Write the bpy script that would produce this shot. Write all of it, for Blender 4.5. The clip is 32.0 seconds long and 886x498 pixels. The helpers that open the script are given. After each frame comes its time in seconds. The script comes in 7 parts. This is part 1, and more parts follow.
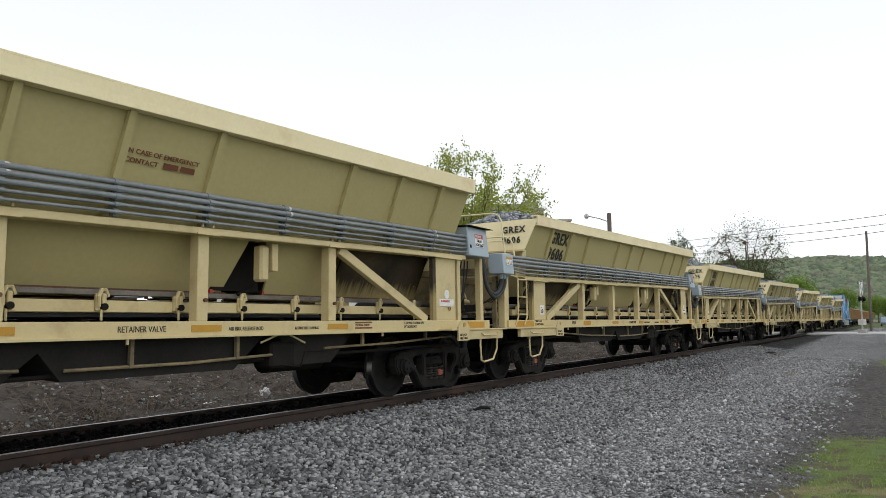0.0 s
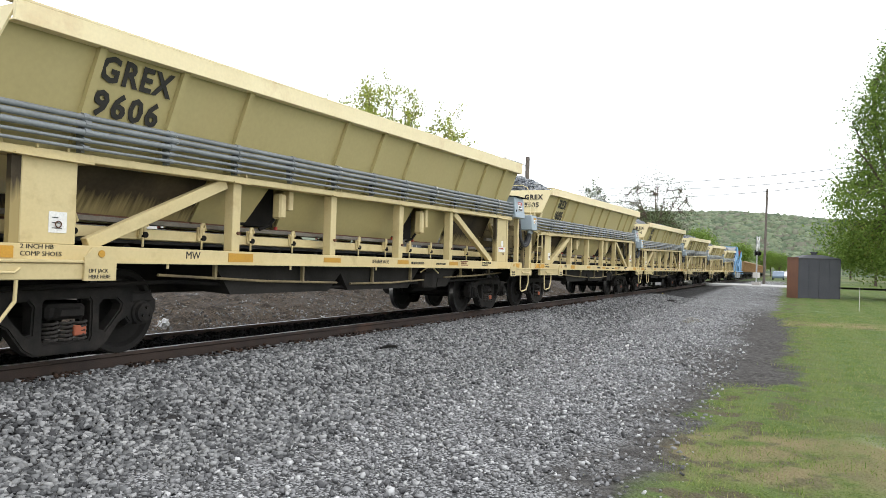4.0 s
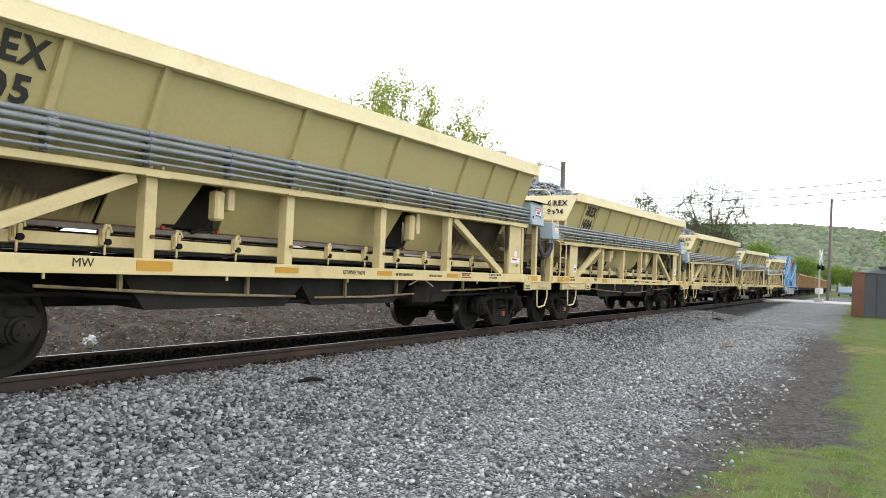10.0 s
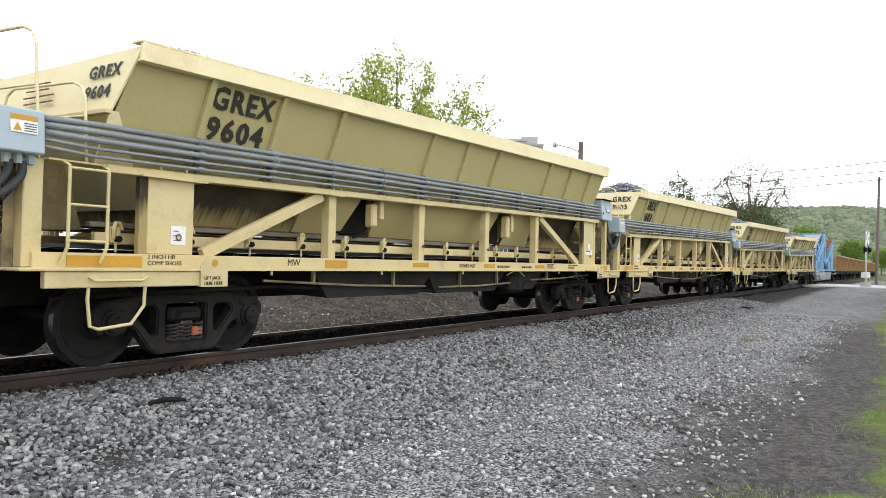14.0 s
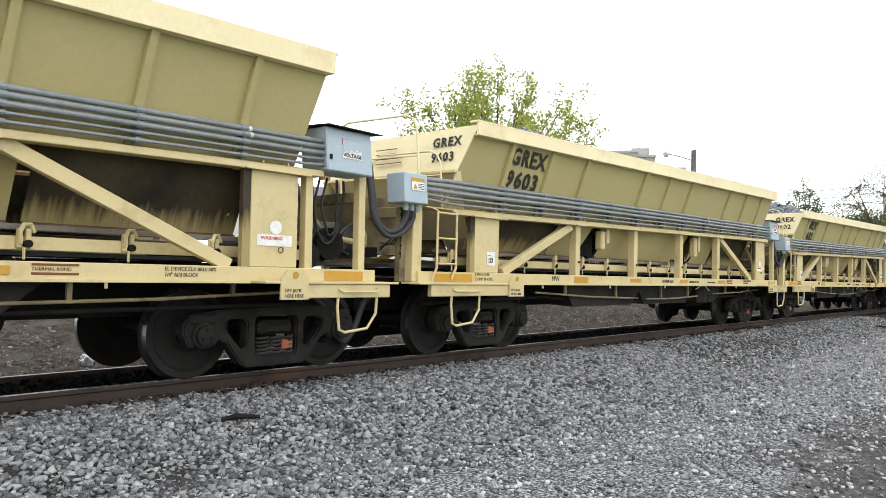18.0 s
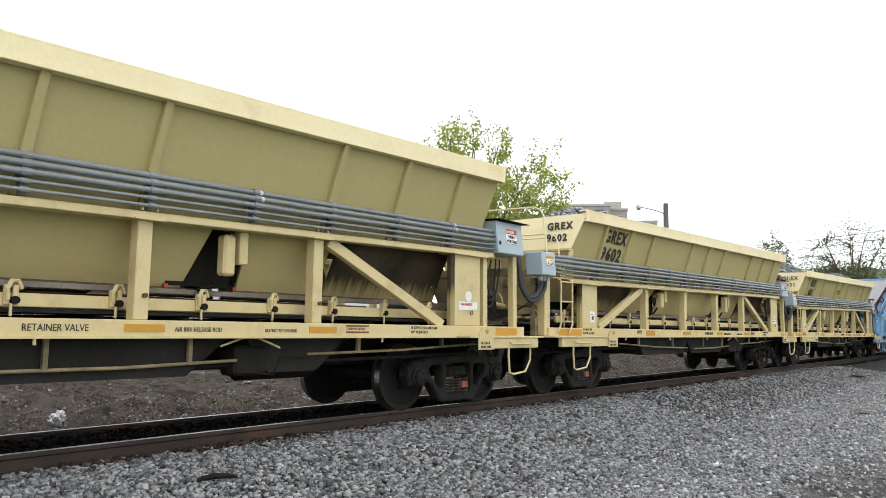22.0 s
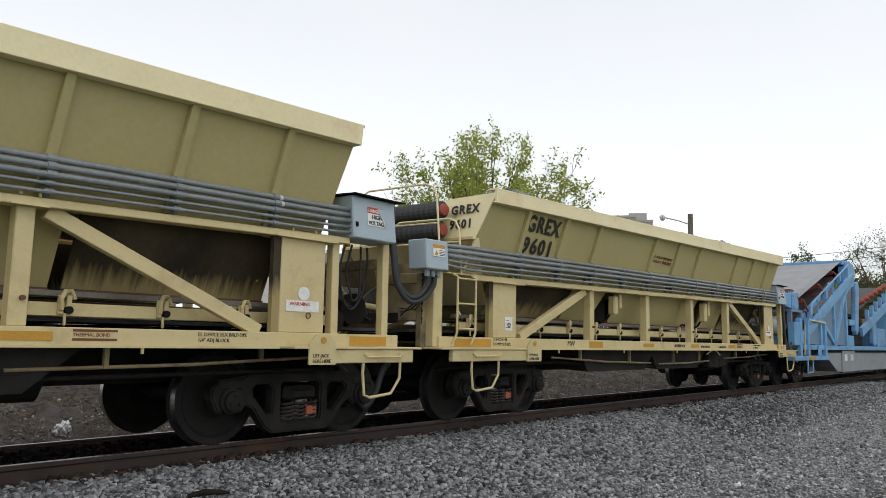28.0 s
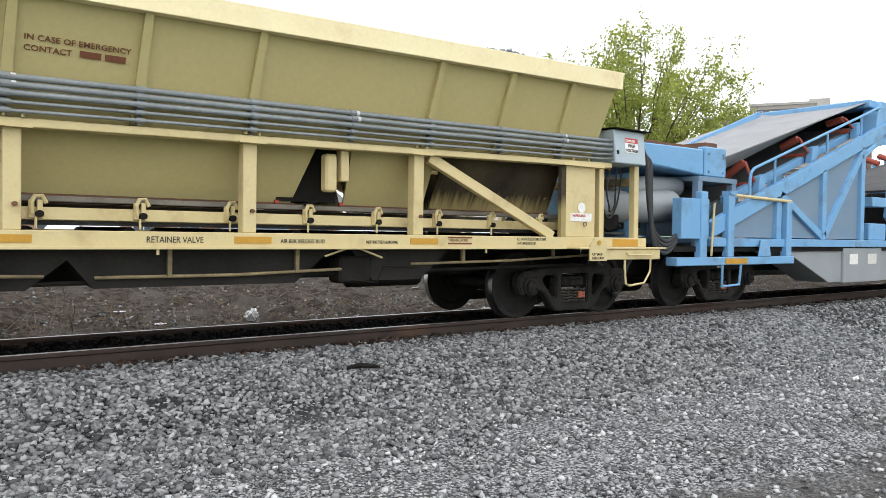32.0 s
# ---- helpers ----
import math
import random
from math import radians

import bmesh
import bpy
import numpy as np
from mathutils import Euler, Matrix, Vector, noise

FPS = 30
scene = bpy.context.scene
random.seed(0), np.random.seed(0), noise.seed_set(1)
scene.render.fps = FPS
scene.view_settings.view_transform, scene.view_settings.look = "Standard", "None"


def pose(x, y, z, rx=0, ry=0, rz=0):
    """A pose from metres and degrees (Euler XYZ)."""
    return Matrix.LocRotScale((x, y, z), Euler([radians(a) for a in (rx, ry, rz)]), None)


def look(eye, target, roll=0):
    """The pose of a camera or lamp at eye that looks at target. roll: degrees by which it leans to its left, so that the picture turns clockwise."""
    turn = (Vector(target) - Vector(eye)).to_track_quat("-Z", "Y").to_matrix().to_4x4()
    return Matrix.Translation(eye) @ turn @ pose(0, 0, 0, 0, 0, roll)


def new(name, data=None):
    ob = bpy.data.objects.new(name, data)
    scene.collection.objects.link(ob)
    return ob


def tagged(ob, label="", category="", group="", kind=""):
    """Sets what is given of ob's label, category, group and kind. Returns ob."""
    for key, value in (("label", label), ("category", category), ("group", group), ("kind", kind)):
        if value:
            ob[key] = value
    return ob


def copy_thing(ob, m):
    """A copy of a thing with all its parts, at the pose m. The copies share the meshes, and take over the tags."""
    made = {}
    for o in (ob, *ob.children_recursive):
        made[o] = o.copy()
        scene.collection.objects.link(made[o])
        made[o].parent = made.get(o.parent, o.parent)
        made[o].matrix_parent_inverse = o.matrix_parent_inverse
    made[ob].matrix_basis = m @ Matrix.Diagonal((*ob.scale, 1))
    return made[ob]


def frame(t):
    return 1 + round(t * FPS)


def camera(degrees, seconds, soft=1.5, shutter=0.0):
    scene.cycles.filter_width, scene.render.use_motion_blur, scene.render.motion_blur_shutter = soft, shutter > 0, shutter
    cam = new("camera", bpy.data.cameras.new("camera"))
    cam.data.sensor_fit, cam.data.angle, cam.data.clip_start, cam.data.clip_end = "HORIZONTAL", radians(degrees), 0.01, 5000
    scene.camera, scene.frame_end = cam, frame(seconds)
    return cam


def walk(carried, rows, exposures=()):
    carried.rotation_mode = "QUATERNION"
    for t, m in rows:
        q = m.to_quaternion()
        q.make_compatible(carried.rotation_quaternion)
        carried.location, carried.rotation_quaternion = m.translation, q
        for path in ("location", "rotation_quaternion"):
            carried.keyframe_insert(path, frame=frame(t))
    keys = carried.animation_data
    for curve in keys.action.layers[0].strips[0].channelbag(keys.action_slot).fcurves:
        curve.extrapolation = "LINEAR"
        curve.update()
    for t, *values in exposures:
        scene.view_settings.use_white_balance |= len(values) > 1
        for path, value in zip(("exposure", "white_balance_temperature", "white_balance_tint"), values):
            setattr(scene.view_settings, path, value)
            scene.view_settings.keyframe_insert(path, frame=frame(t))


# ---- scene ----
cam = camera(61.40, 32.0, 0.55)
PATH = [
    (0, (-6.252, 0.359, 1.587), (-4.554, 1.397, 1.784), -0.57),
    (0.5, (-6.252, 0.395, 1.606), (-4.543, 1.420, 1.782), 0.10),
    (1, (-6.188, 0.349, 1.591), (-4.480, 1.379, 1.732), 0.43),
    (1.5, (-6.075, 0.329, 1.590), (-4.332, 1.310, 1.598), 0.86),
    (2, (-6.004, 0.411, 1.576), (-4.204, 1.282, 1.570), 0.87),
    (2.5, (-6.009, 0.420, 1.632), (-4.205, 1.281, 1.690), 1.22),
    (4.5, (-5.802, 0.479, 1.568), (-3.986, 1.318, 1.602), 2.05),
    (5, (-5.611, 0.415, 1.583), (-3.791, 1.239, 1.659), 1.97),
    (5.5, (-5.449, 0.427, 1.589), (-3.632, 1.263, 1.647), 1.78),
    (6, (-5.216, 0.475, 1.595), (-3.396, 1.285, 1.771), 2.06),
    (6.5, (-4.964, 0.499, 1.584), (-3.144, 1.327, 1.644), 1.48),
    (7, (-4.750, 0.436, 1.602), (-2.966, 1.335, 1.682), 1.92),
    (7.5, (-4.525, 0.447, 1.577), (-2.735, 1.340, 1.599), 1.74),
    (8, (-4.212, 0.525, 1.616), (-2.434, 1.436, 1.704), 1.96),
    (8.5, (-3.895, 0.452, 1.611), (-2.119, 1.367, 1.690), 2.24),
    (9, (-3.665, 0.382, 1.616), (-1.918, 1.352, 1.704), 2.13),
    (9.5, (-3.342, 0.392, 1.608), (-1.599, 1.371, 1.689), 2.48),
    (10, (-3.096, 0.310, 1.619), (-1.352, 1.287, 1.679), 2.40),
    (10.5, (-2.742, 0.243, 1.630), (-1.016, 1.253, 1.687), 2.34),
    (11, (-2.390, 0.309, 1.621), (-0.698, 1.371, 1.715), 2.27),
    (11.5, (-2.032, 0.343, 1.636), (-0.357, 1.429, 1.759), 2.04),
    (12, (-1.745, 0.216, 1.623), (-0.058, 1.285, 1.729), 2.08),
    (12.5, (-1.485, 0.158, 1.616), (0.248, 1.156, 1.638), 1.77),
    (13, (-1.187, 0.195, 1.623), (0.585, 1.118, 1.705), 1.36),
    (13.5, (-0.933, 0.184, 1.619), (0.776, 1.223, 1.589), 1.35),
    (14, (-0.682, 0.104, 1.638), (1.009, 1.172, 1.668), 1.39),
    (14.5, (-0.442, 0.131, 1.615), (1.251, 1.196, 1.628), 1.68),
    (16.5, (-0.129, 0.228, 1.621), (1.434, 1.474, 1.670), 2.08),
    (17, (-0.114, 0.229, 1.613), (1.444, 1.481, 1.677), 2.04),
    (17.5, (-0.114, 0.225, 1.613), (1.432, 1.492, 1.675), 1.65),
    (18, (-0.126, 0.200, 1.617), (1.390, 1.502, 1.680), 1.41),
    (18.5, (-0.154, 0.184, 1.621), (1.356, 1.493, 1.690), 1.31),
    (19, (-0.147, 0.189, 1.658), (1.354, 1.508, 1.739), 1.54),
    (19.5, (-0.150, 0.173, 1.626), (1.355, 1.486, 1.737), 1.38),
    (20, (-0.147, 0.170, 1.616), (1.364, 1.474, 1.750), 1.42),
    (20.5, (-0.149, 0.182, 1.628), (1.359, 1.488, 1.773), 1.51),
    (21, (-0.159, 0.177, 1.617), (1.343, 1.487, 1.784), 1.49),
    (21.5, (-0.159, 0.208, 1.614), (1.346, 1.511, 1.801), 1.44),
    (22, (-0.159, 0.247, 1.606), (1.390, 1.494, 1.814), 0.91),
    (22.5, (-0.058, 0.280, 1.622), (1.520, 1.490, 1.834), 0.75),
    (23, (0.036, 0.258, 1.650), (1.594, 1.494, 1.862), 1.15),
    (23.5, (0.066, 0.234, 1.659), (1.582, 1.518, 1.893), 1.42),
    (24, (0.044, 0.249, 1.634), (1.581, 1.501, 1.892), 0.97),
    (24.5, (0.117, 0.304, 1.625), (1.653, 1.560, 1.877), 0.83),
    (25, (0.224, 0.315, 1.633), (1.780, 1.548, 1.877), 0.67),
    (25.5, (0.208, 0.257, 1.596), (1.770, 1.481, 1.850), 0.13),
    (27.5, (0.202, 0.300, 1.596), (1.716, 1.585, 1.837), 1.22),
    (28, (0.194, 0.289, 1.601), (1.699, 1.585, 1.839), 1.23),
    (28.5, (0.182, 0.281, 1.601), (1.673, 1.592, 1.841), 1.24),
    (29, (0.145, 0.242, 1.583), (1.620, 1.580, 1.771), 1.11),
    (29.5, (0.145, 0.256, 1.581), (1.606, 1.611, 1.752), 0.97),
    (30, (0.152, 0.308, 1.586), (1.629, 1.651, 1.707), 0.60),
    (30.5, (0.100, 0.162, 1.602), (1.586, 1.497, 1.687), 0.72),
    (31, (0.067, -0.104, 1.613), (1.422, 1.365, 1.689), 0.76),
    (31.5, (-0.067, -0.317, 1.567), (1.216, 1.215, 1.649), 1.28),
    (32, (-0.144, -0.600, 1.659), (1.064, 0.993, 1.615), 0.92),
]
EXPOSURES = [(0, -0.98), (1, -0.9), (2, -0.62), (4.5, -0.3), (6, -0.3), (9, -0.25), (13, -0.25), (17, -0.2), (21, -0.2), (22, -0.40), (23, -0.70), (24, -1.06), (25, -1.08), (28, -1.06), (29, -0.88), (30, -0.72), (31, -0.42), (32, -0.24)]
walk(cam, [(t, look(eye, target, roll)) for t, eye, target, roll in PATH], EXPOSURES)


# ---------------------------------------------------------------- world and light
world = bpy.data.worlds.new("overcast_sky")
scene.world = world
world.use_nodes = True
wt = world.node_tree
wt.nodes.clear()
sky = wt.nodes.new("ShaderNodeTexSky")
sky.sky_type, sky.sun_disc = "NISHITA", False
sky.sun_elevation, sky.sun_rotation = radians(60), radians(200)
sky.dust_density, sky.air_density, sky.ozone_density = 1.0, 1.0, 1.0
soft_sky = wt.nodes.new("ShaderNodeHueSaturation")
soft_sky.inputs["Saturation"].default_value = 0.22
back = wt.nodes.new("ShaderNodeBackground")
back.inputs["Strength"].default_value = 0.52
wout = wt.nodes.new("ShaderNodeOutputWorld")
wt.links.new(sky.outputs[0], soft_sky.inputs["Color"])
cloud = wt.nodes.new("ShaderNodeMix")
cloud.data_type = "RGBA"
billow = wt.nodes.new("ShaderNodeTexNoise")
billow.inputs["Scale"].default_value, billow.inputs["Detail"].default_value = 3.2, 5.0
heading = wt.nodes.new("ShaderNodeTexCoord")
cover = wt.nodes.new("ShaderNodeMapRange")
cover.inputs["From Min"].default_value, cover.inputs["From Max"].default_value = 0.36, 0.6
cover.inputs["To Min"].default_value, cover.inputs["To Max"].default_value = 0.46, 0.62
wt.links.new(heading.outputs["Generated"], billow.inputs["Vector"])
wt.links.new(billow.outputs["Fac"], cover.inputs["Value"])
wt.links.new(cover.outputs["Result"], cloud.inputs["Factor"])
cloud.inputs["B"].default_value = (3.85, 3.95, 4.05, 1)
wt.links.new(soft_sky.outputs[0], cloud.inputs["A"])
wt.links.new(cloud.outputs["Result"], back.inputs["Color"])
wt.links.new(back.outputs[0], wout.inputs["Surface"])
sun_data = bpy.data.lights.new("sun", "SUN")
sun_data.energy, sun_data.angle, sun_data.color = 0.5, radians(40), (1.0, 0.97, 0.92)
sun = new("sun", sun_data)
sun.matrix_world = look((0, 0, 50), (9, 23, 8))


# ---------------------------------------------------------------- materials
def material(name, base, rough=0.7, metal=0.0, second=None, amount=0.35, scale=6.0, fine=60.0, bump=0.15, dirt=None, dirt_amount=0.0, dirt_scale=1.3, per_object=0.0, spec=0.4, grain=None):
    """A painted, rusted or mineral surface with variation at two scales, fine relief and shaped stains."""
    m = bpy.data.materials.new(name)
    m.use_nodes = True
    nt = m.node_tree
    b = nt.nodes["Principled BSDF"]
    b.inputs["Roughness"].default_value, b.inputs["Metallic"].default_value = rough, metal
    b.inputs["Specular IOR Level"].default_value = spec
    co = nt.nodes.new("ShaderNodeTexCoord")
    n1 = nt.nodes.new("ShaderNodeTexNoise")
    n1.inputs["Scale"].default_value, n1.inputs["Detail"].default_value = scale, 6.0
    n2 = nt.nodes.new("ShaderNodeTexNoise")
    n2.inputs["Scale"].default_value, n2.inputs["Detail"].default_value = fine, 4.0
    for n in (n1, n2):
        nt.links.new(co.outputs["Object"], n.inputs["Vector"])
    second = second or tuple(c * 0.7 for c in base)
    mix = nt.nodes.new("ShaderNodeMix")
    mix.data_type = "RGBA"
    mix.inputs["A"].default_value, mix.inputs["B"].default_value = (*base, 1), (*second, 1)
    ramp = nt.nodes.new("ShaderNodeMapRange")
    ramp.inputs["From Min"].default_value, ramp.inputs["From Max"].default_value = 0.38, 0.7
    ramp.inputs["To Max"].default_value = amount
    nt.links.new(n1.outputs["Fac"], ramp.inputs["Value"])
    nt.links.new(ramp.outputs[0], mix.inputs["Factor"])
    colour = mix.outputs["Result"]
    mul = nt.nodes.new("ShaderNodeMix")
    mul.data_type, mul.blend_type = "RGBA", "MULTIPLY"
    mul.inputs["Factor"].default_value = 0.35
    nt.links.new(colour, mul.inputs["A"])
    nt.links.new(n2.outputs["Color"], mul.inputs["B"])
    grey = nt.nodes.new("ShaderNodeMapRange")
    grey.inputs["From Min"].default_value, grey.inputs["From Max"].default_value = 0.25, 0.75
    grain = grain or (0.55, 1.25)
    grey.inputs["To Min"].default_value, grey.inputs["To Max"].default_value = grain
    nt.links.new(n2.outputs["Fac"], grey.inputs["Value"])
    nt.links.new(grey.outputs[0], mul.inputs["B"])
    colour = mul.outputs["Result"]
    if dirt:
        n3 = nt.nodes.new("ShaderNodeTexNoise")
        n3.inputs["Scale"].default_value, n3.inputs["Detail"].default_value, n3.inputs["Roughness"].default_value = dirt_scale, 8.0, 0.65
        nt.links.new(co.outputs["Object"], n3.inputs["Vector"])
        r3 = nt.nodes.new("ShaderNodeMapRange")
        r3.inputs["From Min"].default_value, r3.inputs["From Max"].default_value = 0.52, 0.68
        r3.inputs["To Max"].default_value = dirt_amount
        nt.links.new(n3.outputs["Fac"], r3.inputs["Value"])
        m3 = nt.nodes.new("ShaderNodeMix")
        m3.data_type = "RGBA"
        m3.inputs["B"].default_value = (*dirt, 1)
        nt.links.new(r3.outputs[0], m3.inputs["Factor"])
        nt.links.new(colour, m3.inputs["A"])
        colour = m3.outputs["Result"]
    if per_object:
        info = nt.nodes.new("ShaderNodeObjectInfo")
        v = nt.nodes.new("ShaderNodeMapRange")
        v.inputs["To Min"].default_value, v.inputs["To Max"].default_value = 1 - per_object, 1 + per_object
        nt.links.new(info.outputs["Random"], v.inputs["Value"])
        hs = nt.nodes.new("ShaderNodeHueSaturation")
        nt.links.new(v.outputs[0], hs.inputs["Value"])
        nt.links.new(colour, hs.inputs["Color"])
        colour = hs.outputs[0]
    nt.links.new(colour, b.inputs["Base Color"])
    if bump:
        bp = nt.nodes.new("ShaderNodeBump")
        bp.inputs["Strength"].default_value, bp.inputs["Distance"].default_value = bump, 0.01
        nt.links.new(n2.outputs["Fac"], bp.inputs["Height"])
        nt.links.new(bp.outputs[0], b.inputs["Normal"])
    return m


def islands(name, colours, rough=0.9, spec=0.25, thin=0.0):
    """For joined small pieces: each island takes one of the colours."""
    m = bpy.data.materials.new(name)
    m.use_nodes = True
    nt = m.node_tree
    b = nt.nodes["Principled BSDF"]
    b.inputs["Roughness"].default_value = rough
    b.inputs["Specular IOR Level"].default_value = spec
    geo = nt.nodes.new("ShaderNodeNewGeometry")
    ramp = nt.nodes.new("ShaderNodeValToRGB")
    els = ramp.color_ramp.elements
    while len(els) < len(colours):
        els.new(0.5)
    for i, c in enumerate(colours):
        els[i].position, els[i].color = i / (len(colours) - 1), (*c, 1)
    nt.links.new(geo.outputs["Random Per Island"], ramp.inputs["Fac"])
    nt.links.new(ramp.outputs[0], b.inputs["Base Color"])
    if thin:
        tr = nt.nodes.new("ShaderNodeBsdfTranslucent")
        mx = nt.nodes.new("ShaderNodeMixShader")
        mx.inputs[0].default_value = thin
        nt.links.new(ramp.outputs[0], tr.inputs["Color"])
        nt.links.new(b.outputs[0], mx.inputs[1])
        nt.links.new(tr.outputs[0], mx.inputs[2])
        nt.links.new(mx.outputs[0], nt.nodes["Material Output"].inputs["Surface"])
    return m


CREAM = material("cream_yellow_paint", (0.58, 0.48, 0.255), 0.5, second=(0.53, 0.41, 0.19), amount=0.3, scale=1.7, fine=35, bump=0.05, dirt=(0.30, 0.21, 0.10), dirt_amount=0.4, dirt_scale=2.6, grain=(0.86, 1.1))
# Darker copy of the cream: the flare's shade is put into this base.
WALL_SHADED = material("hopper_wall_paint", (0.43, 0.365, 0.172), 0.55, second=(0.36, 0.295, 0.125), amount=0.3, scale=0.8, fine=20, bump=0.04, dirt=(0.42, 0.31, 0.14), dirt_amount=0.25, dirt_scale=0.5, grain=(0.86, 1.1))
# Near black: soot together with the shade of the recesses, in one colour.
SOOT_SHADE = material("sooty_worn_paint", (0.07, 0.055, 0.035), 0.8, second=(0.022, 0.019, 0.016), amount=0.95, scale=1.3, fine=25, bump=0.1, dirt=(0.018, 0.016, 0.013), dirt_amount=0.9, dirt_scale=0.9, spec=0.1)


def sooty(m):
    """Old soot and recess shade put over the paint, worn through in ragged upright streaks along the lower lip."""
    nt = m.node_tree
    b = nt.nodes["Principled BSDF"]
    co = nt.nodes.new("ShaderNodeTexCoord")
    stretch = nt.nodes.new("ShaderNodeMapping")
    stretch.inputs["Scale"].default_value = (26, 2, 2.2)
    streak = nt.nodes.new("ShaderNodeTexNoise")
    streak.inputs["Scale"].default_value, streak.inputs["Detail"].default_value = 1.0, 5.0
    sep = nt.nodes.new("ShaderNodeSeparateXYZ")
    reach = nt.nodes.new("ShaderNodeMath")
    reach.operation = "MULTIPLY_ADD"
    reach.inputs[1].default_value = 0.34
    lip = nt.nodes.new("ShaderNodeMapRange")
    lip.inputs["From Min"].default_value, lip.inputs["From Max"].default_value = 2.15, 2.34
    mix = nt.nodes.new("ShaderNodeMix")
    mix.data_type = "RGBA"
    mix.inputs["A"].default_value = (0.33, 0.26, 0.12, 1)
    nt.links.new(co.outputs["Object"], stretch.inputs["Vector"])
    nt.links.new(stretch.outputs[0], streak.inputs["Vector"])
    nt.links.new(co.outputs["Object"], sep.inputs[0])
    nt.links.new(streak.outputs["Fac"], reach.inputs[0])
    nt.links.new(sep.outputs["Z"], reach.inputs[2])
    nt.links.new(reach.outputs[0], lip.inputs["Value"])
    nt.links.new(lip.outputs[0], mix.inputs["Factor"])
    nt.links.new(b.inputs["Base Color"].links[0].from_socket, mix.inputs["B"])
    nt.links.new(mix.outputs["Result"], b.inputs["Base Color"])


sooty(SOOT_SHADE)
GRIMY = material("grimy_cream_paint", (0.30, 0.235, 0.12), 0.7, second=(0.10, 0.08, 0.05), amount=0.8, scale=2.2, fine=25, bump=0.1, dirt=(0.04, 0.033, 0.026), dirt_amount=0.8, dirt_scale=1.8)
# Lighter copy of the cream, with the light on the end sheets in it.
END_LIT = material("pale_cream_paint", (0.74, 0.645, 0.385), 0.5, second=(0.66, 0.555, 0.31), amount=0.3, scale=1.2, fine=25, bump=0.04, dirt=(0.5, 0.38, 0.2), dirt_amount=0.3, dirt_scale=1.5, grain=(0.9, 1.06))
# Cream paled by the light on the rim; the rust stains are its own.
RIM_LIT = material("rusted_rim_paint", (0.80, 0.70, 0.44), 0.55, second=(0.70, 0.57, 0.33), amount=0.35, scale=2.0, fine=30, bump=0.06, dirt=(0.45, 0.22, 0.08), dirt_amount=0.5, dirt_scale=0.7, grain=(0.86, 1.1))
RUST = material("rusty_steel", (0.17, 0.08, 0.045), 0.85, second=(0.07, 0.04, 0.03), amount=0.8, scale=4, fine=50, bump=0.25)
BLACKF = material("grimy_black_steel", (0.012, 0.0115, 0.011), 0.75, second=(0.028, 0.024, 0.02), amount=0.6, scale=3, fine=40, bump=0.15, spec=0.08)
TRUCKM = material("dusty_cast_steel", (0.022, 0.021, 0.020), 0.75, second=(0.048, 0.042, 0.037), amount=0.6, scale=5, fine=60, bump=0.2, spec=0.08)
ALU_ = material("stamped_frame_plate", (0.45, 0.45, 0.44), 0.5, bump=0.0)
WHEELM = material("dark_wheel_steel", (0.020, 0.019, 0.018), 0.6, second=(0.036, 0.033, 0.03), amount=0.5, scale=4, fine=50, bump=0.1, spec=0.08)
TREAD = material("polished_steel", (0.42, 0.41, 0.40), 0.36, metal=1.0, second=(0.4, 0.39, 0.37), amount=0.5, scale=5, fine=80, bump=0.02)
RAILM = material("brown_rusted_rail", (0.05, 0.033, 0.025), 0.8, second=(0.025, 0.019, 0.017), amount=0.7, scale=3, fine=70, bump=0.2, dirt=(0.15, 0.07, 0.035), dirt_amount=0.35)
CLAMP = material("dark_clamp_steel", (0.09, 0.09, 0.088), 0.6, bump=0.05)
PIPE = material("grey_conduit", (0.22, 0.24, 0.25), 0.30, second=(0.12, 0.125, 0.13), amount=0.4, scale=3, fine=40, bump=0.03)
DUSTY = material("dusty_grey_beam", (0.22, 0.20, 0.17), 0.85, second=(0.10, 0.09, 0.075), amount=0.7, scale=3, fine=40, bump=0.1, spec=0.15)
PAN = material("dull_grey_pan", (0.03, 0.028, 0.025), 0.85, second=(0.012, 0.011, 0.01), amount=0.7, scale=2, fine=30, bump=0.1, spec=0.12)
TAPE = material("bright_coupling_tape", (0.62, 0.63, 0.63), 0.5, bump=0.0)
SPRING = material("dull_spring_steel", (0.06, 0.055, 0.05), 0.6, bump=0.05, spec=0.08)
ORANGE = material("orange_reflector", (0.50, 0.27, 0.03), 0.5, second=(0.40, 0.20, 0.025), amount=0.4, scale=8, bump=0.02)
REDP = material("rusty_red_block", (0.42, 0.12, 0.06), 0.7, bump=0.1)
CABLE = material("black_rubber_cable", (0.035, 0.036, 0.038), 0.6, bump=0.05)
BOXG = material("grey_blue_enamel", (0.36, 0.43, 0.48), 0.45, second=(0.30, 0.36, 0.40), amount=0.3, scale=2, fine=30, bump=0.02, grain=(0.86, 1.1))
WHITEP = material("white_label", (0.78, 0.78, 0.76), 0.5, second=(0.62, 0.6, 0.55), amount=0.5, scale=18, bump=0.0)
REDL = material("red_label", (0.50, 0.06, 0.04), 0.5, bump=0.0)
INK = material("black_lettering", (0.025, 0.023, 0.02), 0.6, bump=0.0)
BROWNINK = material("brown_lettering", (0.16, 0.055, 0.025), 0.6, bump=0.0)
BELT = material("black_rubber_belt", (0.05, 0.05, 0.052), 0.75, second=(0.09, 0.09, 0.09), amount=0.6, scale=2, bump=0.1)
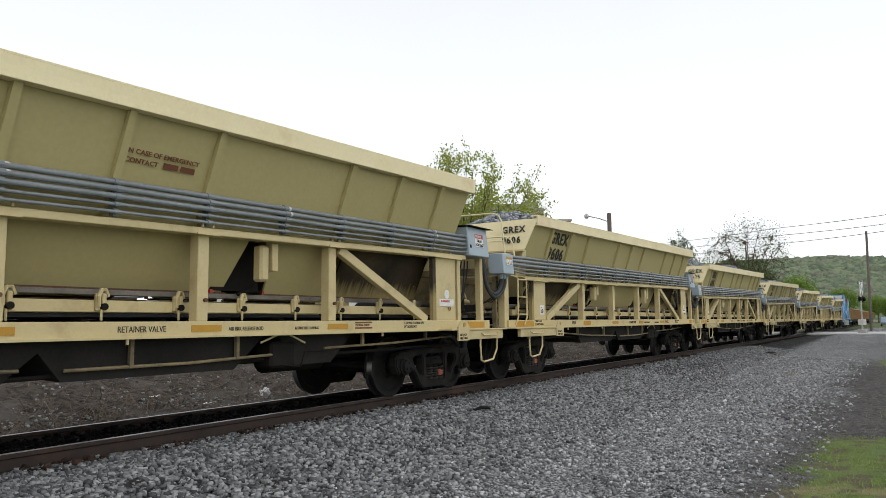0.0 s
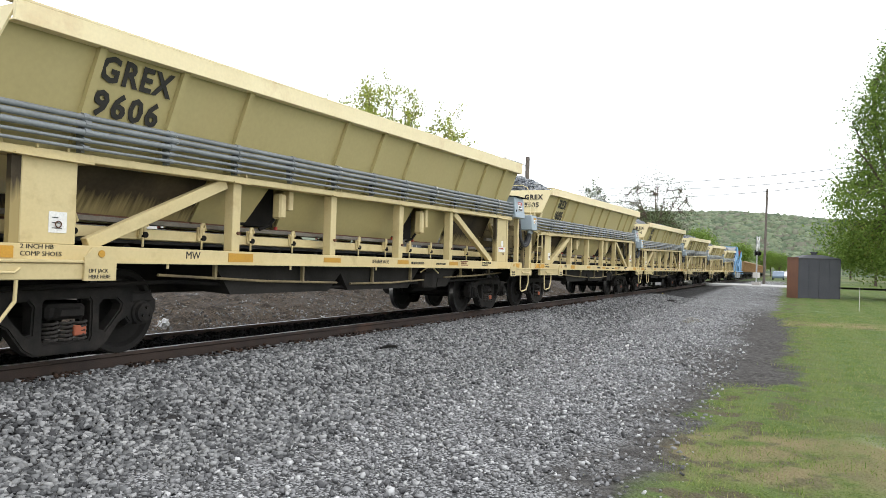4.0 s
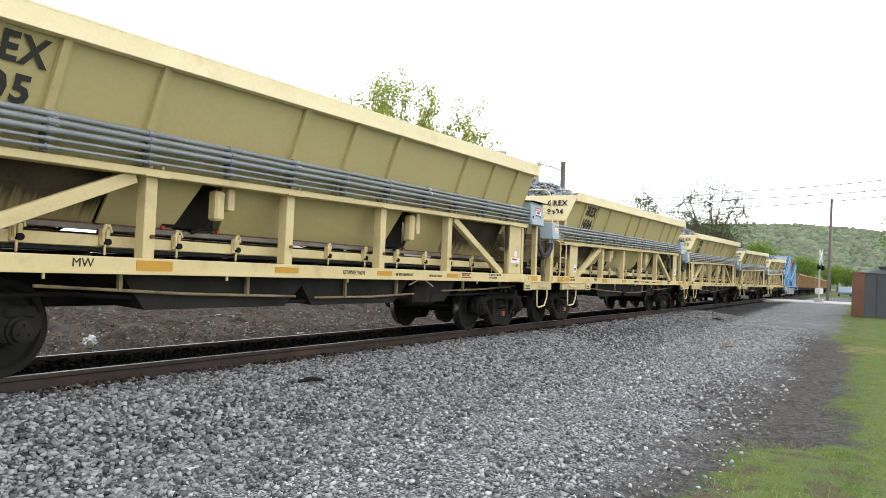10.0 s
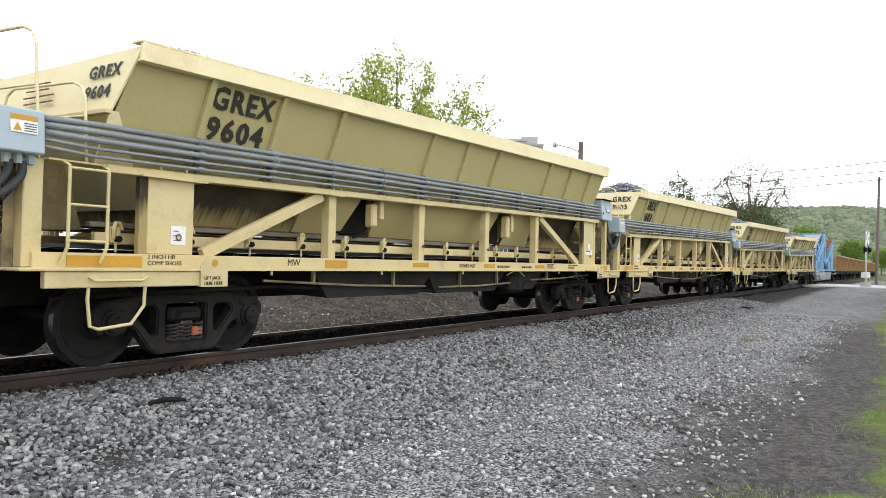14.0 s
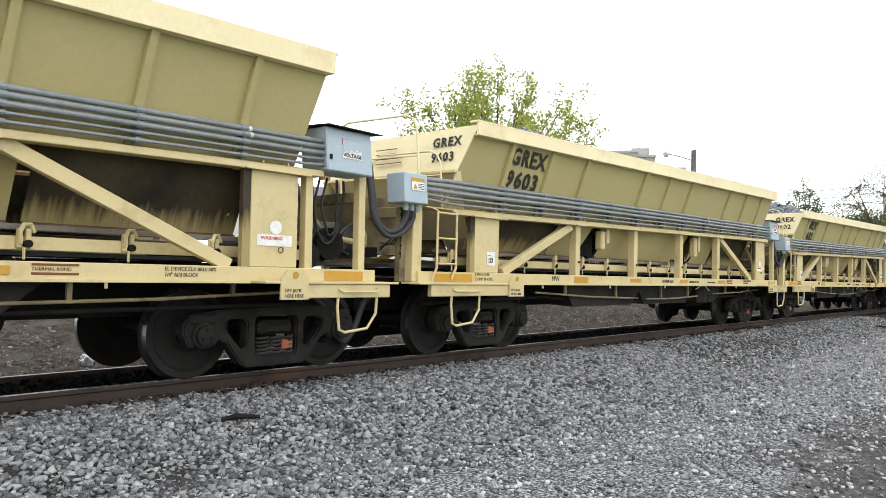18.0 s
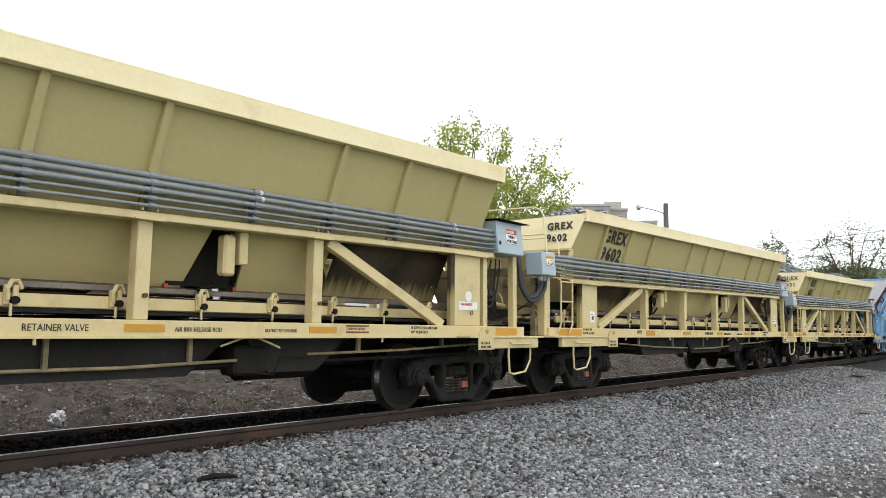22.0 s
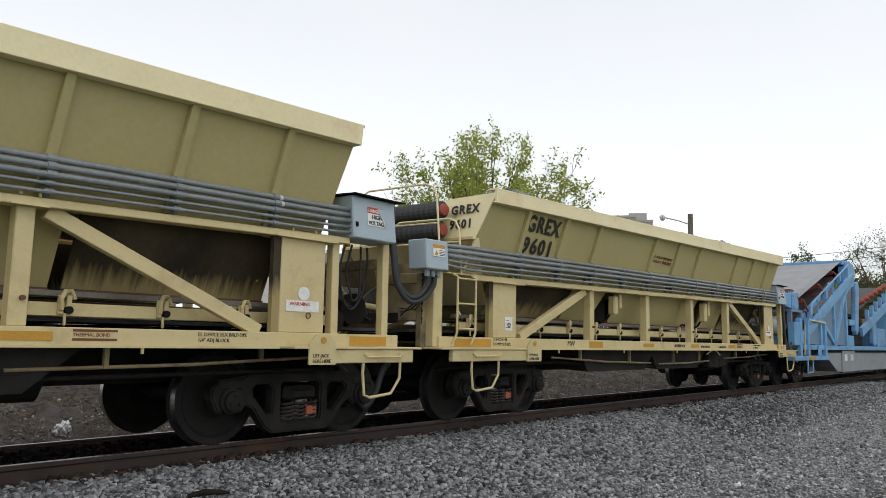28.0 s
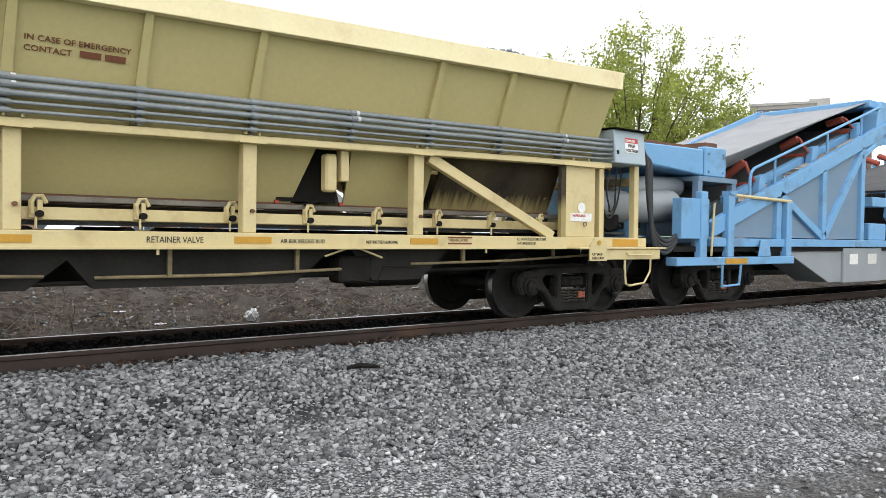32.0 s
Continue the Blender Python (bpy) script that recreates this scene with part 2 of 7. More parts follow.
STONE = islands("crushed_basalt_load", [(0.13, 0.145, 0.16), (0.22, 0.235, 0.255), (0.31, 0.325, 0.34), (0.40, 0.41, 0.42)])
# Near black: oil, and the shade under the cars put into the colour.
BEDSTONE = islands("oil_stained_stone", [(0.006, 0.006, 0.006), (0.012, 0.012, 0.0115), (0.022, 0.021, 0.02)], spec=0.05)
BALLAST = islands("grey_ballast_stone", [(0.05, 0.05, 0.052), (0.11, 0.112, 0.113), (0.18, 0.182, 0.183), (0.25, 0.252, 0.25), (0.37, 0.37, 0.364)])
CHIPS = islands("crushed_gravel_chips", [(0.09, 0.09, 0.092), (0.20, 0.20, 0.202), (0.31, 0.31, 0.313), (0.58, 0.58, 0.575)])
BLUE = material("light_blue_paint", (0.15, 0.34, 0.57), 0.5, second=(0.20, 0.37, 0.56), amount=0.5, scale=2, fine=30, bump=0.04, dirt=(0.10, 0.10, 0.10), dirt_amount=0.45, dirt_scale=1.8, grain=(0.86, 1.1))
BLUEG = material("grey_blue_panel", (0.15, 0.23, 0.32), 0.6, second=(0.20, 0.25, 0.30), amount=0.5, scale=2, fine=30, bump=0.04, grain=(0.86, 1.1))
GREYP = material("light_grey_paint", (0.29, 0.31, 0.325), 0.55, second=(0.2, 0.215, 0.22), amount=0.4, scale=2, bump=0.04)
REDROLL = material("orange_red_roller", (0.32, 0.065, 0.038), 0.55, bump=0.05)
DUMPO = material("orange_brown_paint", (0.40, 0.25, 0.115), 0.6, second=(0.24, 0.14, 0.075), amount=0.6, scale=1.2, fine=20, bump=0.08)
# Tie timber darkened further with the shade below the train.
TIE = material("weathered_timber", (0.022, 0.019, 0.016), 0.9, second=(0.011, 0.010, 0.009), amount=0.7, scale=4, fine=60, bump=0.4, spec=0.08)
SHEDM = material("dark_sheet_metal", (0.05, 0.052, 0.062), 0.55, second=(0.075, 0.075, 0.085), amount=0.5, scale=1.5, fine=20, bump=0.05)
SHEDB = material("brown_sheet_metal", (0.24, 0.11, 0.065), 0.6, second=(0.16, 0.075, 0.05), amount=0.5, scale=2, bump=0.05)
POLEW = material("grey_weathered_pole", (0.17, 0.145, 0.125), 0.9, second=(0.11, 0.09, 0.08), amount=0.6, scale=5, fine=50, bump=0.3)
ALU = material("aluminium_mast", (0.55, 0.56, 0.57), 0.4, metal=0.6, bump=0.02)
BARK = material("brown_bark", (0.12, 0.09, 0.065), 0.95, second=(0.07, 0.055, 0.04), amount=0.7, scale=8, fine=60, bump=0.5)
LEAF = islands("fresh_green_leaves", [(0.24, 0.30, 0.06), (0.37, 0.42, 0.09), (0.48, 0.50, 0.14)], 0.6, thin=0.45)
LEAFM = islands("bright_maple_leaves", [(0.11, 0.185, 0.035), (0.175, 0.27, 0.05), (0.27, 0.37, 0.08)], 0.6, thin=0.45)
LEAFD = islands("dark_sparse_leaves", [(0.075, 0.105, 0.045), (0.115, 0.15, 0.06), (0.165, 0.19, 0.09)], 0.7)
LEAFY = islands("yellow_spring_leaves", [(0.28, 0.27, 0.05), (0.38, 0.33, 0.07), (0.24, 0.28, 0.06)], 0.7, thin=0.4)
TWIG = material("dry_twigs", (0.19, 0.15, 0.115), 0.95, second=(0.085, 0.066, 0.05), amount=0.6, scale=10, bump=0.1)
BLADE = islands("grass_blades", [(0.12, 0.19, 0.035), (0.18, 0.26, 0.055), (0.26, 0.32, 0.085), (0.36, 0.33, 0.15)], 0.8)
CONCR = material("pale_concrete", (0.42, 0.40, 0.37), 0.85, second=(0.34, 0.32, 0.30), amount=0.5, scale=0.7, fine=8, bump=0.05)
TAN = material("tan_stucco", (0.34, 0.315, 0.28), 0.85, second=(0.29, 0.27, 0.24), amount=0.5, scale=0.6, fine=8, bump=0.04)
BRICK = material("red_brick", (0.27, 0.105, 0.075), 0.9, second=(0.17, 0.07, 0.055), amount=0.9, scale=0.9, fine=7, bump=0.1)
DGLASS = material("dark_window_glass", (0.06, 0.07, 0.08), 0.12, second=(0.10, 0.11, 0.12), amount=0.4, scale=0.8, bump=0.0, spec=0.6)
TRIM = material("off_white_trim", (0.62, 0.60, 0.56), 0.7, bump=0.03)
SLATE = material("grey_slate_roof", (0.16, 0.165, 0.175), 0.8, second=(0.11, 0.115, 0.12), amount=0.5, scale=2, bump=0.1)
ASPH = material("pale_worn_asphalt", (0.50, 0.495, 0.485), 0.85, second=(0.40, 0.395, 0.39), amount=0.5, scale=0.5, fine=12, bump=0.06)
YCONE = material("yellow_marker_paint", (0.65, 0.50, 0.05), 0.6, bump=0.0)
CARW = material("white_car_paint", (0.75, 0.76, 0.78), 0.25, bump=0.0)
CARB = material("blue_grey_car_paint", (0.20, 0.26, 0.34), 0.25, bump=0.0)
RUBBER = material("tyre_rubber", (0.03, 0.03, 0.03), 0.85, bump=0.05)
BAG = material("white_plastic", (0.75, 0.76, 0.78), 0.4, bump=0.1)


# ---------------------------------------------------------------- mesh helpers
def part(name, bm, mat, parent=None, label="", bevel=0.0, smooth=False):
    """Links a bmesh as one mesh object, under a thing or a part."""
    if bevel:
        bmesh.ops.bevel(bm, geom=bm.edges[:], offset=bevel, segments=1, affect="EDGES", clamp_overlap=True)
    me = bpy.data.meshes.new(name)
    bm.to_mesh(me)
    bm.free()
    if smooth:
        me.polygons.foreach_set("use_smooth", [True] * len(me.polygons))
    me.materials.append(mat)
    ob = new(name, me)
    ob.parent = parent
    if label:
        tagged(ob, label)
    return ob


def thing(name, label, category, group="", kind="", at=(0, 0, 0)):
    ob = new(name)
    ob.location = at
    return tagged(ob, label, category, group, kind)


def box(x0, x1, y0, y1, z0, z1, bm=None, m=None):
    bm = bm or bmesh.new()
    vs = [bm.verts.new((x, y, z)) for x in (x0, x1) for y in (y0, y1) for z in (z0, z1)]
    if m is not None:
        for v in vs:
            v.co = m @ v.co
    for f in ((0, 1, 3, 2), (4, 6, 7, 5), (0, 4, 5, 1), (2, 3, 7, 6), (0, 2, 6, 4), (1, 5, 7, 3)):
        bm.faces.new([vs[i] for i in f])
    return bm


def hexa(pts, bm=None):
    """Eight corners: four of one end in turn, then four of the other."""
    bm = bm or bmesh.new()
    vs = [bm.verts.new(p) for p in pts]
    for f in ((3, 2, 1, 0), (4, 5, 6, 7), (0, 1, 5, 4), (1, 2, 6, 5), (2, 3, 7, 6), (3, 0, 4, 7)):
        bm.faces.new([vs[i] for i in f])
    return bm


def prism(profile, x0, x1, bm=None, axis="x"):
    """A profile of (a, b) pairs swept from x0 to x1 along an axis."""
    bm = bm or bmesh.new()
    put = {"x": lambda s, a, b: (s, a, b), "y": lambda s, a, b: (a, s, b), "z": lambda s, a, b: (a, b, s)}[axis]
    r0 = [bm.verts.new(put(x0, a, b)) for a, b in profile]
    r1 = [bm.verts.new(put(x1, a, b)) for a, b in profile]
    n = len(profile)
    for i in range(n):
        bm.faces.new((r0[i], r0[(i + 1) % n], r1[(i + 1) % n], r1[i]))
    bm.faces.new(r0[::-1])
    bm.faces.new(r1)
    bmesh.ops.recalc_face_normals(bm, faces=bm.faces[:])
    return bm


def tube(points, r, bm=None, n=8):
    """A round bar along points; r is one radius or one for each point."""
    bm = bm or bmesh.new()
    pts = [Vector(p) for p in points]
    rs = [r] * len(pts) if isinstance(r, (int, float)) else [float(q) for q in r]
    rings = []
    for i, p in enumerate(pts):
        d = (pts[min(i + 1, len(pts) - 1)] - pts[max(i - 1, 0)]).normalized()
        a = d.orthogonal().normalized() if i == 0 else (side - d * side.dot(d)).normalized()
        side = a
        b = d.cross(a)
        rings.append([bm.verts.new(p + rs[i] * (math.cos(k * math.tau / n) * a + math.sin(k * math.tau / n) * b)) for k in range(n)])
    for q, s in zip(rings, rings[1:]):
        for k in range(n):
            bm.faces.new((q[k], q[(k + 1) % n], s[(k + 1) % n], s[k]))
    bm.faces.new(rings[0][::-1])
    bm.faces.new(rings[-1])
    return bm


def bend(points, n=6):
    """A smooth line through points."""
    p = [Vector(points[0])] + [Vector(q) for q in points] + [Vector(points[-1])]
    out = []
    for a, b, c, d in zip(p, p[1:], p[2:], p[3:]):
        for i in range(n):
            t = i / n
            out.append(0.5 * (2 * b + (c - a) * t + (2 * a - 5 * b + 4 * c - d) * t * t + (3 * b - a - 3 * c + d) * t ** 3))
    return out + [p[-1]]


def disc(x, z, y0, y1, r, bm=None, n=24):
    return tube([(x, y0, z), (x, y1, z)], r, bm, n)


def lathe(x, z, rows, bm=None, n=36, caps=True):
    """A turned body round an axle along y: rows of (y, radius)."""
    bm = bm or bmesh.new()
    rings = [[bm.verts.new((x + r * math.cos(k * math.tau / n), y, z + r * math.sin(k * math.tau / n))) for k in range(n)] for y, r in rows]
    for q, s in zip(rings, rings[1:]):
        for k in range(n):
            bm.faces.new((q[k], q[(k + 1) % n], s[(k + 1) % n], s[k]))
    if caps:
        bm.faces.new(rings[0][::-1])
        bm.faces.new(rings[-1])
    bmesh.ops.recalc_face_normals(bm, faces=bm.faces[:])
    return bm


def words(text, size, m, mat, parent, name="lettering", depth=0.002, stretch=1.0, bold=0.0, label="", spread=1.0):
    """Raised lettering in the built-in font, its baseline start at m, facing m's +z."""
    cu = bpy.data.curves.new(name, "FONT")
    cu.body, cu.size, cu.extrude, cu.offset = text, size, depth, bold
    cu.resolution_u = 2
    cu.space_character = spread
    tmp = bpy.data.objects.new(name, cu)
    me = bpy.data.meshes.new_from_object(tmp)
    bpy.data.objects.remove(tmp)
    me.transform(m @ Matrix.Diagonal((stretch, 1, 1, 1)))
    me.materials.append(mat)
    ob = new(name, me)
    ob.parent = parent
    if label:
        tagged(ob, label)
    return ob


def mesh_from(name, verts, faces, mat, parent=None):
    me = bpy.data.meshes.new(name)
    me.from_pydata(verts, [], faces)
    me.materials.append(mat)
    ob = new(name, me)
    ob.parent = parent
    return ob


def scatter_stones(name, spots, sizes, mat, rng, parent=None, flat=0.6):
    """Many angular stones in one mesh: an uneven eight-cornered lump for each spot."""
    n = len(spots)
    cube = np.array([(x, y, z) for x in (-1, 1) for y in (-1, 1) for z in (-1, 1)], float) * 0.58
    v = cube[None] * (1 + rng.uniform(-0.42, 0.42, (n, 8, 3)))
    v *= (sizes[:, None, None] * rng.uniform(0.7, 1.3, (n, 1, 3))) * np.array([1, 1, flat])
    a, t = rng.uniform(0, math.tau, n), rng.uniform(-1.1, 1.1, n)
    c, s, ct, st = np.cos(a), np.sin(a), np.cos(t), np.sin(t)
    x, y, z = v[..., 0], v[..., 1], v[..., 2]
    y, z = y * ct[:, None] - z * st[:, None], y * st[:, None] + z * ct[:, None]
    x, y = x * c[:, None] - y * s[:, None], x * s[:, None] + y * c[:, None]
    v = np.stack([x, y, z], -1) + spots[:, None]
    f = np.array([(0, 1, 3, 2), (4, 6, 7, 5), (0, 4, 5, 1), (2, 3, 7, 6), (0, 2, 6, 4), (1, 5, 7, 3)])
    me = bpy.data.meshes.new(name)
    nv, nf = n * 8, n * 6
    me.vertices.add(nv)
    me.vertices.foreach_set("co", v.ravel())
    loops = (np.arange(n)[:, None, None] * 8 + f[None]).ravel()
    me.loops.add(nf * 4)
    me.loops.foreach_set("vertex_index", loops.astype(np.int32))
    me.polygons.add(nf)
    me.polygons.foreach_set("loop_start", np.arange(0, nf * 4, 4, dtype=np.int32))
    me.update(calc_edges=True)
    me.materials.append(mat)
    ob = new(name, me)
    ob.parent = parent
    return ob


# ---------------------------------------------------------------- the track and the ground
RAIL_Z, TRACK_Y = 0.478, 7.89
GAUGE = 1.435
CANT = 0.05          # the far rail lies lower: the line is banked


def lot_height(x, y):
    """The lot lies a little under the rails and rises gently to the road crossing."""
    k = np.clip((x - 12) / 46.0, 0, 1)
    base = 0.03 + 0.37 * k * k * (3 - 2 * k)
    lawn = np.clip((1.0 - y) / 1.2, 0, 1) * 0.05
    bed = np.clip((y - 4.6) / 1.7, 0, 1)
    top = RAIL_Z - 0.16
    z = base + lawn + (top - base) * bed * bed * (3 - 2 * bed)
    far = np.clip((y - 8.9) / 1.2, 0, 1)
    bank = 0.04 + 0.42 * np.clip((y - 10.6) / 4.0, 0, 1) - 0.3 * np.clip((y - 16) / 6.0, 0, 1)
    return z * (1 - far) + bank * far


def ground():
    xs = np.unique(np.concatenate([[-2500, -900, -300, -120, -60, -35], np.arange(-20, 40, 0.35), np.arange(40, 90, 1.5), [95, 110, 150, 220, 350, 600, 900, 1500, 2500, 4000]]))
    ys = np.unique(np.concatenate([[-2500, -800, -250, -90, -45, -25, -15], np.arange(-10, 18, 0.3), np.arange(18, 40, 2), [45, 60, 90, 140, 250, 500, 1000, 2500]]))
    X, Y = np.meshgrid(xs, ys, indexing="ij")
    Z = lot_height(X, Y)
    near = (np.abs(X - 10) < 35) & (np.abs(Y - 6) < 16)
    rng = np.random.default_rng(3)
    rough = np.where(Y > 9.3, 0.05, 0.012)
    Z = Z + near * rng.normal(0, 1, Z.shape) * rough
    verts = np.stack([X, Y, Z], -1).reshape(-1, 3)
    ny = len(ys)
    i = np.arange(len(xs) - 1)[:, None] * ny + np.arange(ny - 1)[None]
    faces = np.stack([i, i + ny, i + ny + 1, i + 1], -1).reshape(-1, 4)
    m = bpy.data.materials.new("gravel_lot_soil_and_lawn")
    m.use_nodes = True
    nt = m.node_tree
    b = nt.nodes["Principled BSDF"]
    b.inputs["Roughness"].default_value = 0.95
    b.inputs["Specular IOR Level"].default_value = 0.2
    co = nt.nodes.new("ShaderNodeTexCoord")
    sep = nt.nodes.new("ShaderNodeSeparateXYZ")
    nt.links.new(co.outputs["Object"], sep.inputs[0])

    def noisy(scale, detail=6.0):
        n = nt.nodes.new("ShaderNodeTexNoise")
        n.inputs["Scale"].default_value, n.inputs["Detail"].default_value = scale, detail
        nt.links.new(co.outputs["Object"], n.inputs["Vector"])
        return n.outputs["Fac"]

    def maths(op, a, c):
        n = nt.nodes.new("ShaderNodeMath")
        n.operation = op
        for slot, v in zip(n.inputs, (a, c)):
            if isinstance(v, (int, float)):
                slot.default_value = v
            else:
                nt.links.new(v, slot)
        return n.outputs[0]

    def ranged(v, lo, hi, t0=0.0, t1=1.0):
        n = nt.nodes.new("ShaderNodeMapRange")
        n.interpolation_type = "SMOOTHSTEP"
        for k, x in zip(("From Min", "From Max", "To Min", "To Max"), (lo, hi, t0, t1)):
            n.inputs[k].default_value = x
        nt.links.new(v, n.inputs["Value"])
        return n.outputs[0]

    def mixed(f, a, c):
        n = nt.nodes.new("ShaderNodeMix")
        n.data_type = "RGBA"
        nt.links.new(f, n.inputs["Factor"])
        for k, v in (("A", a), ("B", c)):
            if isinstance(v, tuple):
                n.inputs[k].default_value = (*v, 1)
            else:
                nt.links.new(v, n.inputs[k])
        return n.outputs["Result"]

    wob = maths("ADD", maths("MULTIPLY", maths("SUBTRACT", noisy(1.1), 0.5), 2.2), maths("MULTIPLY", maths("SUBTRACT", noisy(0.28), 0.5), 2.6))
    y = maths("ADD", sep.outputs["Y"], wob)
    x = sep.outputs["X"]
    pebble = nt.nodes.new("ShaderNodeTexVoronoi")
    pebble.inputs["Scale"].default_value = 38.0
    nt.links.new(co.outputs["Object"], pebble.inputs["Vector"])
    tone = nt.nodes.new("ShaderNodeSeparateColor")
    nt.links.new(pebble.outputs["Color"], tone.inputs[0])
    stone = mixed(ranged(noisy(55, 3), 0.38, 0.66), (0.15, 0.151, 0.154), (0.33, 0.332, 0.335))
    stone = mixed(ranged(noisy(0.55), 0.42, 0.66), stone, (0.32, 0.322, 0.326))
    stone = mixed(maths("MULTIPLY", ranged(tone.outputs[0], 0.2, 0.9), 0.8), stone, (0.50, 0.502, 0.506))
    stone = mixed(maths("MULTIPLY", ranged(pebble.outputs["Distance"], 0.42, 0.62), 0.85), stone, (0.03, 0.03, 0.03))
    fleck = nt.nodes.new("ShaderNodeTexVoronoi")
    fleck.inputs["Scale"].default_value = 26.0
    nt.links.new(co.outputs["Object"], fleck.inputs["Vector"])
    stone = mixed(ranged(fleck.outputs["Distance"], 0.10, 0.04), stone, (0.30, 0.297, 0.29))
    soil = mixed(ranged(noisy(14), 0.35, 0.7), (0.055, 0.051, 0.048), (0.125, 0.118, 0.11))
    grass = mixed(ranged(noisy(9), 0.3, 0.7), (0.075, 0.12, 0.026), (0.14, 0.19, 0.048))
    grass = mixed(ranged(noisy(2.3), 0.42, 0.68), grass, (0.12, 0.17, 0.055))
    grass = mixed(ranged(noisy(0.6, 10.0), 0.54, 0.74), grass, (0.14, 0.135, 0.065))
    # Dark under the ballast for its gaps; near black below the train, shade included.
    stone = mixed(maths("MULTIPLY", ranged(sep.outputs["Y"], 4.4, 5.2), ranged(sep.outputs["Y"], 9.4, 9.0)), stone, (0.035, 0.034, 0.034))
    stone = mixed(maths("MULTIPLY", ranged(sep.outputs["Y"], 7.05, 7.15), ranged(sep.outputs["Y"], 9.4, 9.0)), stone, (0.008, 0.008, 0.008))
    grass = mixed(maths("MULTIPLY", maths("MULTIPLY", ranged(x, 17.0, 18.2), ranged(x, 20.4, 19.0)), ranged(noisy(1.7), 0.30, 0.52)), grass, (0.26, 0.21, 0.11))
    grass = mixed(maths("MULTIPLY", maths("MULTIPLY", ranged(x, -0.3, 0.3), ranged(x, 2.1, 1.5)), ranged(noisy(2.1), 0.34, 0.54)), grass, (0.24, 0.20, 0.105))
    stripe = maths("SINE", maths("MULTIPLY", maths("ADD", sep.outputs["Y"], maths("MULTIPLY", noisy(0.5), 0.5)), 6.5), 0.0)
    grass = mixed(ranged(stripe, -0.6, 0.8, 0.0, 0.35), grass, (0.165, 0.195, 0.065))
    grass = mixed(maths("MULTIPLY", ranged(sep.outputs["Y"], -0.6, 0.9), ranged(noisy(3.1), 0.5, 0.6)), grass, (0.115, 0.10, 0.062))
    # worn soil between the gravel and the lawn, a lawn with a notched edge, the brush bank beyond the rails
    edge = ranged(maths("SUBTRACT", y, ranged(x, -1.0, 5.0, 0.0, 0.3)), 2.1, 1.2)
    edge = maths("MULTIPLY", edge, ranged(maths("ADD", x, maths("MULTIPLY", wob, 2.0)), 28.0, 20.0, 0.25, 1.0))
    soil = mixed(ranged(fleck.outputs["Distance"], 0.16, 0.08), soil, (0.26, 0.257, 0.25))
    col = mixed(edge, stone, soil)
    inner = maths("ADD", ranged(x, 4.8, 5.5, 1.25, 0.42), ranged(x, 15.0, 24.0, 0.0, 0.55))
    turf = ranged(maths("SUBTRACT", maths("ADD", sep.outputs["Y"], maths("MULTIPLY", wob, 0.5)), inner), 0.16, -0.2)
    col = mixed(turf, col, grass)
    bank = mixed(ranged(noisy(7), 0.35, 0.68), (0.03, 0.024, 0.019), (0.095, 0.076, 0.058))
    bank = mixed(ranged(noisy(1.3), 0.5, 0.62), bank, (0.09, 0.08, 0.07))
    col = mixed(ranged(y, 9.2, 10.2), col, bank)
    col = mixed(ranged(y, 21.0, 24.0), col, (0.20, 0.20, 0.20))
    far = mixed(ranged(noisy(0.02), 0.4, 0.6), (0.09, 0.13, 0.045), (0.16, 0.17, 0.08))
    col = mixed(ranged(x, 85, 120), col, far)
    # puddles of wet gravel
    nt.links.new(col, b.inputs["Base Color"])
    wet = ranged(noisy(0.8), 0.60, 0.72, 0.95, 0.5)
    nt.links.new(wet, b.inputs["Roughness"])
    bp = nt.nodes.new("ShaderNodeBump")
    bp.inputs["Strength"].default_value, bp.inputs["Distance"].default_value = 0.9, 0.03
    nt.links.new(maths("ADD", maths("ADD", noisy(42, 4), maths("MULTIPLY", pebble.outputs["Distance"], -0.9)), maths("MULTIPLY", noisy(9, 3), 0.7)), bp.inputs["Height"])
    nt.links.new(bp.outputs[0], b.inputs["Normal"])
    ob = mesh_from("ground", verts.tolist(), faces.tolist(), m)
    tagged(ob, "grey gravel lot with dark soil and mown lawn beside the rails", "ground", kind="structure")


ground()


def rail_profile(y, z):
    """Head, web and foot of a flat-bottomed rail, its head's top at z."""
    return [(y + a, z + b) for a, b in ((-0.036, -0.012), (-0.028, 0), (0.028, 0), (0.036, -0.012), (0.036, -0.036), (0.009, -0.05), (0.009, -0.145), (0.07, -0.162), (0.07, -0.172), (-0.07, -0.172), (-0.07, -0.162), (-0.009, -0.145), (-0.009, -0.05), (-0.036, -0.036))]


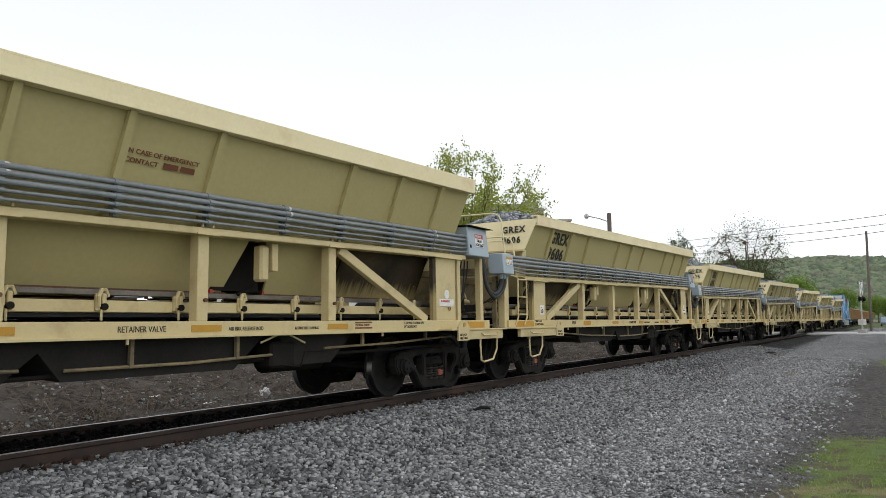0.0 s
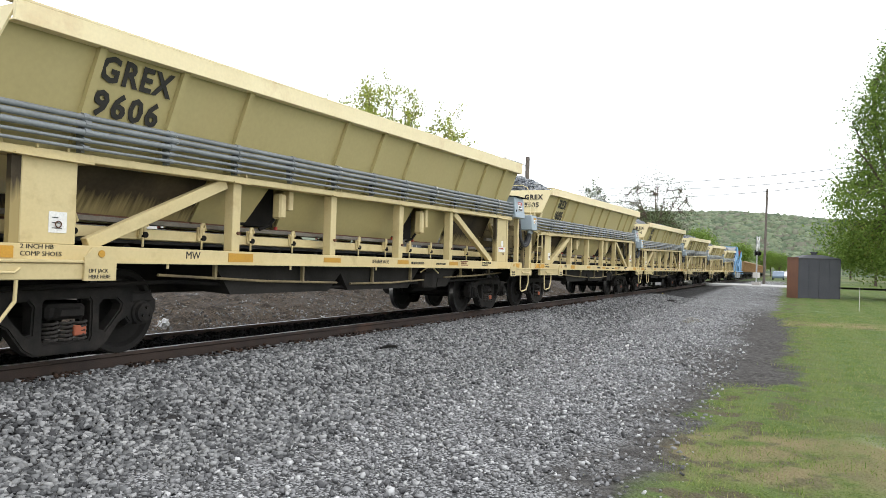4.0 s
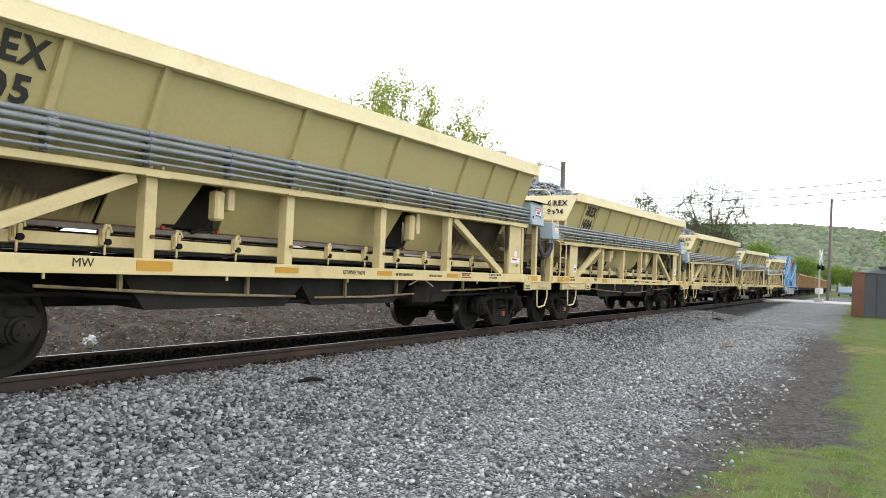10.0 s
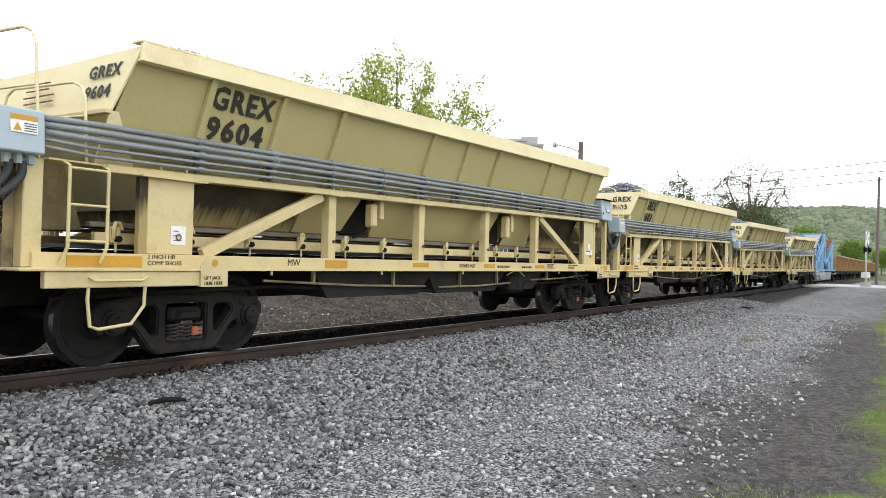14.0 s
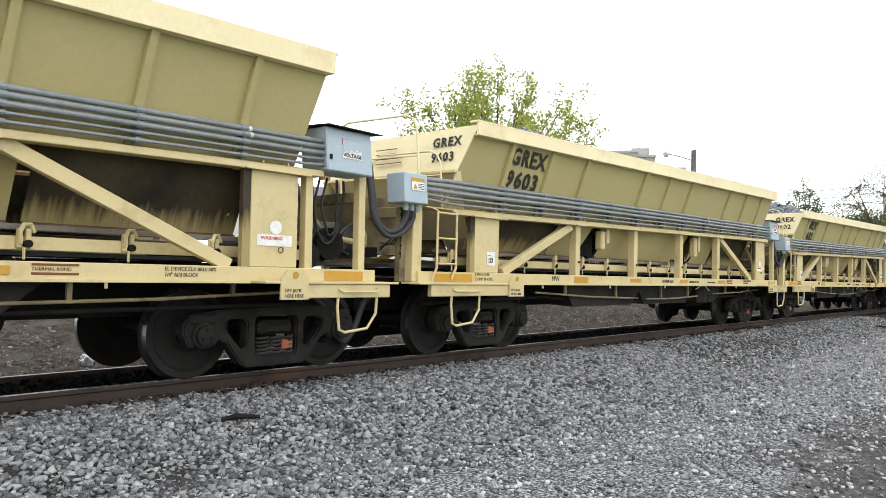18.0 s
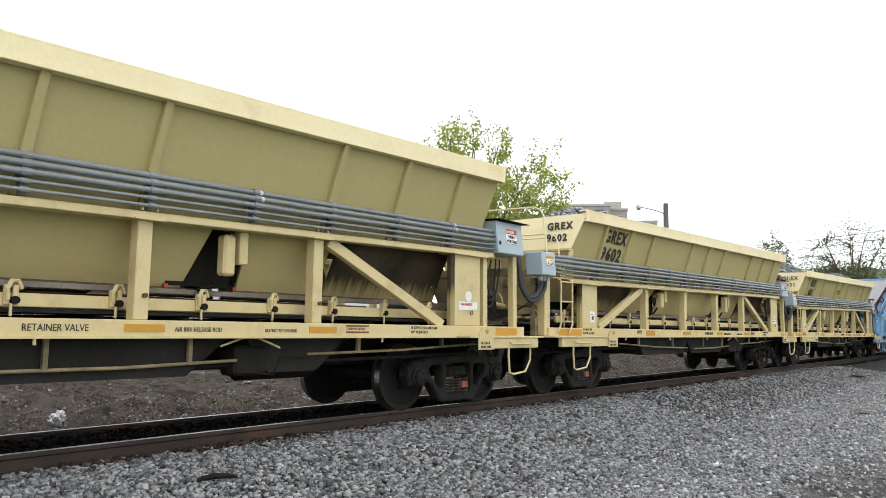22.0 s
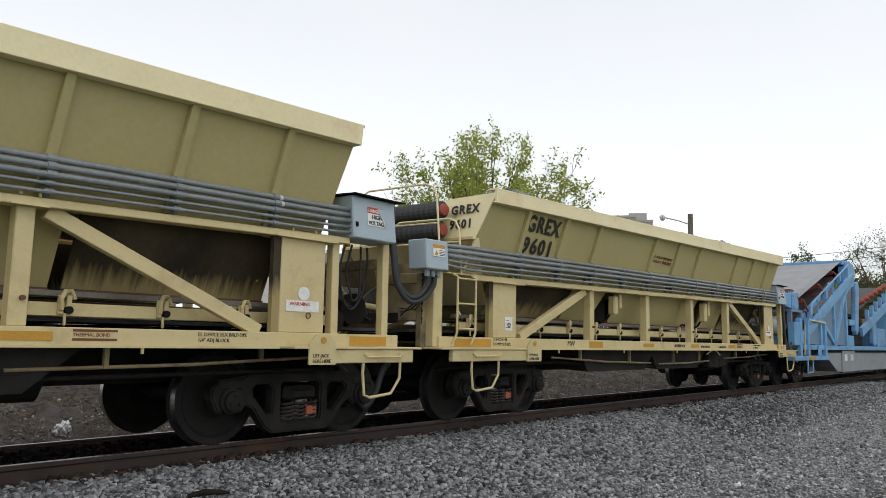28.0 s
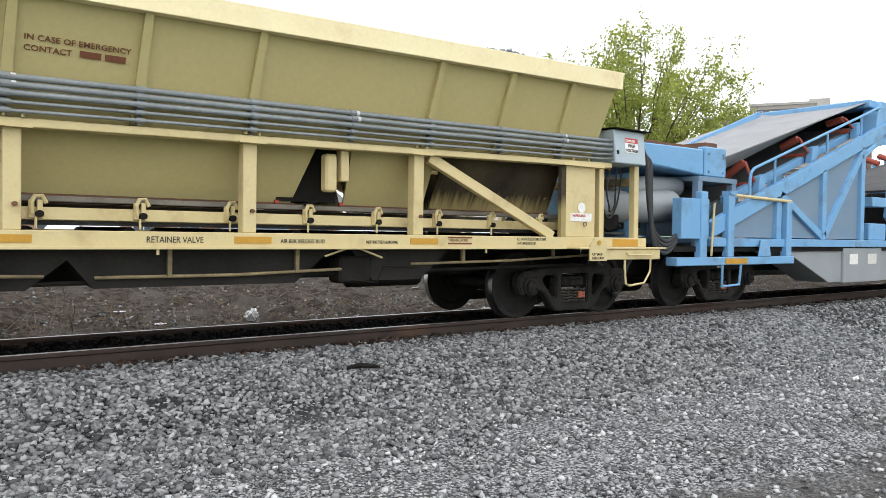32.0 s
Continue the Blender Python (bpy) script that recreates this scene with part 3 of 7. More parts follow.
def track():
    tr = thing("railway_track", "single railway track with brown rusted rails on timber ties", "track", kind="structure")
    for side, cant in ((-1, 0.0), (1, -CANT)):
        y = TRACK_Y + side * (GAUGE / 2 + 0.036)
        rail = part("rail", prism(rail_profile(y, RAIL_Z + cant), -60, 420), RAILM, tr, "brown rusted steel rail")
        part("running_surface", box(-60, 420, y - 0.026, y + 0.026, RAIL_Z + cant, RAIL_Z + cant + 0.003), TREAD, rail, "polished rail top")
    rng = random.Random(5)
    bm = box(-0.11, 0.11, -1.3, 1.3, -0.16, 0.0)
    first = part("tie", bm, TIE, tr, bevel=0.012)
    first.location = (-12.0, TRACK_Y, RAIL_Z - 0.172)
    for i in range(1, 150):
        t = new("tie", first.data)
        t.parent = tr
        t.location = (-12.0 + i * 0.53 + rng.uniform(-0.03, 0.03), TRACK_Y + rng.uniform(-0.05, 0.05), RAIL_Z - 0.172 + rng.uniform(-0.01, 0.004))
        t.rotation_euler = (radians(-1.5), 0, rng.uniform(-0.02, 0.02))
    first.rotation_euler = (radians(-1.5), 0, 0)


track()


def stones():
    rng = np.random.default_rng(11)
    # the ballast shoulder in front of the near rail
    def field(n, x0, x1, y0, y1, lift):
        x, y = rng.uniform(x0, x1, n), rng.uniform(y0, y1, n)
        return np.stack([x, y, lot_height(x, y) + lift + rng.uniform(-0.018, 0.022, n)], -1)
    spots = np.concatenate([field(84000, -5, 13, 4.0, 7.02, 0.0), field(14000, 13, 32, 4.6, 7.02, 0.0), field(2600, -12, -5, 4.3, 7.02, 0.0)])
    keep = rng.uniform(0, 1, len(spots)) < np.clip((spots[:, 1] - 3.8) / 1.2, 0.12, 1)
    spots = spots[keep]
    ob = scatter_stones("ballast", spots, rng.uniform(0.018, 0.042, len(spots)), BALLAST, rng)
    tagged(ob, "angular grey crushed stone along the rails", "ballast", kind="stuff")
    edge = field(2600, -6, 22, 6.84, 7.05, 0.015)
    edge = edge[np.array([noise.noise(Vector((p[0] * 1.7, 0, 0))) for p in edge]) > -0.1]
    ob = scatter_stones("rust_stained_stones", edge, rng.uniform(0.02, 0.05, len(edge)), islands("rust_stained_stone", [(0.015, 0.012, 0.01), (0.04, 0.025, 0.018), (0.075, 0.045, 0.03)]), rng)
    tagged(ob, "rust-stained stones against the foot of the rail", "ballast", kind="stuff")
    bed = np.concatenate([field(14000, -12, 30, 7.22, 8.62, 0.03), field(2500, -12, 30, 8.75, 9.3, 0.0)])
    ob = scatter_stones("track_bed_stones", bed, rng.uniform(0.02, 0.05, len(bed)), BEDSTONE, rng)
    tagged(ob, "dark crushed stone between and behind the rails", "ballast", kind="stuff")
    chips = np.concatenate([field(38000, -4, 12, 0.9, 5.0, 0.0), field(16000, 12, 26, 1.4, 5.4, 0.0)])
    keep = rng.uniform(0, 1, len(chips)) < np.clip((chips[:, 1] - 1.1) / 1.5, 0.0, 1)
    chips = chips[keep]
    ob = scatter_stones("gravel", chips, 0.008 + 0.026 * rng.uniform(0, 1, len(chips)) ** 2, CHIPS, rng)
    tagged(ob, "trodden grey gravel chips on the lot", "gravel", kind="stuff")


stones()


# ---------------------------------------------------------------- the hopper cars
CAR = 14.78          # coupling pitch of the hopper cars
FIRST = 0.80 + 2 * CAR   # left end of the hopper car next to the blue one, at train travel 0
RISE = 0.0195        # the hopper climbs towards its far end


def up(u, z):
    return z + RISE * u


def rim_z(u, z):
    return up(u, z) + 0.01 + 0.0055 * u


def truck(parent, c, sy=1):
    """A two-axle freight truck round car-space c: side frames, springs, bolster; wheelsets are added apart."""
    zr = RAIL_Z
    half = 0.889
    ztr = zr + 0.457
    for side in (-1, 1):
        yf = side * 1.0
        half_out = [(0.36, -0.36), (0.46, -0.30), (0.62, -0.09), (0.70, -0.05), (0.75, -0.11), (1.04, -0.11), (1.08, -0.03), (1.11, 0.02), (1.11, 0.12), (1.03, 0.20), (0.80, 0.235), (0.56, 0.275)]
        outline = half_out + [(-x, z) for x, z in half_out[::-1]]
        hole = [(0.37, 0.10), (0.42, 0.155), (0.58, 0.15), (0.64, 0.10), (0.62, 0.04), (0.44, -0.16), (0.38, -0.15)]
        window_ = [(-0.25, -0.24), (0.25, -0.24), (0.265, -0.2), (0.265, 0.14), (0.24, 0.17), (-0.24, 0.17), (-0.265, 0.14), (-0.265, -0.2)]
        bm = bmesh.new()
        front, back_ = side * 1.075, side * 0.94
        for ring in (outline, hole, [(-x, z) for x, z in hole], window_):
            vs = [bm.verts.new((c + x, front, ztr + z)) for x, z in ring]
            for p, q in zip(vs, vs[1:] + vs[:1]):
                bm.edges.new((p, q))
        bmesh.ops.triangle_fill(bm, use_beauty=True, edges=bm.edges[:])
        rims = [e for e in bm.edges if e.is_boundary]
        grown = bmesh.ops.extrude_face_region(bm, geom=bm.faces[:] + bm.edges[:] + bm.verts[:])
        for v in [g for g in grown["geom"] if isinstance(g, bmesh.types.BMVert)]:
            v.co.y = back_
        bmesh.ops.recalc_face_normals(bm, faces=bm.faces[:])
        bmesh.ops.bevel(bm, geom=[e for e in rims if e.is_valid], offset=0.018, segments=2, affect="EDGES", clamp_overlap=True)
        fr = part("truck_frame", bm, TRUCKM, parent, "dusty dark cast side frame")
        for s in (-1, 1):
            bm = lathe(c + s * half, ztr, [(side * 1.02, 0.135), (side * 1.10, 0.13), (side * 1.11, 0.105), (side * 1.15, 0.10), (side * 1.16, 0.075), (side * 1.165, 0.02)])
            for a in (90, 210, 330):
                disc(c + s * half + 0.055 * math.cos(radians(a)), ztr + 0.055 * math.sin(radians(a)), side * 1.15, side * 1.18, 0.017, bm, 6)
            part("bearing_cap", bm, TRUCKM, fr, "round bearing cap")
            part("adapter", box(c + s * half - 0.15, c + s * half + 0.15, *sorted((side * 0.95, side * 1.095)), ztr + 0.02, ztr + 0.13), TRUCKM, fr, bevel=0.02)
        for s in (-1, 0, 1):
            bm = bmesh.new()
            pts = [(c + s * 0.16 + 0.068 * math.cos(a), side * 1.03 + 0.062 * math.sin(a), ztr - 0.25 + 0.2 * a / (5 * math.tau)) for a in np.linspace(0, 5 * math.tau, 55)]
            part("spring", tube(pts, 0.0145, bm, 6), SPRING, fr, "dull steel coil spring")
        part("frame_plate", box(c - 0.08, c + 0.06, *sorted((side * 1.077, side * 1.082)), ztr + 0.19, ztr + 0.225), ALU_, fr)
        part("friction_block", box(c + 0.06, c + 0.2, min(side * 1.06, side * 1.1), max(side * 1.06, side * 1.1), ztr - 0.19, ztr - 0.09), REDP, fr, "rusty orange block", bevel=0.01)
    part("bolster", box(c - 0.22, c + 0.22, -1.06, 1.06, ztr - 0.03, ztr + 0.12), TRUCKM, parent, bevel=0.03)
    for side in (-1, 1):
        part("bolster_end", hexa([(c - 0.16, side * 1.06, ztr - 0.01), (c + 0.16, side * 1.06, ztr - 0.01), (c + 0.13, side * 1.06, ztr + 0.09), (c - 0.13, side * 1.06, ztr + 0.09), (c - 0.12, side * 1.12, ztr + 0.01), (c + 0.12, side * 1.12, ztr + 0.01), (c + 0.1, side * 1.12, ztr + 0.07), (c - 0.1, side * 1.12, ztr + 0.07)]), TRUCKM, parent)
    part("brake_beam", tube([(c - 0.5, -0.7, ztr - 0.1), (c - 0.5, 0.7, ztr - 0.1)], 0.04), TRUCKM, parent)


def wheelset(parent, x):
    """Two flanged wheels on an axle, its centre at the axle, so that it can turn."""
    bm = tube([(0, -1.08, 0), (0, 1.08, 0)], 0.085, None, 14)
    ax = part("wheelset", bm, WHEELM, parent, "pair of dark freight wheels on an axle")
    ax.location = (x, 0, RAIL_Z + 0.457)
    for side in (-1, 1):
        o, i = side * 0.80, side * 0.665
        rows = [(o, 0.10), (o + side * 0.02, 0.16), (o - side * 0.02, 0.19), (o - side * 0.045, 0.36), (o - side * 0.0, 0.39), (o, 0.445), (o - side * 0.005, 0.457), (i + side * 0.035, 0.457), (i + side * 0.012, 0.482), (i, 0.478), (i, 0.39), (i + side * 0.03, 0.36), (i + side * 0.02, 0.16), (i - side * 0.02, 0.14)]
        wh = part("wheel", lathe(0, 0, rows), WHEELM, ax)
        part("tread", lathe(0, 0, [(o - side * 0.006, 0.4585), (i + side * 0.036, 0.4585)], None, 56, False), TREAD, wh, "worn bright wheel tread")
    return ax


FARV = 1.22            # far top edge of the hopper, which leans over the near side
WHEELS = (1.34, 3.10, 12.42, 14.18)


def hopper_car():
    car = thing("hopper_car", "cream-yellow ballast hopper car on two trucks, heaped with stone", "rail car", "hopper cars of the train")
    V = 1.54
    # --- side sills, end platforms, deck and underframe
    for side in (-1, 1):
        y0, y1 = sorted((side * (V - 0.16), side * V))
        bm = box(0.25, 14.3, y0, y1, 1.39, 1.55)
        sill = part("side_sill", bm, CREAM, car, "cream-painted steel side sill", bevel=0.006)
        part("sill_lip", box(1.9, 13.2, min(side * V, side * (V + 0.035)), max(side * V, side * (V + 0.035)), 1.382, 1.405), CREAM, sill)
        for u0, u1 in ((0.55, 1.30), (3.93, 4.36), (5.87, 6.29), (8.02, 8.40), (10.08, 10.47), (13.55, 14.1)):
            f0, f1 = sorted((side * (V + 0.002), side * (V + 0.008)))
            z0, z1 = (1.44, 1.51) if 4 < u0 < 13 else (1.42, 1.525)
            part("reflector", box(u0, u1, f0, f1, z0, z1), ORANGE, sill, "worn orange reflective strip")
        for u0, u1, sp in ((0.0, 2.1, 0), (12.6, 14.42, 1)):
            bm = box(u0, u1, *sorted((side * (V - 0.25), side * (V + 0.07))), 1.385, 1.41)
            pl = part("end_platform", bm, CREAM, car, "worn cream end platform", bevel=0.005)
            part("platform_skirt", box(u0 + 0.22 if not sp else u0 + 0.35, u1 - 0.02 if not sp else u1 - 0.12, *sorted((side * (V - 0.02), side * (V + 0.05))), 1.235, 1.384), CREAM, pl, bevel=0.008)
        for uj in (1.78, 12.78):
            f0, f1 = sorted((side * (V + 0.052), side * (V + 0.075)))
            bm = prism([(uj, 1.225), (uj + 0.34, 1.225), (uj + 0.34, 1.44), (uj + 0.26, 1.53), (uj + 0.08, 1.53), (uj, 1.44)], f0, f1, axis="y")
            jp = part("jack_plate", bm, CREAM, car, "cream jacking plate with a lifting eye")
            part("lifting_eye", disc(uj + 0.17, 1.475, side * (V + 0.076), side * (V + 0.082), 0.035), ORANGE, jp)
        # stirrup steps
        for us in (0.62, 13.55):
            y = side * (V + 0.03)
            bm = tube([(us, y, 1.31), (us - 0.01, y, 1.13), (us + 0.02, y, 0.9), (us + 0.1, y, 0.87), (us + 0.42, y, 0.90), (us + 0.55, y, 1.06), (us + 0.56, y, 1.31)], 0.016)
            part("stirrup_step", bm, CREAM, car, "bent cream stirrup step")
            bm = tube([(us - 0.02, y - side * -0.03, 1.335), (us + 0.02, y + side * 0.05, 1.30), (us + 0.5, y + side * 0.05, 1.30), (us + 0.56, y + side * 0.03, 1.335)], 0.012)
            part("grab_bar", bm, CREAM, car)
    part("centre_sill", box(0.3, 14.2, -0.35, 0.35, 1.0, 1.42), BLACKF, car, "grimy centre sill")
    part("deck", box(0.3, 14.2, -1.38, 1.38, 1.40, 1.425), BLACKF, car, "dark steel deck")
    # --- dark hopper bellies and gear under the deck
    for k, (a, b_) in enumerate(((3.9, 6.72), (6.5, 9.2), (9.4, 10.8))):
        for side in (-1, 1):
            ya, yb = sorted((side * 0.5, side * 1.36))
            hexa_pts = [(a, ya, 1.39), (a, yb, 1.39), (b_, yb, 1.39), (b_, ya, 1.39), (a + 0.3, ya, 1.02), (a + 0.3, yb, 1.06), (b_ - 0.45, yb, 1.06), (b_ - 0.45, ya, 1.02)]
            part("underfloor_pan", hexa(hexa_pts[::-1]), PAN, car, "grimy dark grey underfloor pan")
    part("brake_pipe", tube([(0.6, -1.2, 1.12), (3.4, -1.25, 1.18), (5.5, -1.3, 1.06), (8, -1.28, 1.08), (10.4, -1.3, 1.12), (13.6, -1.2, 1.15)], 0.022), BLACKF, car)
    for (ua, za), (ub, zb), v in (((10.2, 1.20), (13.3, 1.29), -1.38), ((3.0, 1.26), (6.4, 1.14), -1.42), ((6.8, 1.12), (9.4, 1.16), -1.4)):
        bm = tube([(ua, v, za), ((ua + ub) / 2, v, (za + zb) / 2 - 0.02), (ub, v, zb)], 0.016)
        for k in (0.25, 0.75):
            box(ua + (ub - ua) * k - 0.02, ua + (ub - ua) * k + 0.02, v - 0.02, v + 0.02, za + (zb - za) * k - 0.02, 1.39, bm)
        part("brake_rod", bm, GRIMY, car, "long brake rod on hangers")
    for u in (3.0, 5.1, 7.3, 11.2):
        part("sill_drain", tube([(u, -1.55, 1.39), (u, -1.55, 1.33)], 0.014), CREAM, car)
    part("air_reservoir", tube([(9.6, -0.9, 1.08), (9.64, -0.9, 1.08), (10.6, -0.9, 1.08), (10.64, -0.9, 1.08)], (0.1, 0.17, 0.17, 0.1), None, 14), BLACKF, car, "black air reservoir")
    bm = tube([(9.05, -1.45, 1.30), (9.3, -1.47, 1.385), (9.45, -1.5, 1.385), (9.75, -1.47, 1.28)], 0.012)
    part("release_bracket", bm, CREAM, car, "cream release-rod bracket")
    part("release_valve", box(9.25, 9.65, -1.42, -1.15, 1.0, 1.3), BLACKF, car, bevel=0.03)
    part("hand_rod", tube([(9.3, -1.4, 1.05), (9.7, -1.45, 1.0), (9.78, -1.45, 1.18), (10.3, -1.45, 1.17)], 0.01), BLACKF, car)
    for x in (-0.12, 14.36):
        s = -1 if x < 0 else 1
        part("coupler", box(x - 0.12, x + 0.2, -0.18, 0.18, 1.02, 1.32), TRUCKM, car, "grimy steel coupler", bevel=0.04)
    part("air_hose", tube(bend([(14.0, -0.7, 1.25), (14.15, -0.85, 1.05), (14.36, -0.85, 0.74), (14.52, -0.8, 0.66), (14.72, -0.75, 0.8), (14.9, -0.7, 1.08), (15.1, -0.6, 1.16)]), 0.042, None, 10), CABLE, car, "black air hose", smooth=True)

    # --- the hopper: a flared upper body, a lower body, end sheets
    def wall(side):
        yt, ym = (-1.79, -1.38) if side < 0 else (FARV - 0.07, 1.1)
        t = side * -0.02
        return hexa([(0.86, ym, up(0.9, 2.38)), (0.86, ym + t, up(0.9, 2.38)), (13.22, ym + t, up(13.2, 2.38)), (13.22, ym, up(13.2, 2.38)),
                     (0.98, yt, rim_z(0.9, 3.42)), (0.98, yt + t, rim_z(0.9, 3.42)), (13.38, yt + t, rim_z(13.4, 3.42)), (13.38, yt, rim_z(13.4, 3.42))])
    for side in (-1, 1):
        bm = wall(side)
        bmesh.ops.recalc_face_normals(bm, faces=bm.faces[:])
        w = part("hopper_side", bm, WALL_SHADED, car, "flared cream-yellow hopper side sheet")
        # rim: a deep flange with a top cap
        o0, o1 = (-1.89, -1.74) if side < 0 else (FARV - 0.12, FARV + 0.03)
        f0, f1 = (-1.89, -1.85) if side < 0 else (FARV - 0.01, FARV + 0.03)
        bm = hexa([(0.94, o0, rim_z(0.9, 3.52)), (0.94, o1, rim_z(0.9, 3.52)), (0.94, o1, rim_z(0.9, 3.545)), (0.94, o0, rim_z(0.9, 3.545)),
                   (13.44, o0, rim_z(13.44, 3.52)), (13.44, o1, rim_z(13.44, 3.52)), (13.44, o1, rim_z(13.44, 3.545)), (13.44, o0, rim_z(13.44, 3.545))])
        hexa([(0.965, f0, rim_z(1.0, 3.39)), (0.965, f1, rim_z(1.0, 3.39)), (0.95, f1, rim_z(0.9, 3.521)), (0.95, f0, rim_z(0.9, 3.521)),
              (13.40, f0, rim_z(13.7, 3.39)), (13.40, f1, rim_z(13.7, 3.39)), (13.42, f1, rim_z(13.7, 3.521)), (13.42, f0, rim_z(13.7, 3.521))], bm)
        hexa([(0.96, o0, rim_z(1.0, 3.39)), (0.96, o1, rim_z(1.0, 3.39)), (0.96, o1, rim_z(1.0, 3.405)), (0.96, o0, rim_z(1.0, 3.405)),
              (13.40, o0, rim_z(13.40, 3.39)), (13.40, o1, rim_z(13.40, 3.39)), (13.40, o1, rim_z(13.40, 3.405)), (13.40, o0, rim_z(13.40, 3.405))], bm)
        part("rim", bm, RIM_LIT, car, "pale rim flange with rust stains", bevel=0.004)
        # ribs on the flare
        for i, u in enumerate((1.92, 2.95, 3.99, 6.09, 7.13, 8.19, 10.34, 11.42, 12.48)):
            yt, ym = (-1.79, -1.39) if side < 0 else (FARV - 0.07, 1.11)
            bm = hexa([(u - 0.045, ym, up(u, 2.42)), (u + 0.045, ym, up(u, 2.42)), (u + 0.045, ym + side * 0.05, up(u, 2.42)), (u - 0.045, ym + side * 0.05, up(u, 2.42)),
                       (u, yt, rim_z(u, 3.40)), (u + 0.075, yt, rim_z(u, 3.40)), (u + 0.075, yt + side * 0.055, rim_z(u, 3.40)), (u, yt + side * 0.055, rim_z(u, 3.40))])
            bmesh.ops.recalc_face_normals(bm, faces=bm.faces[:])
            part("rib", bm, WALL_SHADED, w, "pressed stiffening rib")
        # the longitudinal beam on the posts
        b0, b1 = sorted((side * 1.38, side * 1.56))
        bm = hexa([(0.9, b0, up(0.9, 2.325)), (0.9, b1, up(0.9, 2.325)), (0.9, b1, up(0.9, 2.40)), (0.9, b0, up(0.9, 2.40)),
                   (13.5, b0, up(13.5, 2.325)), (13.5, b1, up(13.5, 2.325)), (13.5, b1, up(13.5, 2.40)), (13.5, b0, up(13.5, 2.40))])
        part("waist_beam", bm, CREAM, car, "cream longitudinal waist beam", bevel=0.006)
        # slim posts with cleats
        for u in (4.1, 6.15, 8.19, 10.22):
            y0, y1 = sorted((side * 1.37, side * 1.50))
            bm = box(u - 0.07, u + 0.07, y0, y1, 1.55, up(u, 2.325))
            p = part("post", bm, CREAM, car, "cream vertical side post", bevel=0.008)
            bm = box(u - 0.14, u + 0.14, *sorted((side * 1.40, side * 1.575)), up(u, 2.318), up(u, 2.334))
            for d in (-0.07, 0.07):
                tube([(u + d, side * 1.56, up(u, 2.40)), (u + d, side * 1.56, up(u, 2.46))], 0.014, bm)
            part("cleat", bm, CREAM, p)
            part("pin", disc(u + 0.02, 1.78, side * 1.5, side * 1.53, 0.022, None, 10), RUST, p)
        # broad boxed posts at the trucks
        for u0, u1 in ((1.35, 1.90), (12.60, 13.18)):
            y0, y1 = sorted((side * 1.42, side * 1.535))
            bp_ = part("boxed_post", box(u0, u1, y0, y1, 1.55, up(u0, 2.325)), CREAM, car, "broad boxed cream post", bevel=0.01)
            # The post's shaded cream side, drawn as a near-black strip.
            part("rear_flange", box(u0 - 0.09, u0 - 0.002, y0, y0 + 0.06, 1.55, up(u0, 2.325)), SOOT_SHADE, bp_)
            bm = box(u0 - 0.1, u1 + 0.12, *sorted((side * 1.34, side * 1.60)), up(u0, 2.318), up(u0, 2.334))
            for d in (0.12, 0.42):
                tube([(u0 + d, side * 1.56, up(u0, 2.40)), (u0 + d, side * 1.56, up(u0, 2.46))], 0.014, bm)
            part("cleat", bm, CREAM, bp_)
            part("ring", tube([(u0 + 0.36 + 0.03 * math.cos(a), side * 1.55, 1.74 + 0.03 * math.sin(a)) for a in np.linspace(0, math.tau, 12)], 0.006, None, 5), RUST, bp_)
        # diagonal braces
        for (ua, za), (ub, zb) in (((2.08, 1.56), (3.92, up(3.9, 2.31))), ((12.42, 1.56), (10.38, up(10.3, 2.31)))):
            d = Vector((ub - ua, 0, zb - za)).normalized()
            n = Vector((-d.z, 0, d.x)) * 0.066
            y0, y1 = side * 1.40, side * 1.49
            A, B_ = Vector((ua, 0, za)), Vector((ub, 0, zb))
            bm = hexa([(*(A - n).xz, 0), (*(A + n).xz, 0), (*(A + n).xz, 1), (*(A - n).xz, 1), (*(B_ - n).xz, 0), (*(B_ + n).xz, 0), (*(B_ + n).xz, 1), (*(B_ - n).xz, 1)])
            for v in bm.verts:
                v.co = (v.co.x, y0 if v.co.z < 0.5 else y1, v.co.y)
            bmesh.ops.recalc_face_normals(bm, faces=bm.faces[:])
            part("diagonal_brace", bm, CREAM, car, "cream diagonal brace", bevel=0.006)
        # lower hopper sheets between the gates, end pockets with soot and shade in their colour
        for u0, u1, s0, s1 in ((3.85, 4.80, 0.0, -0.16), (5.35, 8.88, -0.10, -0.16), (9.45, 10.6, -0.05, 0.0)):
            ytop, ybot = side * 1.30, side * 1.02
            bm = hexa([(u0, ytop, up(u0, 2.34)), (u1 - s1 * 0.8, ytop, up(u1, 2.34)), (u1 - s1 * 0.8, ytop - side * 0.03, up(u1, 2.34)), (u0, ytop - side * 0.03, up(u0, 2.34)),
                       (u0 - s0, ybot, 1.90), (u1 + s1 * 0.2, ybot, 1.90), (u1 + s1 * 0.2, ybot - side * 0.03, 1.90), (u0 - s0, ybot - side * 0.03, 1.90)])
            bmesh.ops.recalc_face_normals(bm, faces=bm.faces[:])
            sh = part("lower_sheet", bm, WALL_SHADED, car, "sloped lower hopper sheet")
            part("lower_edge", box(u0, u1, *sorted((side * 1.0, side * 1.05)), 1.875, 1.90), RUST, sh, "rusty lower edge")
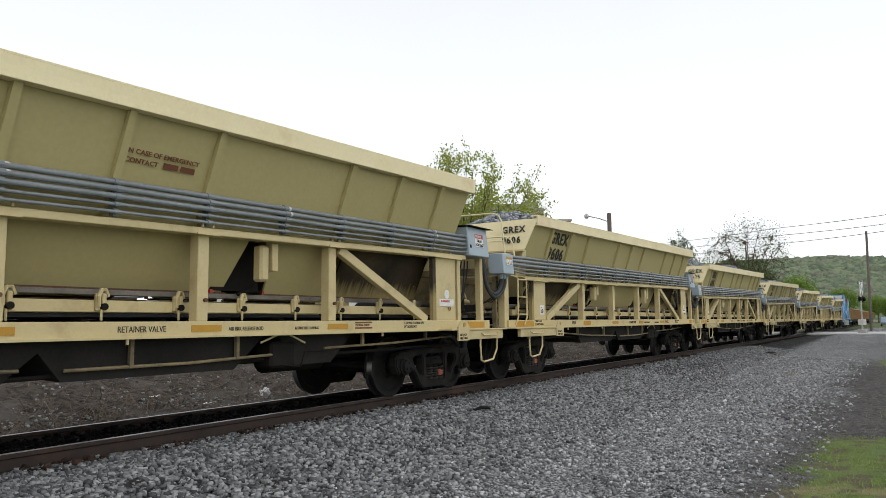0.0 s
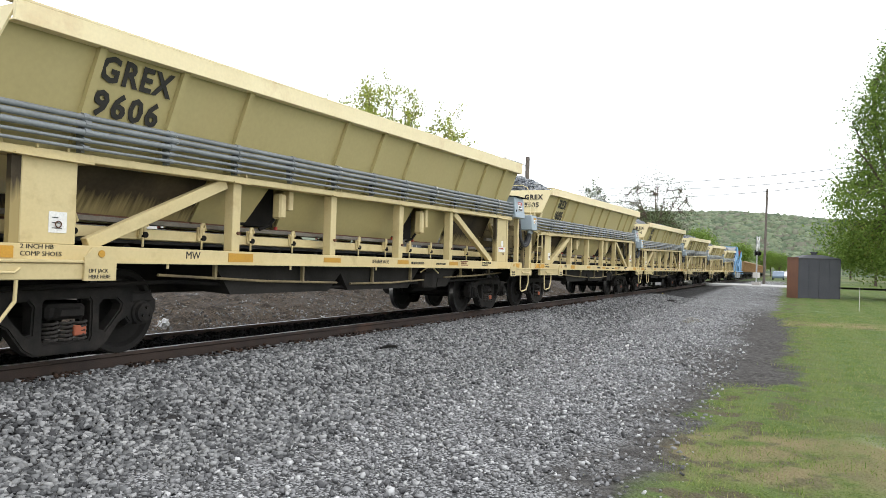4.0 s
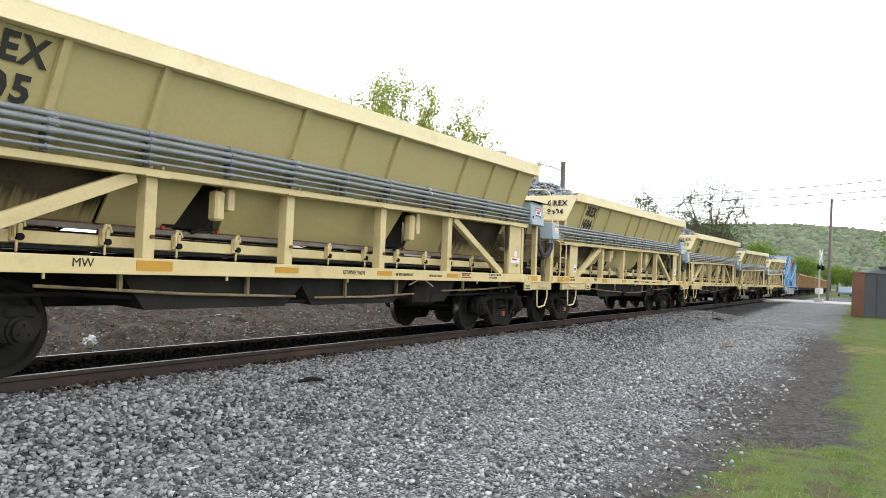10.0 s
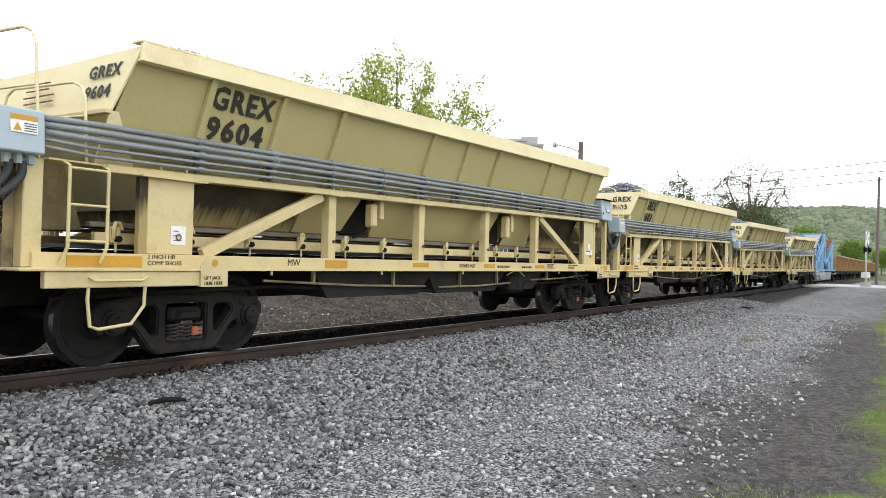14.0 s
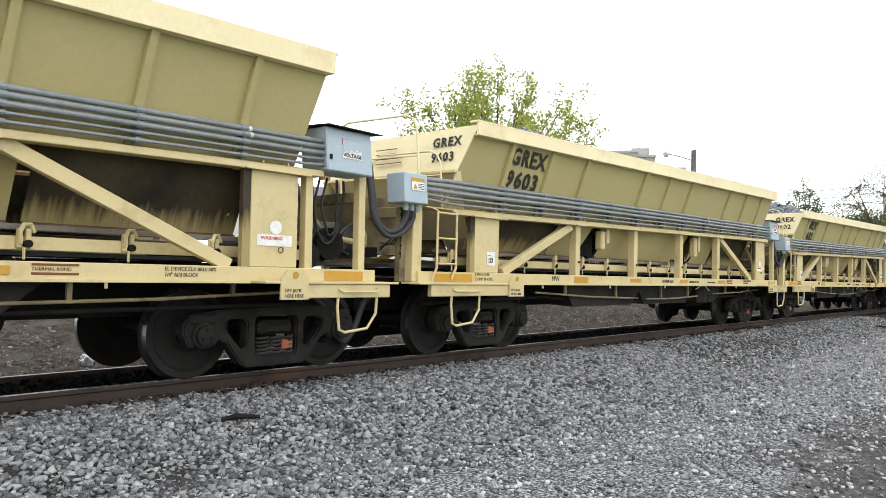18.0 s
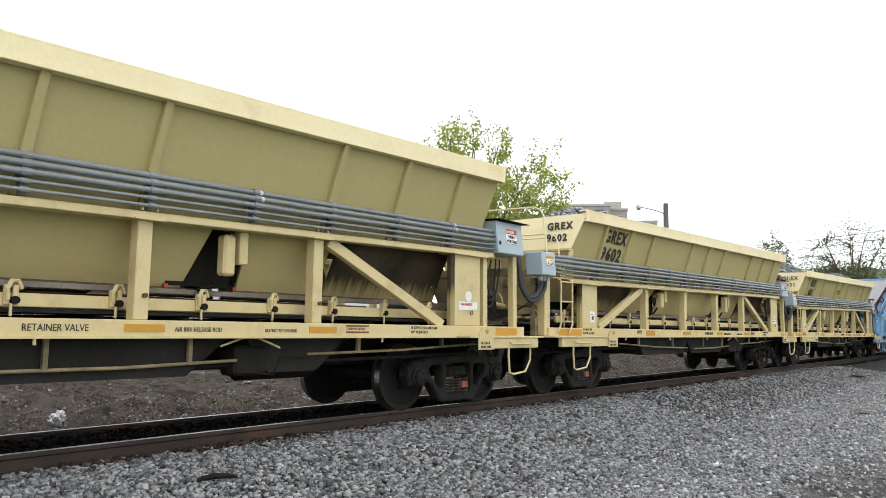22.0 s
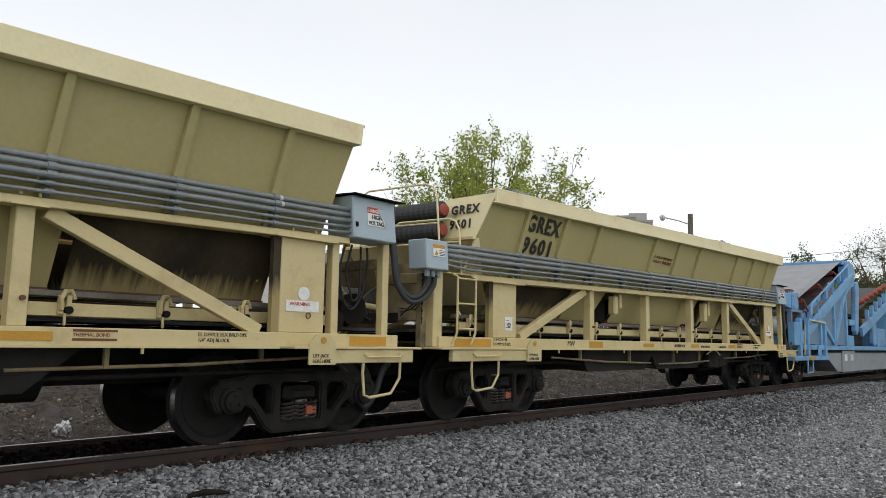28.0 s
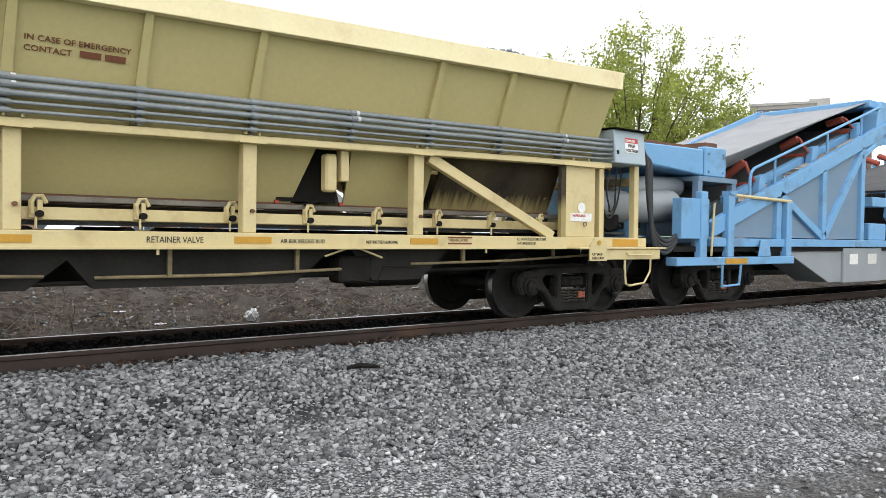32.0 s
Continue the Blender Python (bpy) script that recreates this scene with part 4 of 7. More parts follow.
        for u0, u1 in ((1.75, 3.80), (10.72, 12.75)):
            bm = hexa([(u0, side * 1.30, up(u0, 2.34)), (u1, side * 1.30, up(u1, 2.34)), (u1, side * 1.27, up(u1, 2.34)), (u0, side * 1.27, up(u0, 2.34)),
                       (u0, side * 1.02, 1.90), (u1, side * 1.02, 1.90), (u1, side * 0.99, 1.90), (u0, side * 0.99, 1.90)])
            bmesh.ops.recalc_face_normals(bm, faces=bm.faces[:])
            sh = part("end_pocket", bm, SOOT_SHADE, car, "sooty sloped end sheet of the hopper with painted shade")
            part("lower_edge", box(u0, u1, *sorted((side * 1.0, side * 1.05)), 1.875, 1.90), RUST, sh, "rusty lower edge")
        # the conveyor under the hoppers: rail, clips, belt edge
        part("conveyor_rail", box(1.0, 13.6, *sorted((side * 1.18, side * 1.24)), 1.645, 1.765), CREAM, car, "cream conveyor rail", bevel=0.005)
        part("skirt_rail", box(1.0, 13.6, *sorted((side * 1.08, side * 1.16)), 1.82, 1.875), DUSTY, car, "dusty grey skirt rail", bevel=0.006)
        for i in range(15):
            u = 1.2 + i * 0.86
            bm = box(u - 0.055, u - 0.01, *sorted((side * 1.235, side * 1.27)), 1.66, 1.83)
            box(u + 0.01, u + 0.055, *sorted((side * 1.235, side * 1.27)), 1.66, 1.83, bm)
            tube([(u, side * 1.27, 1.67), (u, side * 1.27, 1.56)], 0.014, bm, 6)
            part("idler_clip", bm, CREAM, car, "cream idler bracket clip", bevel=0.01)
            part("clip_strap", tube([(u - 0.03, side * 1.275, 1.70), (u - 0.04, side * 1.29, 1.80), (u - 0.01, side * 1.28, 1.865), (u + 0.05, side * 1.25, 1.87), (u + 0.085, side * 1.24, 1.80)], 0.02, None, 7), CREAM, car, "cream hooked clip strap")
            part("idler_end", disc(u + 0.03, 1.70, *sorted((side * 1.245, side * 1.285)), 0.035, None, 12), BLACKF, car, "dark idler end")
        # gates with their operating cylinders
        for u in (5.0, 9.05):
            # A solid black block stands for the shade inside the gate opening.
            bm = box(u - 0.38, u + 0.34, *sorted((side * 0.66, side * 1.05)), 1.92, up(u, 2.36))
            g = part("gate_recess", bm, BLACKF, car, "black block for the shaded gate opening")
            part("gate_cylinder", box(u + 0.02, u + 0.16, *sorted((side * 1.28, side * 1.42)), 2.03, up(u, 2.28)), CREAM, car, "cream gate cylinder", bevel=0.025)
            part("gate_bracket", box(u + 0.2, u + 0.3, *sorted((side * 1.30, side * 1.42)), 2.16, up(u, 2.325)), CREAM, car, bevel=0.01)
            part("gate_lever", tube([(u + 0.05, side * 1.3, 2.03), (u + 0.02, side * 1.25, 1.93), (u - 0.12, side * 1.2, 1.87)], 0.022), BLACKF, car)
            for d in (-0.42, 0.36):
                part("gate_marker", box(u + d + 0.015, u + d + 0.055, *sorted((side * 1.05, side * 1.08)), 1.89, 1.93), REDL, g, "small red marker")
        # conduits in clamps
        if side < 0:
            runs = ((2.745, 1.60, 0.031), (2.672, 1.62, 0.031), (2.598, 1.61, 0.031), (2.522, 1.60, 0.018), (2.45, 1.59, 0.017))
            for i, (dz, dy, r) in enumerate(runs):
                u0 = 0.26 if i < 3 else 0.22
                pts = [(u0, -1.58, 2.74 - i * 0.06), (0.75, -dy, up(0.75, dz))] + [(k, -dy - 0.004 * (k % 4 > 1), up(k, dz) - 0.005 * (k % 4 == 2)) for k in range(2, 13)] + [(13.2, -dy, up(13.2, dz)), (13.5, -1.60, up(13.5, dz + 0.01))]
                part("conduit", tube(pts, r, None, 10), PIPE, car, "grey electrical conduit", smooth=True)
            for j, u in enumerate((1.92, 2.95, 3.99, 5.05, 6.09, 7.13, 8.19, 9.3, 10.34, 11.42, 12.48)):
                bm = bmesh.new()
                for i, (dz, dy, r) in enumerate(runs):
                    tube([(u - 0.035, -dy, up(u, dz)), (u + 0.035, -dy, up(u, dz))], r + 0.008, bm, 10)
                    box(u - 0.012, u + 0.012, -dy - 0.002, -1.50, up(u, dz) - r * 0.7, up(u, dz) + r * 0.7, bm)
                box(u - 0.02, u + 0.02, -1.56, -1.50, up(u, 2.41), up(u, 2.76), bm)
                part("conduit_clamp", bm, PIPE, car, "grey conduit clamp")
                if j % 3 == 1:
                    for i in (0, 1):
                        dz, dy, r = runs[i]
                        part("coupling_tape", tube([(u + 0.04, -dy, up(u, dz)), (u + 0.075, -dy, up(u, dz))], r + 0.003, None, 10), TAPE, car)
    # belts and idlers inside
    part("conveyor_belt", box(0.3, 14.5, -1.0, 1.0, 1.60, 1.64), BELT, car, "black rubber conveyor belt")
    for i in range(15):
        u = 1.15 + i * 0.86
        part("idler", tube([(u, -1.1, 1.53), (u, 1.1, 1.53)], 0.06, None, 10), BLACKF, car)
    # end sheets, outward sloped, with a fold
    for s in (0, 1):
        if s == 0:
            z_hi, z_mid, z_lo = 3.565, 2.93, 2.05
            bm = hexa([(0.955, -1.88, z_hi), (1.10, FARV, z_hi), (1.12, FARV, z_hi), (0.975, -1.88, z_hi), (0.915, -1.60, z_mid), (1.0, FARV - 0.2, z_mid), (1.02, FARV - 0.2, z_mid), (0.935, -1.60, z_mid)])
            hexa([(0.915, -1.60, z_mid), (1.0, FARV - 0.2, z_mid), (1.02, FARV - 0.2, z_mid), (0.935, -1.60, z_mid), (1.75, -1.1, z_lo), (1.75, 1.1, z_lo), (1.77, 1.1, z_lo), (1.77, -1.1, z_lo)], bm)
            hexa([(0.92, -1.60, z_mid), (0.92, -1.58, z_mid), (0.87, -1.37, 2.4), (0.87, -1.39, 2.4), (1.0, -1.60, z_mid), (1.0, -1.58, z_mid), (1.3, -1.37, 2.4), (1.3, -1.39, 2.4)], bm)
        else:
            a = 13.38
            z_hi, z_lo = rim_z(13.4, 3.54), 2.1
            bm = hexa([(a, -1.80, z_hi), (a, FARV, z_hi), (a - 0.02, FARV, z_hi), (a - 0.02, -1.80, z_hi), (a - 0.75, -1.1, z_lo), (a - 0.75, 1.1, z_lo), (a - 0.77, 1.1, z_lo), (a - 0.77, -1.1, z_lo)])
        bmesh.ops.recalc_face_normals(bm, faces=bm.faces[:])
        part("end_sheet", bm, END_LIT if s == 0 else WALL_SHADED, car, "cream hopper end sheet")
    part("end_ledge", box(0.86, 0.93, -1.60, FARV - 0.2, 2.90, 2.945), CREAM, car, bevel=0.005)
    # end structure at the left: corner posts, cross beam, ladder, hand rails
    for side in (-1, 1):
        y0, y1 = sorted((side * 1.36, side * 1.50))
        part("corner_post", box(0.18, 0.35, y0, y1, 1.41, 2.40), CREAM, car, "cream corner post", bevel=0.01)
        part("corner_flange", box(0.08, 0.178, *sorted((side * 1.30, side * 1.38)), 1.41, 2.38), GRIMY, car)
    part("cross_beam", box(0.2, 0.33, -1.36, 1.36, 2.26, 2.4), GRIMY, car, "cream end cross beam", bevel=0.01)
    part("hand_wheel", tube([(0.12, -0.5 + 0.24 * math.cos(a), 1.95 + 0.24 * math.sin(a)) for a in np.linspace(0, math.tau, 24)], 0.016, None, 6), CREAM, car, "brake hand wheel")
    part("top_plate", box(0.36, 0.95, -1.55, -1.2, 2.395, 2.41), CREAM, car)
    lad = part("ladder", tube([(0.48, -1.56, 1.45), (0.52, -1.6, 1.60), (0.52, -1.6, 2.36), (0.5, -1.52, 2.40)], 0.016), CREAM, car, "narrow cream ladder")
    part("stile", tube([(0.85, -1.56, 1.45), (0.89, -1.6, 1.60), (0.89, -1.6, 2.36), (0.87, -1.52, 2.40)], 0.016), CREAM, lad)
    for z in (1.66, 2.0, 2.34):
        part("rung", tube([(0.52, -1.6, z), (0.89, -1.6, z)], 0.013), CREAM, lad)
    for (x0, ya), (x1, yb), zt, zm in (((0.17, -0.2), (0.3, -1.5), 3.6, 3.06), ((0.62, -0.36), (0.76, -1.46), 3.2, 2.86)):
        def on(k, z):
            return (x0 + (x1 - x0) * k, ya + (yb - ya) * k, z)
        bm = tube([on(0, 2.4), on(0, zt - 0.16), on(0.04, zt - 0.06), on(0.13, zt - 0.005), on(0.87, zt), on(0.96, zt - 0.05), on(1, zt - 0.16), on(1, 2.4)], 0.014, None, 8)
        tube([on(0, zm), on(1, zm)], 0.011, bm)
        part("hand_rail", bm, END_LIT, car, "bent cream hand rail")
    # electrical boxes
    sb = part("junction_box", box(-0.14, 0.27, -1.66, -1.36, 2.41, 2.78), BOXG, car, "grey-blue junction box with a warning label", bevel=0.012)
    part("label", box(-0.02, 0.2, -1.6645, -1.661, 2.57, 2.72), WHITEP, sb)
    part("label_band", box(-0.02, 0.2, -1.667, -1.6648, 2.675, 2.72), ORANGE, sb)
    for i in range(4):
        part("printed_bar", box(0.09, 0.19, -1.667, -1.6648, 2.585 + i * 0.02, 2.592 + i * 0.02), INK, sb)
    part("warning_triangle", prism([(0.0, 2.585), (0.07, 2.585), (0.035, 2.65)], -1.667, -1.6648, axis="y"), ORANGE, sb)
    for i in range(3):
        part("cable_gland", tube([(0.02 + i * 0.1, -1.52, 2.41), (0.02 + i * 0.1, -1.52, 2.33)], 0.035), BOXG, sb)
    for i in range(2):
        a = i * 0.11
        pts = [(0.04 + a, -1.52, 2.35), (0.03 + a, -1.52, 2.24 - 0.03 * i), (-0.1 + a * 0.5, -1.52, 2.08 - 0.05 * i), (-0.27, -1.5, 2.04 - 0.05 * i), (-0.42 - 0.03 * i, -1.47, 2.2), (-0.47 - 0.035 * i, -1.45, 2.55), (-0.49 - 0.04 * i, -1.44, 2.86), (-0.56, -1.44, 2.99 - 0.06 * i), (-0.66, -1.44, 3.02 - 0.07 * i)]
        part("cable", tube(bend(pts), 0.034, None, 10), CABLE, car, "drooping black power cable", smooth=True)
    for i in range(3):
        d = i * 0.05
        part("thin_cable", tube(bend([(0.14 + d, -1.45, 2.4), (0.1 + d, -1.42, 2.2), (0.03, -1.35, 2.02 - d), (0.02 + d, -1.2, 1.9), (0.12, -1.0, 1.82 + d)], 4), 0.011, None, 5), CABLE, car, smooth=True)
    bm = bmesh.new()
    for i in range(12):
        z = 2.3 - i * 0.05
        tube([(0.05 + 0.006 * (i % 2), -1.42, z), (0.05 - 0.006 * (i % 2), -1.42, z - 0.045)], 0.007 if i % 2 else 0.012, bm, 5)
    part("hanging_chain", bm, BLACKF, car, "dark hanging chain")
    hv = part("switch_box", box(13.47, 14.13, -1.66, -1.22, 2.66, 3.2), BOXG, car, "grey-blue switch box with a danger sign", bevel=0.014)
    bm = hexa([(13.44, -1.74, 3.215), (14.24, -1.74, 3.215), (14.24, -1.2, 3.245), (13.44, -1.2, 3.245), (13.44, -1.74, 3.205), (14.24, -1.74, 3.205), (14.24, -1.2, 3.232), (13.44, -1.2, 3.232)][::-1])
    part("hood", bm, BLACKF, hv, "dark metal hood")
    part("sign", box(13.68, 13.96, -1.6665, -1.661, 2.84, 3.08), WHITEP, hv)
    part("sign_band", box(13.68, 13.96, -1.669, -1.6667, 3.0, 3.08), REDL, hv)
    part("latch", box(13.50, 13.53, -1.675, -1.661, 2.8, 2.86), BLACKF, hv)
    part("beacon", tube([(13.6, -1.4, 2.66), (13.6, -1.4, 2.58)], 0.035), ORANGE, hv)
    for u, y in ((13.36, -1.45), (14.12, -1.45), (13.36, 1.45), (14.12, 1.45)):
        part("slim_post", box(u - 0.05, u + 0.05, y - 0.05, y + 0.05, 1.41, 2.66), CREAM, car, "slim cream end post", bevel=0.006)
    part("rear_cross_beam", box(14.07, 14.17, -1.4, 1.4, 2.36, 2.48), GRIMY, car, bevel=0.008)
    for i in range(2):
        a = i * 0.1
        part("loose_cable", tube(bend([(13.62 + a, -1.35, 2.62), (13.58 + a, -1.3, 2.3), (13.7 + a, -1.25, 1.95 + a), (13.88, -1.2, 1.86 + a), (14.02 - a * 0.4, -1.2, 2.05), (14.04 - a, -1.25, 2.4), (14.0 - a, -1.3, 2.62)]), 0.014, None, 6), CABLE, car, smooth=True)
    part("drive_motor", tube([(13.62, -1.2, 1.70), (13.62, -0.62, 1.70)], 0.15, None, 16), BLACKF, car, "dark conveyor drive motor", bevel=0.01)
    part("gearbox", prism([(13.42, 1.45), (13.86, 1.45), (13.95, 1.6), (13.86, 1.84), (13.5, 1.86), (13.4, 1.66)], -0.64, -0.3, axis="y"), GRIMY, car, "grimy gearbox", bevel=0.02)
    part("belt_guard", disc(13.98, 1.86, -1.12, -1.04, 0.2, None, 20), BLACKF, car, "round dark belt guard")
    part("tail_brace", tube([(13.4, -1.0, 2.5), (14.1, -0.95, 1.95), (14.7, -0.9, 1.9)], 0.04, None, 8), CREAM, car, "cream sloping brace")
    part("scraper_bar", box(13.3, 14.2, -1.0, -0.92, 2.06, 2.14), DUSTY, car, "dusty scraper bar", bevel=0.01)
    for i in range(4):
        a = i * 0.07
        part("air_hose", tube(bend([(13.5 + a, -1.1, 2.55), (13.56 + a, -1.12, 2.2 - a), (13.8 + a, -1.1, 1.98 - 0.5 * a), (14.15 + a, -1.0, 1.95 - a), (14.5, -0.8, 2.1 - a), (14.75, -0.7, 2.2)], 4), 0.017, None, 6), CABLE, car, "black air hose", smooth=True)
    part("discharge_pulley", tube([(13.9, -0.95, 1.75), (13.9, 0.95, 1.75)], 0.17, None, 16), BLACKF, car, "dark conveyor pulley")
    part("belt_frame", hexa([(12.9, -1.05, 1.62), (12.9, 1.05, 1.62), (12.9, 1.05, 1.75), (12.9, -1.05, 1.75), (14.9, -0.95, 1.72), (14.9, 0.95, 1.72), (14.9, 0.95, 1.86), (14.9, -0.95, 1.86)]), BLACKF, car, "dark transfer conveyor end")
    part("inner_chute", hexa([(-0.1, -0.7, 2.5), (-0.1, 0.7, 2.5), (0.9, 0.8, 2.6), (0.9, -0.8, 2.6), (0.2, -0.6, 1.75), (0.2, 0.6, 1.75), (1.2, 0.7, 1.8), (1.2, -0.7, 1.8)][::-1]), GRIMY, car, "grimy cream feed chute")
    # labels on the posts
    part("notice", box(1.62, 1.80, -1.541, -1.537, 1.66, 1.86), WHITEP, car, "small white notice plate")
    for i in range(3):
        part("notice_bar", box(1.65, 1.75 - 0.02 * i, -1.544, -1.5415, 1.70 + 0.05 * i, 1.709 + 0.05 * i), CLAMP, car)
    part("round_decal", disc(12.9, 1.98, -1.541, -1.537, 0.075), WHITEP, car, "round white decal")
    part("warning_plate", box(12.68, 13.1, -1.541, -1.537, 1.78, 1.9), WHITEP, car, "white warning plate")
    truck(car, (WHEELS[0] + WHEELS[1]) / 2)
    truck(car, (WHEELS[2] + WHEELS[3]) / 2)
    for x in WHEELS:
        wheelset(car, x)
    return car


FACE = Matrix(((1, 0, 0, 0), (0, 0, -1, 0), (0, 1, 0, 0), (0, 0, 0, 1)))      # lettering on a wall that faces -y
FLARE = math.atan2(0.41, 1.04)


def on_side(x, y, z, lean=0.0):
    return Matrix.Translation((x, y, z)) @ Matrix.Rotation(lean, 4, "X") @ FACE


def letters(car, number, emergency):
    """The painted words of one hopper car."""
    y_at = lambda z, u: -1.38 - 0.41 * (z - up(u, 2.38)) / 1.04
    if number:
        for row, (txt, z0, x0, size) in enumerate((("GREX", 3.13, 2.00, 0.36), (number, 2.80, 2.01, 0.36))):
            m = on_side(x0, y_at(up(2.5, z0), 2.5) - 0.010, up(2.5, z0), FLARE)
            words(txt, size, m, INK, car, "car_lettering", stretch=0.86 if row == 0 else 0.98, bold=0.011, spread=1.16, label="black stencilled lettering")
        end = Matrix(((0, 0, -1, 0), (-1, 0, 0, 0), (0, 1, 0, 0), (0, 0, 0, 1)))      # lettering on the end sheet, which faces -x
        lean = Matrix.Rotation(-0.065, 4, "X")
        for txt, z0 in (("GREX", 3.31), (number, 3.09)):
            words(txt, 0.185, Matrix.Translation((0.909 + (z0 - 2.93) * 0.065, -1.13, z0)) @ end @ lean, INK, car, "end_lettering", stretch=0.94, bold=0.006, spread=1.18, label="black stencilled lettering")
        for i in range(4):
            zb = 3.36 - i * 0.075
            xb = 0.912 + (zb - 2.93) * 0.065
            part("painted_bar", box(xb - 0.006, xb + 0.012, -0.45 - 0.12 * (i // 2), 0.05 - 0.1 * (i % 2), zb, zb + 0.011), BROWNINK, car)
    if emergency:
        xe = 6.22 if number else 7.2
        for txt, z0 in (("IN CASE OF EMERGENCY", 3.06), ("CONTACT", 2.97)):
            words(txt, 0.074, on_side(xe, y_at(up(7.5, z0), 7.5) - 0.008, up(7.5, z0), FLARE), BROWNINK, car, "emergency_lettering", bold=0.001)
        for i in range(2):
            z0 = 2.97
            x0 = xe + 0.42 + i * 0.2
            bm = box(0, 0.17, 0, 0.062, 0, 0.003)
            bm.transform(on_side(x0, y_at(up(7.5, z0), 7.5) - 0.008, up(7.5, z0), FLARE))
            part("painted_bar", bm, BROWNINK, car)
    for txt, x0, size in (("MW", 3.52 if number.endswith("2") else 3.26, 0.12), ("RETAINER VALVE", 7.2, 0.085), ("AIR BRK RELEASE ROD", 8.5, 0.062), ("RESTRICTED LOADING", 10.0 - 0.02, 0.05)):
        xx = x0 if txt != "RESTRICTED LOADING" else 9.5
        words(txt, size, on_side(xx, -1.5425, 1.445), INK, car, "sill_lettering", stretch=0.8 if size < 0.1 else 1.0)
    for x0 in (1.80, 12.80):
        for dz, txt in ((1.30, "LIFT JACK"), (1.245, "HERE HERE")):
            words(txt, 0.05, on_side(x0 + 0.02, -1.6175, dz), INK, car, "jack_lettering", stretch=0.95)
    for dz, txt in ((1.505, "2 INCH HB"), (1.44, "COMP SHOES")):
        words(txt, 0.06, on_side(1.36, -1.5425, dz), INK, car, "sill_lettering", stretch=1.1)
    words("WARNING", 0.055, on_side(12.72, -1.543, 1.845), REDL, car, "warning_lettering")
    for dz, txt in ((1.495, "EL DEVICE ELX BRLP-50%"), (1.44, "1/4\" ADJ BLOCK")):
        words(txt, 0.052, on_side(11.72, -1.5425, dz), INK, car, "sill_lettering", stretch=0.9)
    for dz, txt in ((1.475, "THERMAL BOND"),):
        words(txt, 0.042, on_side(10.62, -1.5425, dz), BROWNINK, car, "sill_lettering", stretch=0.95)
    for dz in (1.515, 1.44):
        part("painted_bar", box(10.62, 10.98, -1.5445, -1.5415, dz, dz + 0.02), BROWNINK, car)
    hv = [c for c in car.children if c.name.startswith("switch_box")][0]
    for txt, dz, size, mt in (("DANGER", 3.015, 0.06, WHITEP), ("HIGH", 2.93, 0.075, INK), ("VOLTAGE", 2.855, 0.07, INK)):
        words(txt, size, on_side(13.69 if txt != "HIGH" else 13.74, -1.6695, dz), mt, hv, "sign_lettering", stretch=0.85, bold=0.001)


def load(seed, spans):
    """A heap of crushed stone in the hopper."""
    rng = np.random.default_rng(seed)
    prof = lambda u: (0.12 + 1.4 * sum(h * np.exp(-((u - c) / w) ** 2) for c, w, h in spans)) * np.clip((u - 0.9) / 0.7, 0, 1) * np.clip((13.4 - u) / 0.8, 0, 1)
    n = 6500
    u, y = rng.uniform(1.3, 13.2, n), rng.uniform(-1.46, 1.04, n)
    z = 3.36 + (RISE + 0.002) * u + prof(u) * np.clip(1 - (np.abs(y + 0.3) / 1.4) ** 1.6, 0, 1) - 0.12 + rng.uniform(-0.02, 0.03, n)
    ob = scatter_stones("stone_load", np.stack([u, y, z], -1), rng.uniform(0.03, 0.06, n), STONE, rng)
    us, ys = np.linspace(1.2, 13.25, 60), np.linspace(-1.5, 1.06, 14)
    U, Yy = np.meshgrid(us, ys, indexing="ij")
    Z = 3.30 + (RISE + 0.002) * U + prof(U) * np.clip(1 - (np.abs(Yy + 0.3) / 1.4) ** 1.6, 0, 1) - 0.12
    i = np.arange(59)[:, None] * 14 + np.arange(13)[None]
    mesh_from("stone_heap", np.stack([U, Yy, Z], -1).reshape(-1, 3).tolist(), np.stack([i, i + 14, i + 15, i + 1], -1).reshape(-1, 4).tolist(), material("dark_stone_fill", (0.13, 0.135, 0.145), 0.95, fine=30, bump=0.6), ob)
    return tagged(ob, "heaped blue-grey crushed stone", "stone load", kind="stuff")


TRAIN = []                      # (thing, place along the train at travel 0)
base_car = hopper_car()
NUMBERS = {0: "9601", 1: "9602", 2: "9603", 3: "9604", 4: "9605", 5: "9606", 6: ""}
HEAPS = {0: ((3.3, 1.0, 0.46), (12.3, 1.2, 0.46)), 1: ((3.4, 1.1, 0.43), (9.8, 1.2, 0.34)), 2: ((4.0, 1.0, 0.46), (8.5, 2.0, 0.1), (11.3, 1.0, 0.36)), 3: ((2.6, 1.2, 0.44), (12.2, 0.9, 0.38)), 4: ((2.4, 1.4, 0.46), (11.9, 1.2, 0.45)), 5: ((3.0, 1.4, 0.40), (10.5, 1.2, 0.35)), 6: ((6.0, 2.0, 0.2),)}
hoppers = []
for k in range(7):
    x = FIRST - k * CAR
    car = base_car if k == 0 else copy_thing(base_car, pose(x, TRACK_Y, 0))
    car.location = (x, TRACK_Y, 0)
    hoppers.append(car)
    TRAIN.append((car, x))
